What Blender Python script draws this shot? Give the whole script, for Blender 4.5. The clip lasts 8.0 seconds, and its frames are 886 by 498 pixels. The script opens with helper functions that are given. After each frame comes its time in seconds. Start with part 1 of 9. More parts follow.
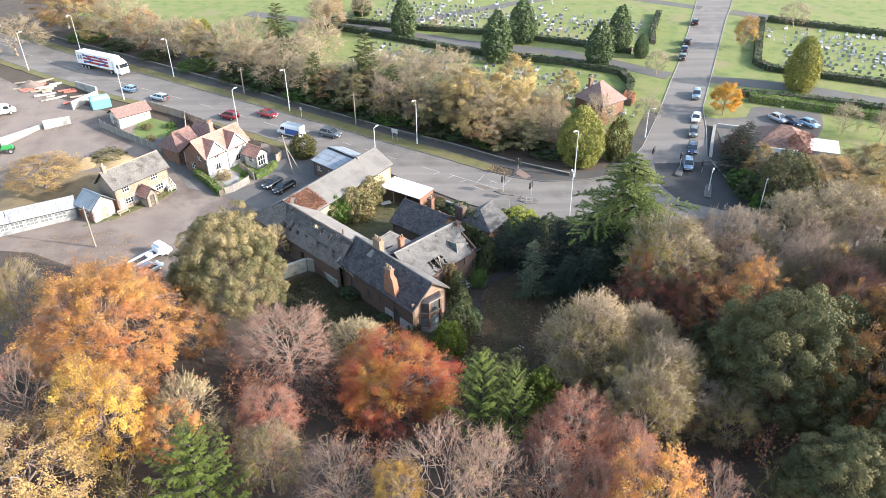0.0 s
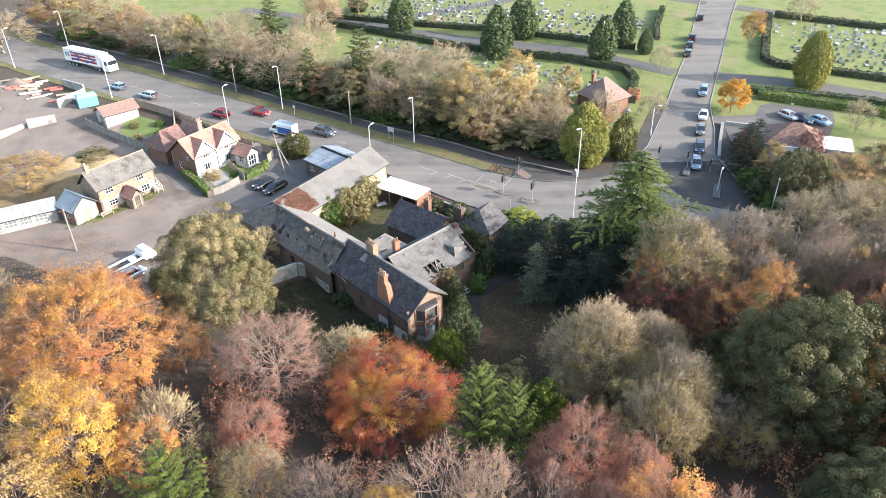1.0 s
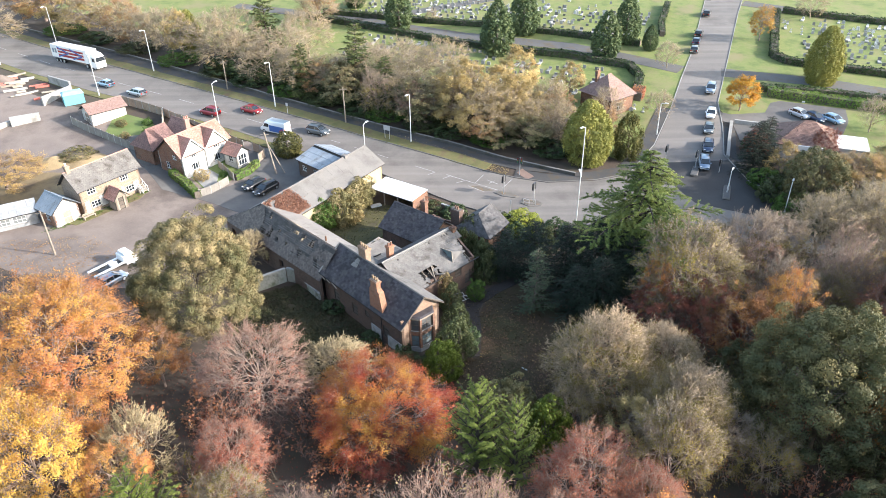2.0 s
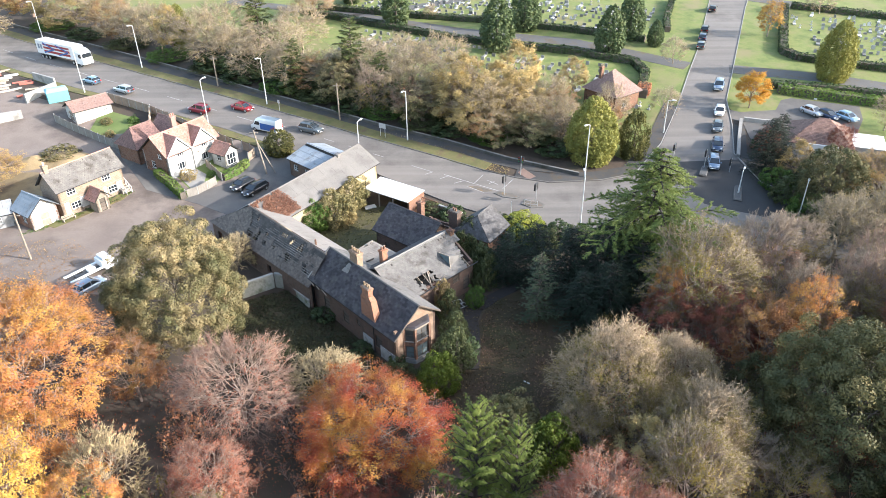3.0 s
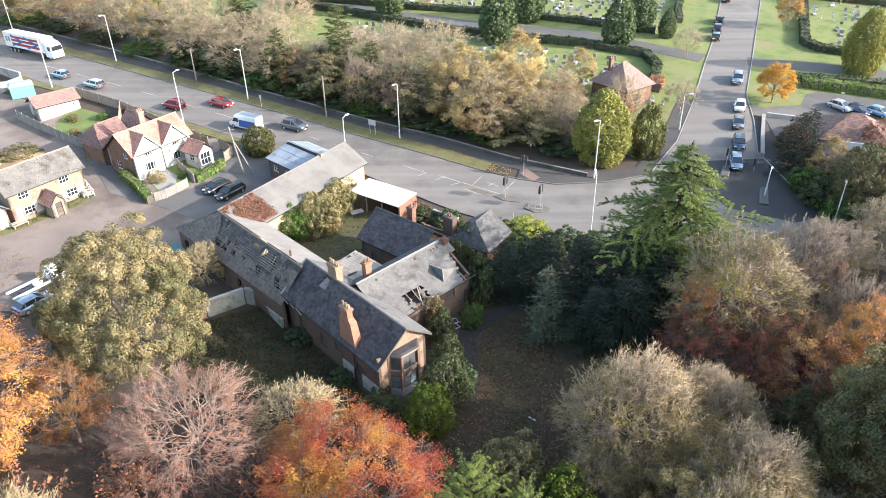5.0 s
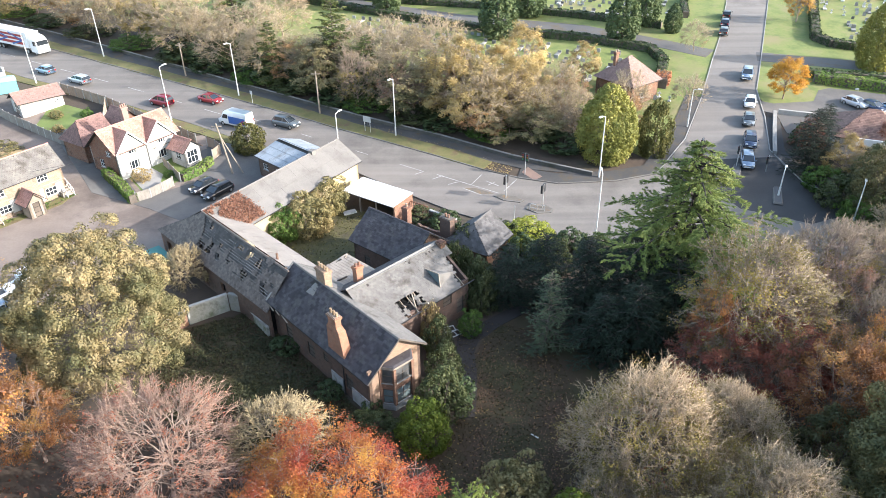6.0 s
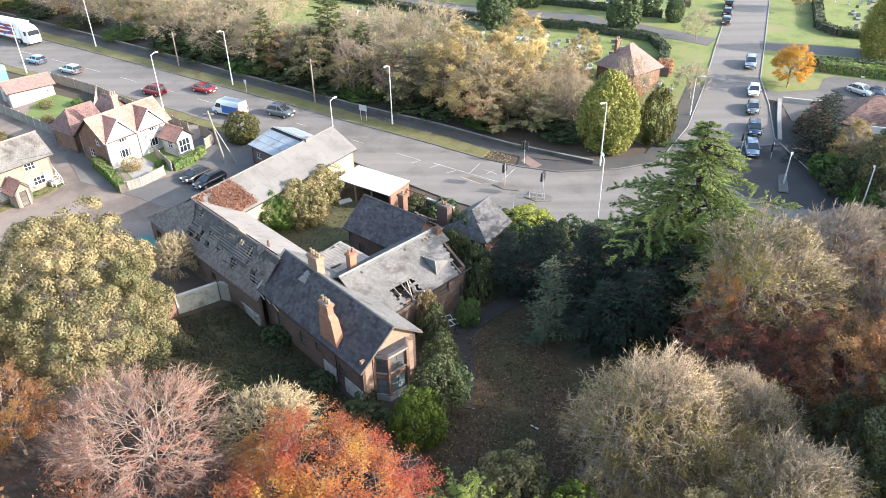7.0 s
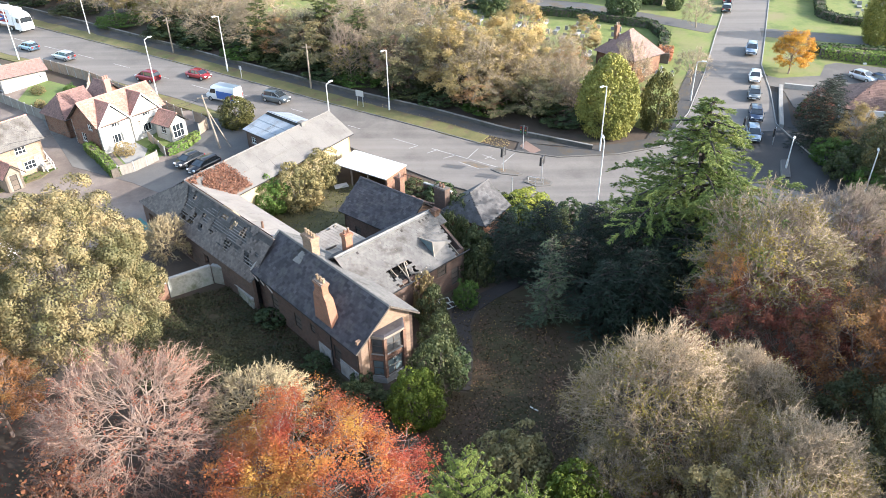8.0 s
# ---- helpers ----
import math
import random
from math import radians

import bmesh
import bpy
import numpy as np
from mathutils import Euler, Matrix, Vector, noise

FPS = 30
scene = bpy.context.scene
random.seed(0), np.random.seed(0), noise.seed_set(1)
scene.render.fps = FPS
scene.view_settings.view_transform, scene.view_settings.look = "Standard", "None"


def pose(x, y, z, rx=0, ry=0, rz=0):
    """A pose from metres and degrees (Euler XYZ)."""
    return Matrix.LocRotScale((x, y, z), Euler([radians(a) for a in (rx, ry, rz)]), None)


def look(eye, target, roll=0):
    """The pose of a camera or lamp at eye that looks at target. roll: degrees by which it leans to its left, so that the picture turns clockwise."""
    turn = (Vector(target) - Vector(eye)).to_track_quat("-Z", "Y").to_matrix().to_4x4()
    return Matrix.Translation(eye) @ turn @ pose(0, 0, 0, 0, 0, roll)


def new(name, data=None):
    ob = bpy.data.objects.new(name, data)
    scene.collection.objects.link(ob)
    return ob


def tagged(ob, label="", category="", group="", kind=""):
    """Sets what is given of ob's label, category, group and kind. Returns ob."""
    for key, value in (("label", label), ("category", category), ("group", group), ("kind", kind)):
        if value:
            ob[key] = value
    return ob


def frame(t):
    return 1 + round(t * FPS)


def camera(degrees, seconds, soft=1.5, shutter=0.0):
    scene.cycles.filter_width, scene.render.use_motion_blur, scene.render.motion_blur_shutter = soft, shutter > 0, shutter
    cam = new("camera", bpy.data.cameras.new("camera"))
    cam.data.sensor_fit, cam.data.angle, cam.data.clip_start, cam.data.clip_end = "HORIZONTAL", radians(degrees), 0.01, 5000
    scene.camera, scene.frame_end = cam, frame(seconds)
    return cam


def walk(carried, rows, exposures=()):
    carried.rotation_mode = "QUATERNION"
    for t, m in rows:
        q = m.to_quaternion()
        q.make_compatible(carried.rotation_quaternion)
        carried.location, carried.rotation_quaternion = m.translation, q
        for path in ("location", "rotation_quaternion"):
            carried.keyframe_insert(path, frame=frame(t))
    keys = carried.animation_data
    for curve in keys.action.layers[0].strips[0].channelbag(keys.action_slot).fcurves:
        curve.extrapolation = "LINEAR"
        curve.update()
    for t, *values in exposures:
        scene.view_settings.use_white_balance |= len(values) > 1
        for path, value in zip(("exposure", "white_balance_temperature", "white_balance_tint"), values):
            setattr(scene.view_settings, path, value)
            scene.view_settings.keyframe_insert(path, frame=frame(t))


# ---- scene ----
cam = camera(65.0, 8.0, 0.85)
PATH = [
    (0, (0.095, -2.586, 55.632), (0.061, -0.879, 54.59), -0.8),
    (0.5, (0.239, -0.375, 54.734), (0.205, 1.331, 53.691), -0.8),
    (1, (0.432, 1.812, 53.529), (0.397, 3.519, 52.487), -0.9),
    (1.5, (0.676, 4.049, 52.507), (0.639, 5.755, 51.465), -0.9),
    (3, (1.126, 10.903, 49.216), (1.089, 12.61, 48.175), -0.9),
    (3.5, (1.335, 13.206, 48.072), (1.297, 14.914, 47.031), -0.9),
    (4, (1.453, 15.524, 46.943), (1.415, 17.232, 45.903), -0.9),
    (4.5, (1.635, 17.862, 45.917), (1.596, 19.57, 44.877), -1.0),
    (6, (2.116, 24.368, 42.696), (2.075, 26.077, 41.657), -1.0),
    (6.5, (2.265, 25.271, 41.705), (2.222, 26.978, 40.664), -1.1),
    (7, (2.389, 25.588, 40.562), (2.348, 27.295, 39.521), -1.1),
    (7.5, (2.425, 25.717, 39.614), (2.386, 27.422, 38.569), -1.1),
    (8, (2.382, 25.863, 38.567), (2.347, 27.567, 37.521), -1.0),
]
walk(cam, [(t, look(eye, target, roll)) for t, eye, target, roll in PATH], [(0, 1.21), (3, 1.25), (5, 1.31), (8, 1.39)])

# ---- light and sky ----
SUN_AZ, SUN_EL = radians(102.5), radians(22.0)
world = bpy.data.worlds.new("sky")
scene.world = world
world.use_nodes = True
wn = world.node_tree
sky = wn.nodes.new("ShaderNodeTexSky")
sky.sky_type = "NISHITA"
sky.sun_disc = False
sky.sun_elevation, sky.sun_rotation = SUN_EL, SUN_AZ
sky.air_density, sky.dust_density, sky.ozone_density = 1.2, 2.0, 1.0
haze = wn.nodes.new("ShaderNodeHueSaturation")
haze.inputs["Saturation"].default_value = 1.0
wn.links.new(sky.outputs[0], haze.inputs["Color"])
wn.links.new(haze.outputs[0], wn.nodes["Background"].inputs[0])
wn.nodes["Background"].inputs[1].default_value = 0.27
sun_data = bpy.data.lights.new("sun", "SUN")
sun_data.energy, sun_data.angle, sun_data.color = 4.7, radians(0.6), (1.0, 0.965, 0.945)
sun = new("sun", sun_data)
sun.matrix_world = look((math.sin(SUN_AZ) * 200, math.cos(SUN_AZ) * 200 + 100, 200 * math.tan(SUN_EL)), (0, 100, 0))
scene.view_settings.exposure = 1.3


# ---- materials ----
def ramp(nt, fac, cols):
    r = nt.nodes.new("ShaderNodeValToRGB")
    el = r.color_ramp.elements
    while len(el) < len(cols):
        el.new(0.5)
    for i, (e, c) in enumerate(zip(el, cols)):
        e.position = i / max(1, len(cols) - 1)
        e.color = (*c, 1)
    nt.links.new(fac, r.inputs[0])
    return r.outputs[0]


def noise_node(nt, coord, scale, detail=6.0, rough=0.6):
    n = nt.nodes.new("ShaderNodeTexNoise")
    n.inputs["Scale"].default_value, n.inputs["Detail"].default_value, n.inputs["Roughness"].default_value = scale, detail, rough
    nt.links.new(coord, n.inputs["Vector"])
    return n.outputs[0]


def mixc(nt, fac, a, b, how="MIX"):
    m = nt.nodes.new("ShaderNodeMix")
    m.data_type, m.blend_type = "RGBA", how
    for k, v in ((0, fac), (6, a), (7, b)):
        if isinstance(v, (int, float)):
            m.inputs[k].default_value = v
        elif isinstance(v, tuple):
            m.inputs[k].default_value = (*v, 1)
        else:
            nt.links.new(v, m.inputs[k])
    return m.outputs[2]


def spread(nt, fac, lo, hi):
    m = nt.nodes.new("ShaderNodeMapRange")
    nt.links.new(fac, m.inputs[0])
    m.inputs[1].default_value, m.inputs[2].default_value = lo, hi
    return m.outputs[0]


def surface(name, cols, scale=0.6, fine=9.0, rough=0.85, bump=0.25, island=0.0, metal=0.0, stain=None, stain_scale=0.25, per_object=0.0):
    """Base colours spread by a broad noise, broken by a fine one; island: how much each separate piece varies."""
    m = bpy.data.materials.new(name)
    m.use_nodes = True
    nt = m.node_tree
    b = nt.nodes["Principled BSDF"]
    co = nt.nodes.new("ShaderNodeTexCoord").outputs["Object"]
    broad, grain = noise_node(nt, co, scale), noise_node(nt, co, fine, 4.0, 0.7)
    c = ramp(nt, spread(nt, broad, 0.3, 0.7), cols)
    c = mixc(nt, 0.45, c, ramp(nt, grain, [(0.25, 0.25, 0.25), (0.8, 0.8, 0.8)]), "OVERLAY")
    if island:
        g = nt.nodes.new("ShaderNodeNewGeometry")
        c = mixc(nt, island, c, ramp(nt, g.outputs["Random Per Island"], [(0.12, 0.12, 0.12), (0.9, 0.9, 0.9)]), "OVERLAY")
    if per_object:
        o = nt.nodes.new("ShaderNodeObjectInfo")
        c = mixc(nt, per_object, c, ramp(nt, o.outputs["Random"], [(0.2, 0.2, 0.2), (0.8, 0.8, 0.8)]), "OVERLAY")
    if stain:
        s = noise_node(nt, co, stain_scale, 8.0, 0.65)
        c = mixc(nt, spread(nt, s, 0.52, 0.68), c, stain)
    nt.links.new(c, b.inputs["Base Color"])
    b.inputs["Roughness"].default_value, b.inputs["Metallic"].default_value = rough, metal
    if bump:
        k = nt.nodes.new("ShaderNodeBump")
        k.inputs["Strength"].default_value, k.inputs["Distance"].default_value = bump, 0.03
        nt.links.new(grain, k.inputs["Height"])
        nt.links.new(k.outputs[0], b.inputs["Normal"])
    return m


def brickwork(name, c1, c2, mortar):
    m = surface(name, [c1, c2], 0.5, 14, 0.9, 0.2, stain=tuple(v * 0.45 for v in c1), stain_scale=0.5)
    nt = m.node_tree
    b = nt.nodes["Principled BSDF"]
    base = b.inputs["Base Color"].links[0].from_socket
    co = nt.nodes.new("ShaderNodeTexCoord").outputs["Object"]
    sep = nt.nodes.new("ShaderNodeSeparateXYZ")
    nt.links.new(co, sep.inputs[0])
    add = nt.nodes.new("ShaderNodeMath")
    nt.links.new(sep.outputs[0], add.inputs[0])
    nt.links.new(sep.outputs[1], add.inputs[1])
    comb = nt.nodes.new("ShaderNodeCombineXYZ")
    nt.links.new(add.outputs[0], comb.inputs[0])
    nt.links.new(sep.outputs[2], comb.inputs[1])
    t = nt.nodes.new("ShaderNodeTexBrick")
    nt.links.new(comb.outputs[0], t.inputs["Vector"])
    t.inputs["Color1"].default_value, t.inputs["Color2"].default_value = (0.35, 0.35, 0.35, 1), (0.65, 0.65, 0.65, 1)
    t.inputs["Scale"].default_value, t.inputs["Brick Width"].default_value, t.inputs["Row Height"].default_value = 1.0, 0.225, 0.075
    t.inputs["Mortar Size"].default_value, t.inputs["Bias"].default_value = 0.008, 0.0
    t.inputs["Mortar"].default_value = (0.5, 0.5, 0.5, 1)
    c = mixc(nt, 0.7, base, t.outputs[0], "OVERLAY")
    c = mixc(nt, t.outputs[1], c, mortar)
    nt.links.new(c, b.inputs["Base Color"])
    return m


def foliage(name, cols, through_light=0.35, per_tree=0.35, per_leaf=0.45):
    """Leaves: each leaf its own tint out of cols, patches over the crown, some light through the blade."""
    m = bpy.data.materials.new(name)
    m.use_nodes = True
    nt = m.node_tree
    nt.nodes.remove(nt.nodes["Principled BSDF"])
    g = nt.nodes.new("ShaderNodeNewGeometry")
    o = nt.nodes.new("ShaderNodeObjectInfo")
    co = nt.nodes.new("ShaderNodeTexCoord").outputs["Object"]
    patch = noise_node(nt, co, 0.24, 4.0)
    mathn = nt.nodes.new("ShaderNodeMath")
    mathn.operation = "MULTIPLY_ADD"
    nt.links.new(g.outputs["Random Per Island"], mathn.inputs[0])
    mathn.inputs[1].default_value = per_leaf
    nt.links.new(spread(nt, patch, 0.36, 0.64), mathn.inputs[2])
    half = nt.nodes.new("ShaderNodeMath")
    half.operation = "MULTIPLY"
    half.inputs[1].default_value = 0.7
    nt.links.new(mathn.outputs[0], half.inputs[0])
    c = ramp(nt, half.outputs[0], cols)
    c = mixc(nt, per_tree, c, ramp(nt, o.outputs["Random"], [(0.3, 0.3, 0.3), (0.7, 0.7, 0.7)]), "OVERLAY")
    d, t, mx = nt.nodes.new("ShaderNodeBsdfPrincipled"), nt.nodes.new("ShaderNodeBsdfTranslucent"), nt.nodes.new("ShaderNodeMixShader")
    d.inputs["Roughness"].default_value = 0.55
    d.inputs["Specular IOR Level"].default_value = 0.2
    nt.links.new(c, d.inputs["Base Color"])
    nt.links.new(c, t.inputs[0])
    mx.inputs[0].default_value = through_light
    nt.links.new(d.outputs[0], mx.inputs[1])
    nt.links.new(t.outputs[0], mx.inputs[2])
    nt.links.new(mx.outputs[0], nt.nodes["Material Output"].inputs[0])
    return m


def paint(name, col, rough=0.35, metal=0.0, coat=0.0):
    m = surface(name, [tuple(v * 0.92 for v in col), col], 1.5, 30, rough, 0.0, metal=metal)
    b = m.node_tree.nodes["Principled BSDF"]
    b.inputs["Coat Weight"].default_value = coat
    return m


def glass(name, col=(0.02, 0.025, 0.03)):
    m = bpy.data.materials.new(name)
    m.use_nodes = True
    b = m.node_tree.nodes["Principled BSDF"]
    b.inputs["Base Color"].default_value = (*col, 1)
    b.inputs["Roughness"].default_value = 0.06
    b.inputs["Specular IOR Level"].default_value = 0.7
    return m


M = {}
M["litter"] = surface("leaf_litter_ground", [(0.036, 0.028, 0.021), (0.062, 0.044, 0.032), (0.045, 0.04, 0.024)], 0.25, 6, 0.95, 0.6)
# lawn tones set very low, the wood's shade taken into the colour
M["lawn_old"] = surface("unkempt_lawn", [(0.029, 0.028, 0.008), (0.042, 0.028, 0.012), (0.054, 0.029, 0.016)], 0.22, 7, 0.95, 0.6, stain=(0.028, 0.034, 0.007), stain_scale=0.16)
M["dead_grass"] = surface("dead_tan_grass", [(0.085, 0.06, 0.038), (0.19, 0.14, 0.075), (0.13, 0.095, 0.055)], 0.3, 6, 0.95, 0.6)
M["court"] = surface("rank_courtyard_grass", [(0.045, 0.046, 0.018), (0.078, 0.07, 0.028), (0.06, 0.05, 0.03)], 0.4, 8, 0.95, 0.6, stain=(0.03, 0.03, 0.016), stain_scale=0.5)
M["lawn"] = surface("mown_lawn", [(0.082, 0.12, 0.028), (0.125, 0.158, 0.044)], 0.3, 10, 0.9, 0.4, stain=(0.11, 0.115, 0.045), stain_scale=0.5)
M["verge"] = surface("verge_grass", [(0.07, 0.082, 0.024), (0.12, 0.105, 0.04), (0.085, 0.095, 0.032)], 0.35, 8, 0.95, 0.5, stain=(0.105, 0.07, 0.04), stain_scale=0.45)
M["cemetery"] = surface("cemetery_grass", [(0.074, 0.105, 0.024), (0.13, 0.155, 0.04), (0.16, 0.153, 0.058)], 0.3, 2, 0.9, 0.4, stain=(0.17, 0.147, 0.068), stain_scale=0.12)
M["asphalt"] = surface("worn_asphalt", [(0.095, 0.084, 0.075), (0.142, 0.127, 0.114), (0.115, 0.103, 0.093)], 0.12, 5, 0.85, 0.3, stain=(0.172, 0.155, 0.139), stain_scale=0.06)
# road tarmac again, darkened to paint tree shade at the junction
M["asphalt_shade"] = surface("shaded_asphalt", [(0.03, 0.029, 0.029), (0.046, 0.044, 0.043)], 0.15, 6, 0.9, 0.3)
M["asphalt_dark"] = surface("dark_asphalt", [(0.07, 0.065, 0.062), (0.105, 0.098, 0.092)], 0.15, 6, 0.85, 0.3, stain=(0.13, 0.12, 0.108), stain_scale=0.12)
M["yard"] = surface("stony_yard", [(0.105, 0.08, 0.067), (0.182, 0.145, 0.122), (0.138, 0.108, 0.091)], 0.09, 4, 0.95, 0.5, stain=(0.072, 0.055, 0.046), stain_scale=0.06)
# darker version of the pavement tarmac, tree shade included in its colour
M["footway"] = surface("dark_footway_tarmac", [(0.038, 0.037, 0.037), (0.06, 0.057, 0.055)], 0.2, 6, 0.9, 0.3, stain=(0.07, 0.052, 0.03), stain_scale=0.4)
M["pave"] = surface("pavement_tarmac", [(0.07, 0.068, 0.068), (0.10, 0.095, 0.09)], 0.2, 6, 0.9, 0.3, stain=(0.09, 0.065, 0.035), stain_scale=0.4)
M["kerb"] = surface("kerb_concrete", [(0.19, 0.183, 0.172), (0.26, 0.25, 0.235)], 0.8, 12, 0.9, 0.3)
M["kerb_dark"] = surface("grimy_kerb", [(0.10, 0.093, 0.085), (0.155, 0.145, 0.132)], 0.6, 12, 0.9, 0.3, stain=(0.075, 0.068, 0.055), stain_scale=0.5)
M["coping"] = surface("weathered_coping", [(0.15, 0.142, 0.13), (0.22, 0.21, 0.195)], 0.7, 10, 0.9, 0.3, stain=(0.09, 0.085, 0.065), stain_scale=0.5)
M["rubble"] = surface("dark_rubble_stone", [(0.05, 0.046, 0.042), (0.085, 0.079, 0.07)], 0.8, 8, 0.95, 0.5, stain=(0.042, 0.042, 0.03), stain_scale=0.5)
M["line"] = surface("worn_road_paint", [(0.2, 0.195, 0.187), (0.37, 0.36, 0.345)], 1.2, 8, 0.8, 0.1, stain=(0.14, 0.13, 0.12), stain_scale=1.5)
M["redtar"] = surface("red_tarmac", [(0.15, 0.10, 0.08), (0.19, 0.125, 0.10)], 0.6, 8, 0.9, 0.3)
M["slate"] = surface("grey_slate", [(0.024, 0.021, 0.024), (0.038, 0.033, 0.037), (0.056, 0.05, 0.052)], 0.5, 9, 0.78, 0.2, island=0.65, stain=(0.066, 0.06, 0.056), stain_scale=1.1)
M["slate_mid"] = surface("mid_grey_slate", [(0.058, 0.055, 0.056), (0.08, 0.076, 0.076), (0.1, 0.094, 0.092)], 0.5, 9, 0.8, 0.2, island=0.4, stain=(0.055, 0.05, 0.046), stain_scale=0.7)
M["slate_brown"] = surface("lichened_slate", [(0.078, 0.062, 0.053), (0.115, 0.093, 0.08), (0.14, 0.118, 0.102)], 0.5, 9, 0.8, 0.2, island=0.4, stain=(0.07, 0.058, 0.05), stain_scale=0.5)
# the cottage's own pale slate; on the ruin it paints in sunlight
M["slate_pale"] = surface("pale_slate", [(0.088, 0.083, 0.078), (0.125, 0.117, 0.109), (0.15, 0.14, 0.128)], 0.35, 9, 0.8, 0.2, island=0.16, stain=(0.055, 0.047, 0.04), stain_scale=0.6)
M["asbestos"] = surface("old_sheet_roof", [(0.105, 0.099, 0.094), (0.138, 0.13, 0.123), (0.12, 0.113, 0.107)], 0.25, 7, 0.85, 0.15, island=0.03, stain=(0.095, 0.088, 0.082), stain_scale=0.4)
M["sheet_pink"] = surface("bleached_sheet_roof", [(0.165, 0.148, 0.135), (0.21, 0.19, 0.172)], 0.3, 7, 0.85, 0.15, island=0.08, stain=(0.14, 0.125, 0.11), stain_scale=0.4)
M["clay"] = surface("clay_roof_tile", [(0.27, 0.135, 0.105), (0.35, 0.185, 0.145), (0.31, 0.16, 0.122)], 0.5, 8, 0.85, 0.2, island=0.25, stain=(0.19, 0.12, 0.09), stain_scale=0.6)
M["clay_pink"] = surface("faded_concrete_tile", [(0.19, 0.122, 0.105), (0.25, 0.163, 0.14)], 0.5, 8, 0.85, 0.2, island=0.2, stain=(0.16, 0.105, 0.09), stain_scale=0.5)
M["brick"] = brickwork("old_red_brick", (0.125, 0.052, 0.033), (0.235, 0.112, 0.066), (0.175, 0.14, 0.108))
# soot-dark brick; on the cross wing its darkness also paints in shade
M["brick_dark"] = brickwork("sooty_shaded_brick", (0.066, 0.04, 0.031), (0.152, 0.088, 0.064), (0.105, 0.088, 0.074))
M["brick_orange"] = brickwork("orange_brick", (0.22, 0.088, 0.048), (0.32, 0.14, 0.078), (0.22, 0.165, 0.125))
M["brick_tan"] = brickwork("tan_brick", (0.17, 0.1, 0.064), (0.31, 0.205, 0.132), (0.25, 0.20, 0.155))
M["pot"] = surface("lichened_pot", [(0.16, 0.105, 0.066), (0.27, 0.2, 0.125)], 1.2, 8, 0.9, 0.2, per_object=0.4)
M["whitewash"] = surface("flaking_whitewash", [(0.24, 0.24, 0.235), (0.43, 0.435, 0.43)], 0.9, 7, 0.9, 0.3, stain=(0.13, 0.1, 0.082), stain_scale=0.9)
M["brick_buff"] = brickwork("buff_brick", (0.205, 0.145, 0.102), (0.275, 0.2, 0.142), (0.255, 0.215, 0.175))
M["cream"] = surface("cream_painted_wall", [(0.33, 0.268, 0.158), (0.41, 0.336, 0.208)], 0.4, 6, 0.85, 0.15, stain=(0.27, 0.22, 0.14), stain_scale=0.35)
M["render"] = surface("white_render", [(0.43, 0.42, 0.40), (0.50, 0.49, 0.475)], 0.5, 8, 0.85, 0.15, stain=(0.36, 0.345, 0.32), stain_scale=0.5)
M["render_old"] = surface("grey_flaking_render", [(0.15, 0.155, 0.13), (0.30, 0.30, 0.27), (0.22, 0.235, 0.19)], 0.9, 6, 0.9, 0.4, stain=(0.12, 0.13, 0.085), stain_scale=0.7)
M["white"] = paint("white_paint", (0.66, 0.66, 0.645), 0.5)
M["whitesheet"] = surface("white_roof_sheet", [(0.51, 0.51, 0.505), (0.61, 0.61, 0.60)], 0.4, 6, 0.6, 0.1, stain=(0.39, 0.385, 0.365), stain_scale=0.7)
M["greysheet"] = surface("grey_roof_sheet", [(0.21, 0.218, 0.225), (0.28, 0.288, 0.292)], 0.4, 6, 0.7, 0.1, stain=(0.17, 0.17, 0.165), stain_scale=0.6)
M["timber"] = surface("weathered_timber", [(0.16, 0.13, 0.10), (0.26, 0.22, 0.18)], 1.0, 12, 0.9, 0.4, island=0.4)
M["timber_pale"] = surface("bleached_boards", [(0.24, 0.20, 0.155), (0.34, 0.29, 0.235)], 1.0, 12, 0.9, 0.4, island=0.5)
M["charred"] = surface("charred_timber", [(0.02, 0.018, 0.016), (0.05, 0.045, 0.04)], 1.0, 12, 0.95, 0.4)
M["fence"] = surface("fence_boards", [(0.20, 0.15, 0.11), (0.29, 0.23, 0.18)], 0.8, 10, 0.9, 0.3, island=0.35)
M["fence_grey"] = surface("silvered_boards", [(0.16, 0.145, 0.125), (0.23, 0.212, 0.188)], 0.8, 10, 0.9, 0.3, island=0.35)
M["concrete"] = surface("concrete", [(0.24, 0.235, 0.222), (0.33, 0.322, 0.305)], 0.5, 8, 0.9, 0.3, stain=(0.17, 0.163, 0.15), stain_scale=0.4)
M["stone"] = surface("headstone_stone", [(0.24, 0.24, 0.23), (0.50, 0.49, 0.475)], 0.02, 10, 0.7, 0.1, per_object=0.9)
M["metal"] = paint("galvanised_steel", (0.5, 0.51, 0.52), 0.45, 0.6)
M["black"] = paint("black_plastic", (0.02, 0.02, 0.022), 0.5)
M["tyre"] = surface("rubber_tyre", [(0.018, 0.018, 0.018), (0.03, 0.03, 0.03)], 3, 30, 0.85, 0.1)
M["glass"] = glass("window_glass")
M["glass_pale"] = glass("dusty_glass", (0.16, 0.17, 0.17))
# near-black colour paints in the dark of unlit rooms
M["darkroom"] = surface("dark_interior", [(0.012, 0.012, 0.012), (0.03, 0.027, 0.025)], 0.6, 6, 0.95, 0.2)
M["teal"] = paint("teal_sheet", (0.12, 0.33, 0.36), 0.55)
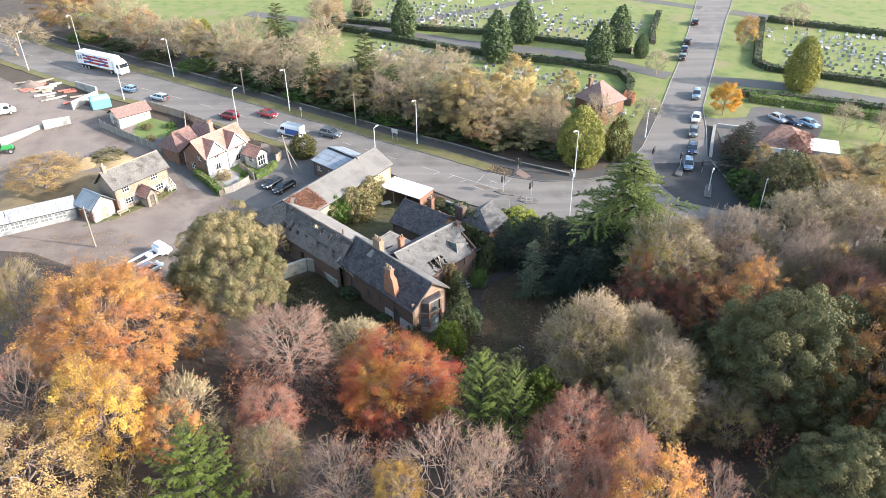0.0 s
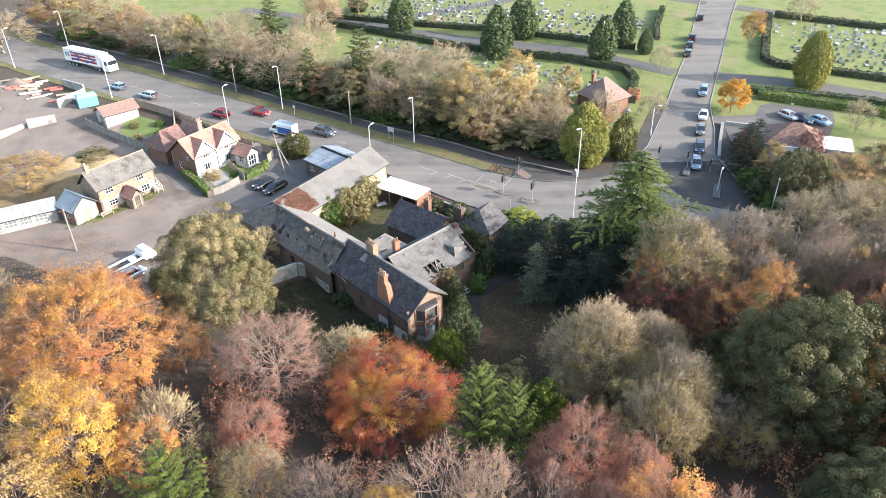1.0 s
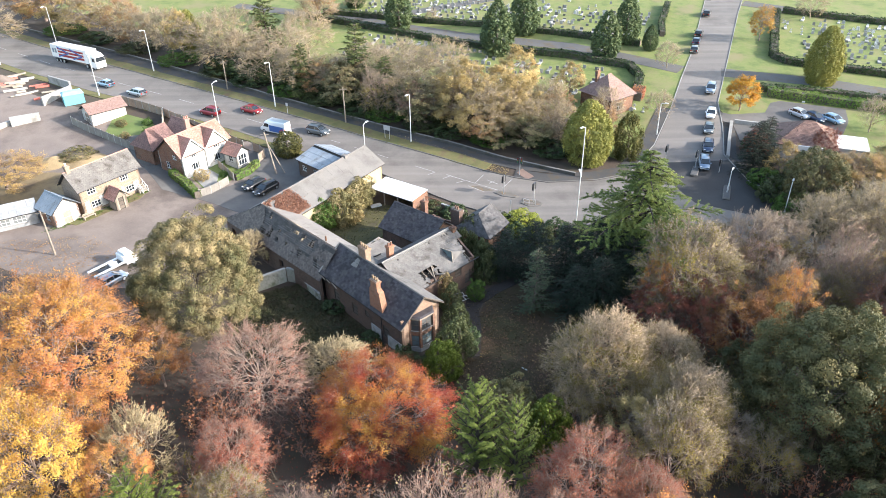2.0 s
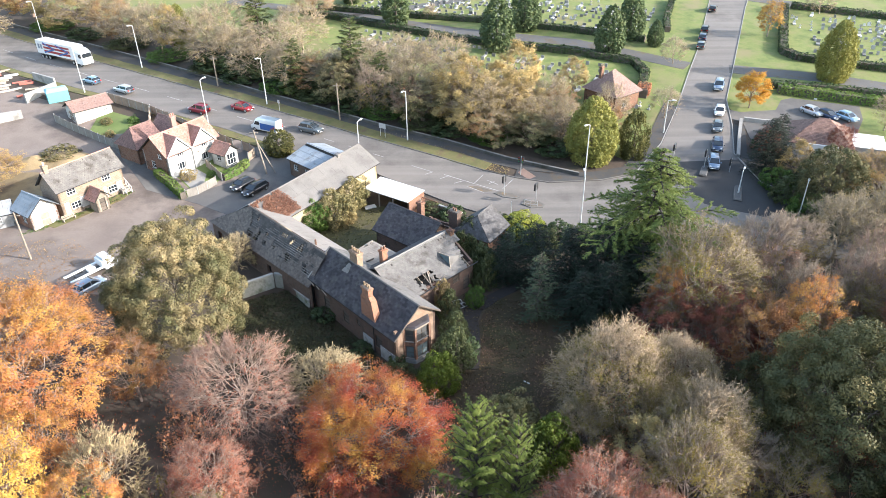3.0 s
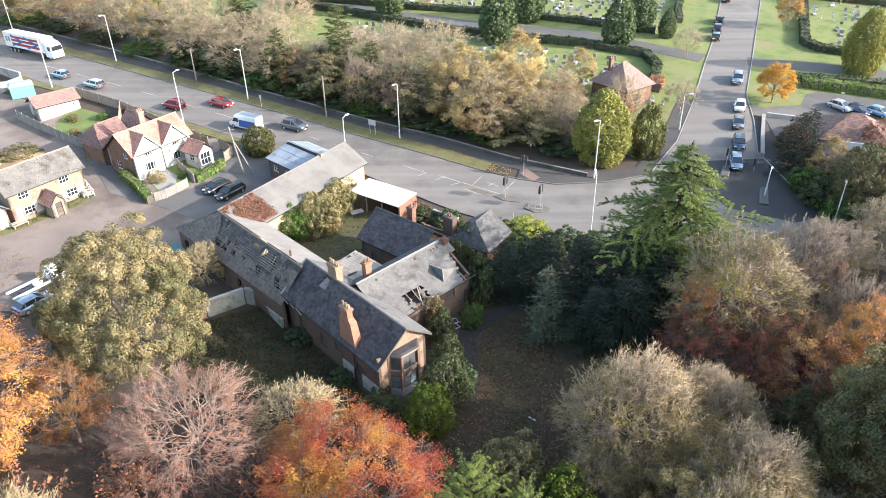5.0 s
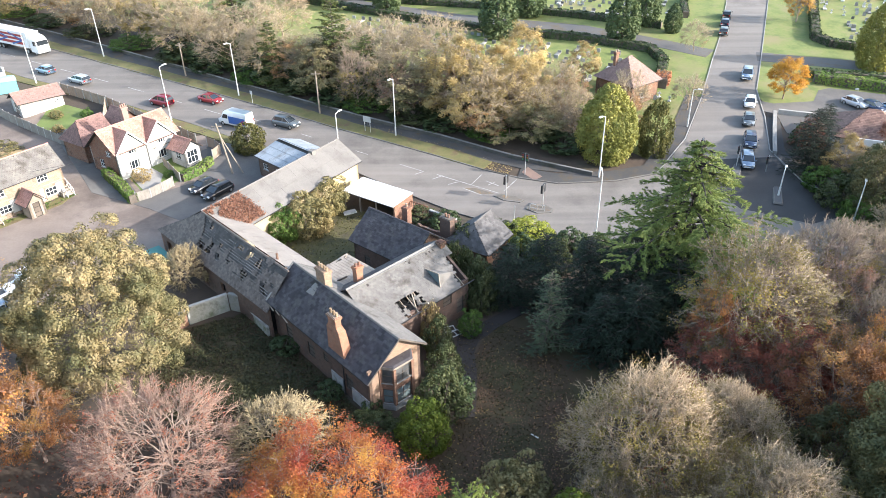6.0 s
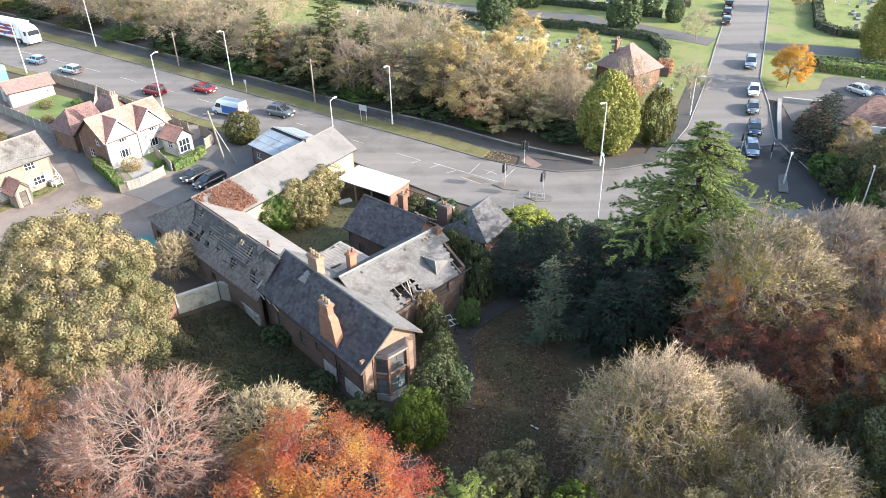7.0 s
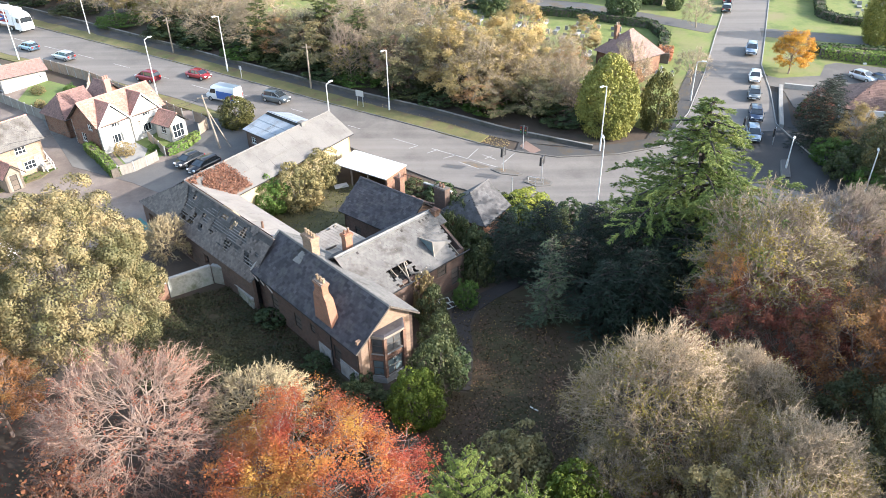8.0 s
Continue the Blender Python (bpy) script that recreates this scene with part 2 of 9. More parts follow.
M["bluesheet"] = surface("pale_blue_felt_roof", [(0.17, 0.2, 0.23), (0.27, 0.295, 0.32)], 0.4, 6, 0.8, 0.2, stain=(0.145, 0.15, 0.155), stain_scale=0.5)
M["bark"] = surface("bark", [(0.07, 0.055, 0.045), (0.13, 0.11, 0.09)], 1.5, 8, 0.95, 0.5)
M["bark_dark"] = surface("dark_bark", [(0.03, 0.026, 0.022), (0.055, 0.046, 0.04)], 1.5, 8, 0.95, 0.5)
M["bark_pale"] = surface("pale_bark", [(0.22, 0.168, 0.117), (0.35, 0.28, 0.2)], 1.5, 8, 0.9, 0.4)
M["twig_grey"] = surface("grey_twigs", [(0.25, 0.178, 0.113), (0.42, 0.314, 0.208)], 0.4, 6, 0.9, 0.0, island=0.6)
M["twig_pink"] = surface("reddish_twigs", [(0.195, 0.118, 0.088), (0.31, 0.2, 0.152)], 0.4, 6, 0.9, 0.0, island=0.5)
M["bark_brown"] = surface("brown_bark", [(0.18, 0.13, 0.105), (0.28, 0.21, 0.175)], 1.5, 8, 0.95, 0.5)
M["bark_birch"] = surface("pinkish_pale_bark", [(0.22, 0.155, 0.122), (0.34, 0.265, 0.22)], 1.5, 8, 0.9, 0.3)
M["twig_dark"] = surface("dark_red_twigs", [(0.10, 0.06, 0.05), (0.16, 0.10, 0.082)], 0.4, 6, 0.9, 0.0, island=0.4)
M["twig_tan"] = surface("tan_twigs", [(0.205, 0.16, 0.106), (0.335, 0.27, 0.188)], 0.4, 6, 0.9, 0.0, island=0.5)
M["twig_brown"] = surface("brown_twigs", [(0.18, 0.138, 0.098), (0.29, 0.228, 0.165)], 0.4, 6, 0.9, 0.0, island=0.5)
M["twig_pale"] = surface("straw_twigs", [(0.26, 0.198, 0.102), (0.36, 0.285, 0.165)], 0.4, 6, 0.9, 0.0, island=0.5)


def wheel_wear(m, turn):
    """Paler and darker lanes worn along the run of the road."""
    nt = m.node_tree
    bs = nt.nodes["Principled BSDF"]
    base = bs.inputs["Base Color"].links[0].from_socket
    mp = nt.nodes.new("ShaderNodeMapping")
    mp.inputs["Rotation"].default_value = (0, 0, radians(turn))
    mp.inputs["Scale"].default_value = (0.025, 0.55, 1.0)
    nt.links.new(nt.nodes.new("ShaderNodeTexCoord").outputs["Object"], mp.inputs["Vector"])
    w = noise_node(nt, mp.outputs[0], 1.0, 3.0, 0.5)
    c = mixc(nt, 0.5, base, ramp(nt, spread(nt, w, 0.3, 0.7), [(0.33, 0.33, 0.33), (0.66, 0.66, 0.66)]), "OVERLAY")
    nt.links.new(c, bs.inputs["Base Color"])


wheel_wear(M["asphalt"], 29)
F = {}
F["ivy_oak"] = foliage("leaves_olive", [(0.07, 0.075, 0.035), (0.12, 0.112, 0.053), (0.195, 0.162, 0.083), (0.275, 0.215, 0.113), (0.33, 0.25, 0.1)], 0.2, 0.35, 0.14)
F["olive"] = foliage("leaves_yellow_olive", [(0.085, 0.075, 0.02), (0.155, 0.125, 0.034), (0.24, 0.185, 0.045), (0.31, 0.22, 0.055)])
F["olive_dark"] = foliage("leaves_dark_olive", [(0.05, 0.055, 0.02), (0.10, 0.10, 0.035), (0.17, 0.15, 0.05)])
F["goldbush"] = foliage("leaves_yellowing", [(0.11, 0.105, 0.045), (0.18, 0.16, 0.072), (0.26, 0.215, 0.10), (0.25, 0.17, 0.08)])
F["spruce"] = foliage("needles_spruce", [(0.035, 0.055, 0.03), (0.07, 0.092, 0.05), (0.11, 0.13, 0.07)], 0.15, 0.1)
F["oak"] = foliage("leaves_dull_green", [(0.048, 0.057, 0.027), (0.088, 0.093, 0.042), (0.145, 0.13, 0.057), (0.24, 0.19, 0.08)], 0.2, 0.35, 0.25)
F["orange"] = foliage("leaves_orange", [(0.35, 0.115, 0.06), (0.44, 0.172, 0.068), (0.51, 0.238, 0.072), (0.55, 0.32, 0.085), (0.53, 0.39, 0.12)])
F["orange_dull"] = foliage("leaves_dull_orange", [(0.19, 0.105, 0.055), (0.30, 0.175, 0.085), (0.38, 0.235, 0.11), (0.35, 0.255, 0.12)])
F["yellow"] = foliage("leaves_yellow", [(0.33, 0.15, 0.045), (0.44, 0.245, 0.056), (0.52, 0.335, 0.072), (0.51, 0.37, 0.11)])
F["vivid"] = foliage("leaves_vivid_yellow", [(0.44, 0.2, 0.03), (0.56, 0.3, 0.04), (0.62, 0.38, 0.06)])
F["red"] = foliage("leaves_red", [(0.19, 0.033, 0.027), (0.31, 0.066, 0.036), (0.41, 0.14, 0.044), (0.48, 0.25, 0.058), (0.52, 0.37, 0.09)], 0.35, 0.35, 0.28)
F["crimson"] = foliage("leaves_dull_crimson", [(0.21, 0.066, 0.046), (0.32, 0.108, 0.066), (0.39, 0.16, 0.082)])
F["rust"] = foliage("leaves_rust", [(0.22, 0.08, 0.055), (0.31, 0.125, 0.075), (0.40, 0.19, 0.095), (0.44, 0.27, 0.13)])
F["rust_dark"] = foliage("leaves_dark_rust", [(0.095, 0.026, 0.023), (0.15, 0.042, 0.031), (0.2, 0.064, 0.037), (0.21, 0.1, 0.046)], 0.2)
F["brown_leaf"] = foliage("leaves_orange_brown", [(0.14, 0.058, 0.028), (0.23, 0.1, 0.04), (0.31, 0.15, 0.05), (0.24, 0.17, 0.055)], 0.25)
F["gold"] = foliage("leaves_gold", [(0.23, 0.178, 0.083), (0.35, 0.268, 0.118), (0.44, 0.335, 0.147), (0.40, 0.278, 0.128)])
F["tan_leaf"] = foliage("leaves_golden_tan", [(0.21, 0.14, 0.06), (0.33, 0.225, 0.09), (0.42, 0.29, 0.115), (0.38, 0.235, 0.095)])
F["tan"] = foliage("leaves_tan", [(0.18, 0.135, 0.062), (0.27, 0.205, 0.098), (0.35, 0.27, 0.13), (0.27, 0.24, 0.09)])
F["fir"] = foliage("needles_green", [(0.06, 0.085, 0.018), (0.125, 0.16, 0.034), (0.21, 0.24, 0.06)], 0.3, 0.15)
F["cedar"] = foliage("needles_cedar", [(0.055, 0.085, 0.026), (0.125, 0.165, 0.046), (0.24, 0.27, 0.082)], 0.3, 0.15)
F["conifer_far"] = foliage("needles_far_conifer", [(0.05, 0.07, 0.025), (0.10, 0.12, 0.042), (0.17, 0.18, 0.07)], 0.2, 0.3)
F["yew"] = foliage("needles_dark", [(0.011, 0.019, 0.012), (0.021, 0.033, 0.02), (0.034, 0.047, 0.027)], 0.12, 0.3)
# needle tones lifted, distant haze mixed into the colour
F["cypress"] = foliage("needles_cypress", [(0.05, 0.078, 0.036), (0.085, 0.118, 0.052), (0.125, 0.15, 0.066)], 0.15, 0.3)
F["golden"] = foliage("needles_golden", [(0.12, 0.13, 0.034), (0.22, 0.22, 0.058), (0.335, 0.303, 0.085)], 0.25, 0.2)
F["shrub"] = foliage("leaves_shrub", [(0.04, 0.075, 0.018), (0.08, 0.14, 0.03), (0.15, 0.20, 0.05)], 0.3, 0.3)
F["shrub_lime"] = foliage("leaves_lime", [(0.18, 0.21, 0.03), (0.29, 0.31, 0.05), (0.39, 0.375, 0.08)], 0.3, 0.2)
F["bright"] = foliage("leaves_fresh_green", [(0.05, 0.075, 0.012), (0.115, 0.15, 0.022), (0.2, 0.225, 0.04)], 0.3, 0.1)
# lifted as well, to carry haze over the far hedges and undergrowth
F["hedge"] = foliage("leaves_hedge", [(0.032, 0.048, 0.022), (0.052, 0.076, 0.032), (0.08, 0.105, 0.044)], 0.2, 0.2)
F["hedge_bright"] = foliage("leaves_hedge_bright", [(0.07, 0.13, 0.03), (0.13, 0.20, 0.045), (0.2, 0.24, 0.07)], 0.3, 0.2)
# both grasses darkened to carry the shade on the lawns by the ruin
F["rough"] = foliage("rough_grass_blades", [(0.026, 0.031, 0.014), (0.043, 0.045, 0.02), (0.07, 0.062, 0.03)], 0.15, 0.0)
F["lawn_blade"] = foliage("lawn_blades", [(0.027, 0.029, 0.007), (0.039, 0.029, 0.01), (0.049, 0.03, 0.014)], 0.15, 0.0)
# ivy raised likewise: haze on the far undergrowth is in the colour
F["ivy"] = foliage("leaves_ivy", [(0.038, 0.05, 0.021), (0.07, 0.084, 0.034), (0.13, 0.118, 0.055)], 0.2, 0.3)
F["creeper"] = foliage("leaves_dead_creeper", [(0.13, 0.062, 0.042), (0.20, 0.10, 0.066), (0.25, 0.135, 0.095)], 0.15, 0.1)


# ---- shapes ----
class Geo:
    """Collects vertices and faces of one mesh."""

    def __init__(self):
        self.v, self.f = [], []

    def poly(self, pts):
        n = len(self.v)
        self.v += [tuple(p) for p in pts]
        self.f.append(tuple(range(n, n + len(pts))))
        return self

    def hexa(self, lo, hi):
        """A solid from two rings of points, lower and upper."""
        n, k = len(self.v), len(lo)
        self.v += [tuple(p) for p in lo] + [tuple(p) for p in hi]
        self.f.append(tuple(range(n + k - 1, n - 1, -1)))
        self.f.append(tuple(range(n + k, n + 2 * k)))
        self.f += [(n + i, n + (i + 1) % k, n + k + (i + 1) % k, n + k + i) for i in range(k)]
        return self

    def box(self, x0, x1, y0, y1, z0, z1, taper=0.0):
        t = taper
        return self.hexa([(x0, y0, z0), (x1, y0, z0), (x1, y1, z0), (x0, y1, z0)],
                         [(x0 + t, y0 + t, z1), (x1 - t, y0 + t, z1), (x1 - t, y1 - t, z1), (x0 + t, y1 - t, z1)])

    def beam(self, a, b, w, h):
        """A squared bar from a to b."""
        a, b = Vector(a), Vector(b)
        d = (b - a).normalized()
        s = d.cross(Vector((0, 0, 1)))
        s = s.normalized() if s.length > 1e-4 else Vector((1, 0, 0))
        u = s.cross(d)
        ring = [s * w / 2 + u * h / 2, s * -w / 2 + u * h / 2, s * -w / 2 - u * h / 2, s * w / 2 - u * h / 2]
        return self.hexa([a + r for r in ring], [b + r for r in ring])

    def tube(self, a, b, r0, r1, k=6):
        a, b = Vector(a), Vector(b)
        d = (b - a).normalized()
        s = d.orthogonal().normalized()
        u = d.cross(s)
        ring = [s * math.cos(6.2832 * i / k) + u * math.sin(6.2832 * i / k) for i in range(k)]
        return self.hexa([a + r * r0 for r in ring], [b + r * r1 for r in ring])

    def disc(self, c, axis, r, w, k=14):
        a = Vector(axis).normalized() * w / 2
        return self.tube(Vector(c) - a, Vector(c) + a, r, r, k)

    def data(self, name, mat, smooth=False):
        me = bpy.data.meshes.new(name)
        me.from_pydata(self.v, [], self.f)
        me.materials.append(mat)
        if smooth:
            me.polygons.foreach_set("use_smooth", [True] * len(me.polygons))
        me.update()
        return me

    def part(self, name, mat, parent=None, label="", smooth=False):
        ob = new(name, self.data(name, mat, smooth))
        ob.parent = parent
        return tagged(ob, label)


def thing(name, x, y, z, turn, label, category, group=""):
    ob = new(name)
    ob.empty_display_size = 0.2
    ob.matrix_basis = pose(x, y, z, 0, 0, turn)
    return tagged(ob, label, category, group)


# ---- the lie of the land ----
def soft(v, k=6.0):
    return v if v > k else (0.0 if v < -k else (v + k) ** 2 / (4 * k))


def ease(a, b, v):
    v = min(1.0, max(0.0, (v - a) / (b - a)))
    return v * v * (3 - 2 * v)


def ground(x, y):
    x, y = x / 1.12, y / 1.12
    z = 0.128 * soft(y - 95) - 0.05 * soft(y - 128) - 0.045 * soft(y - 185, 15) - 0.033 * soft(y - 300, 30)
    return 1.12 * (z + ease(22, 48, -x) * (1 - ease(96, 112, y)))


def axis_steps(lo, hi, step, far):
    a = list(np.arange(lo, hi + 0.01, step))
    d, left, right = step, [lo], [hi]
    while right[-1] < far:
        d *= 1.35
        left.append(left[-1] - d)
        right.append(right[-1] + d)
    return left[:0:-1] + a + right[1:]


def terrain():
    xs, ys = axis_steps(-132, 132, 2.0, 2600), axis_steps(16, 260, 2.0, 2600)
    g = Geo()
    g.v = [(x, y, ground(x, y)) for y in ys for x in xs]
    w = len(xs)
    g.f = [(j * w + i, j * w + i + 1, (j + 1) * w + i + 1, (j + 1) * w + i) for j in range(len(ys) - 1) for i in range(w - 1)]
    ob = g.part("ground", M["litter"], None, "", True)
    tagged(ob, "dark leaf-littered ground under the trees", "ground", "", "structure")


def drape(name, outline, lift, mat, label, category="ground", parent=None, kind="structure", rough_edge=0.0):
    """A sheet with this outline laid on the ground, its edge let down into it."""
    bm = bmesh.new()
    pts = []
    for (ax, ay), (bx, by) in zip(outline, outline[1:] + outline[:1]):
        n = max(1, int(math.hypot(bx - ax, by - ay) / 2)) if rough_edge else 1
        for i in range(n):
            t = i / n
            j = noise.noise((ax + (bx - ax) * t, ay + (by - ay) * t, 3.3)) * rough_edge
            k = noise.noise((ay + (by - ay) * t, ax + (bx - ax) * t, 7.1)) * rough_edge
            pts.append((ax + (bx - ax) * t + j, ay + (by - ay) * t + k))
    f = bm.faces.new([bm.verts.new((x, y, 0)) for x, y in pts])
    if f.normal.z < 0:
        f.normal_flip()
    for k in (0, 1):
        lo, hi = min(p[k] for p in pts), max(p[k] for p in pts)
        c = math.floor(lo / 2) * 2 + 2
        while c < hi:
            geom = bm.verts[:] + bm.edges[:] + bm.faces[:]
            bmesh.ops.bisect_plane(bm, geom=geom, dist=1e-4, plane_co=(c, 0, 0) if k == 0 else (0, c, 0), plane_no=(1, 0, 0) if k == 0 else (0, 1, 0))
            c += 2
    for v in bm.verts:
        v.co.z = ground(v.co.x, v.co.y) + lift
    rim = bmesh.ops.extrude_edge_only(bm, edges=[e for e in bm.edges if e.is_boundary])["geom"]
    for v in rim:
        if isinstance(v, bmesh.types.BMVert):
            v.co.z -= lift + 0.1
    bmesh.ops.recalc_face_normals(bm, faces=bm.faces[:])
    me = bpy.data.meshes.new(name)
    bm.to_mesh(me)
    bm.free()
    me.materials.append(mat)
    ob = new(name, me)
    ob.parent = parent
    return tagged(ob, label, category if not parent else "", "", kind if not parent else "")


def along(pts, step):
    """Points and headings every step metres along a line."""
    out, rest = [], 0.0
    for (ax, ay), (bx, by) in zip(pts, pts[1:]):
        d = math.hypot(bx - ax, by - ay)
        s = rest
        while s < d:
            out.append((ax + (bx - ax) * s / d, ay + (by - ay) * s / d, math.degrees(math.atan2(by - ay, bx - ax))))
            s += step
        rest = s - d
    return out


def shifted(pts, off):
    """The line moved sideways, to its left."""
    out = []
    for i, (x, y) in enumerate(pts):
        ax, ay = pts[max(0, i - 1)]
        bx, by = pts[min(len(pts) - 1, i + 1)]
        d = math.hypot(bx - ax, by - ay)
        out.append((x - (by - ay) / d * off, y + (bx - ax) / d * off))
    return out


def strip(name, pts, width, height, mat, label, category="", top_mat=None, kind="structure", sink=0.3):
    """A kerb, wall or hedge core that follows a line over the ground."""
    g = Geo()
    l, r = shifted(pts, width / 2), shifted(pts, -width / 2)
    dense_l, dense_r = [], []
    for i in range(len(pts) - 1):
        n = max(1, int(math.hypot(pts[i + 1][0] - pts[i][0], pts[i + 1][1] - pts[i][1]) / 2))
        for k in range(n + (i == len(pts) - 2)):
            t = k / n
            dense_l.append([a + (b - a) * t for a, b in zip(l[i], l[i + 1])])
            dense_r.append([a + (b - a) * t for a, b in zip(r[i], r[i + 1])])
    for a, b in zip(dense_l, dense_r):
        za, zb = ground(*a), ground(*b)
        g.v += [(*a, za - sink), (*a, za + height), (*b, zb + height), (*b, zb - sink)]
    for i in range(len(dense_l) - 1):
        o = 4 * i
        g.f += [(o + k, o + 4 + k, o + 5 + k, o + 1 + k) for k in range(3)]
    g.f += [(0, 1, 2, 3), tuple(len(g.v) - 1 - k for k in range(4))]
    ob = g.part(name, mat)
    return tagged(ob, label, category or name.replace("_", " "), "", kind)


# ---- roads and open ground ----
NEAR = [(-138, 186), (-123, 175.2), (-103.3, 163), (-93.2, 156.8), (-84.7, 152), (-75.9, 146.7), (-63.3, 140.8), (-50.5, 134), (-40.4, 128.8), (-33.2, 124.6), (-22.5, 119.2), (-11.9, 113.8), (-3.8, 107.8), (2, 103.4), (8.8, 99.4), (17.7, 96.7), (30, 93), (46, 89.5), (70, 86), (125, 80)]
FAR = [(-138, 199), (-124.6, 190), (-112.9, 182.4), (-101.7, 175.2), (-83.1, 164.2), (-65, 153.8), (-50.4, 145.4), (-33.4, 136), (-24.2, 131), (-15.5, 126), (-7.4, 121.7), (-1.1, 118.3), (5.9, 114.3), (10.5, 112.2), (16, 110.6), (24, 111.2), (30, 113)]
SIDE_L = [(30, 113), (33, 117.5), (36.4, 122.5), (42.6, 136), (48.6, 150.8), (55, 166), (64.9, 193), (73, 215), (84, 245)]
SIDE_R = [(93, 242), (81.5, 210), (74.2, 193), (63.4, 166), (57.6, 151.5), (52.3, 138.4), (50.4, 129), (47.6, 119), (49.2, 110), (56, 104), (75, 99), (125, 93)]
WALL = [(-138, 202.5), (-115.5, 189.4), (-86.2, 172.6), (-68, 161.9), (-52.2, 152.3), (-37.2, 143), (-22.6, 134.9), (-11.8, 129), (-0.4, 123.4), (10, 117.4), (20.9, 112.6)]

terrain()
drape("road", NEAR + SIDE_R[::-1] + SIDE_L[::-1] + FAR[::-1], 0.06, M["asphalt"], "worn grey tarmac main road with a side road", "road")
drape("verge", FAR[:13] + shifted(FAR[:13], 2.6)[::-1], 0.14, M["verge"], "rough yellowing grass verge along the road", "verge", rough_edge=0.35)
drape("pavement", shifted(FAR[:14], 2.5) + [(24, 112.3), (20.9, 112.4)] + WALL[:-1][::-1], 0.10, M["footway"], "dark leaf-strewn tarmac footway", "pavement")
drape("verge_near", NEAR[1:11] + shifted(NEAR[1:11], -1.8)[::-1], 0.13, M["verge"], "grass verge between the road and the yards", "verge", rough_edge=0.35)
strip("kerb_far", shifted(FAR, 0.05), 0.16, 0.17, M["kerb_dark"], "concrete kerb along the road", "kerb")
strip("kerb_near", shifted(NEAR[1:16], -0.05), 0.16, 0.17, M["kerb_dark"], "concrete kerb along the road", "kerb")
strip("kerb_side_west", shifted(SIDE_L, 0.05), 0.16, 0.17, M["kerb"], "pale concrete kerb of the side road", "kerb")
strip("kerb_side_east", shifted(SIDE_R, 0.05), 0.16, 0.17, M["kerb"], "pale concrete kerb of the side road", "kerb")
strip("boundary_wall", WALL, 0.26, 0.62, M["rubble"], "low dark stone boundary wall behind the footway", "wall")
strip("wall_coping", WALL, 0.28, 0.68, M["coping"], "pale coping on the boundary wall", "coping", sink=-0.6)

# yards, lawns and the cemetery
drape("yard", [(-37, 125), (-31, 117), (-24, 109), (-30.5, 101), (-29, 93), (-36, 88), (-40, 80), (-52, 80), (-64, 86), (-80, 88), (-95, 96), (-102, 110), (-118, 150), (-112, 161), (-97, 150), (-76, 139.5), (-64, 134), (-54, 129), (-46, 122)], 0.04, M["yard"], "stony brown-grey yard and lane", "yard")
drape("lane", [(-34, 122), (-31, 116.5), (-25.5, 110), (-31.5, 100.5), (-38, 104), (-47, 107.5), (-58, 122), (-62, 126.5), (-56, 128), (-49, 118), (-40, 106.5), (-33.5, 112), (-38, 118)], 0.07, M["asphalt_dark"], "dark tarmac lane between the cottages", "lane")
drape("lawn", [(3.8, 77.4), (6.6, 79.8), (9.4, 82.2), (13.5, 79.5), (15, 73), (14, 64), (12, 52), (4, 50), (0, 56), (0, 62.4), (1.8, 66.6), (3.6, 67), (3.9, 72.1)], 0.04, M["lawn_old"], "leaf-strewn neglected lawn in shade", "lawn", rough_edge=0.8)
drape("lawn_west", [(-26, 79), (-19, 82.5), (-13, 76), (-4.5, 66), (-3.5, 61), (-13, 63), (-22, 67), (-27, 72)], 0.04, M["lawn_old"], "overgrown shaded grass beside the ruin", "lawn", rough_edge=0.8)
drape("courtyard", [(-20, 94), (-12.5, 105), (-9, 103.5), (-4, 97.5), (-9, 91.5), (-8, 84.5), (-13, 84)], 0.04, M["court"], "overgrown grassy courtyard of the ruin", "courtyard")
drape("garden_lawn", [(-66, 136.8), (-58, 133), (-54.3, 128.3), (-58.5, 124.2), (-65, 128.5)], 0.05, M["lawn"], "bright green mown garden lawn", "lawn")
drape("garden_front", [(-41.5, 121.5), (-36.5, 120.2), (-34.2, 117.2), (-36.3, 111.8), (-39.6, 107.2), (-44.5, 112.8)], 0.05, M["lawn"], "small cottage garden lawn", "lawn")
drape("garden_paving", [(-43.4, 116.2), (-39.3, 113), (-38.6, 108.8), (-39.6, 107.6), (-44.2, 112.8)], 0.09, M["kerb"], "pale paved cottage terrace", "terrace")
drape("cemetery_lawn", [(-110, 205), (-70, 180), (-40, 163), (-10, 150), (14, 138), (23, 132), (25.5, 121), (31, 115.5), (35.5, 120.5), (40.2, 130), (48.8, 150.5), (56, 166), (65.5, 193), (74, 215), (86, 249), (60, 330), (-110, 330)], 0.04, M["cemetery"], "sunlit cemetery grass", "grass")
drape("cemetery_lawn_east", [(55.6, 150.5), (62, 166.5), (73.6, 193.5), (81, 210.5), (93, 245), (130, 330), (240, 330), (240, 120), (92, 112), (72, 116), (66, 124), (60, 128), (52.6, 129), (51.6, 139)], 0.04, M["cemetery"], "sunlit cemetery grass", "grass")
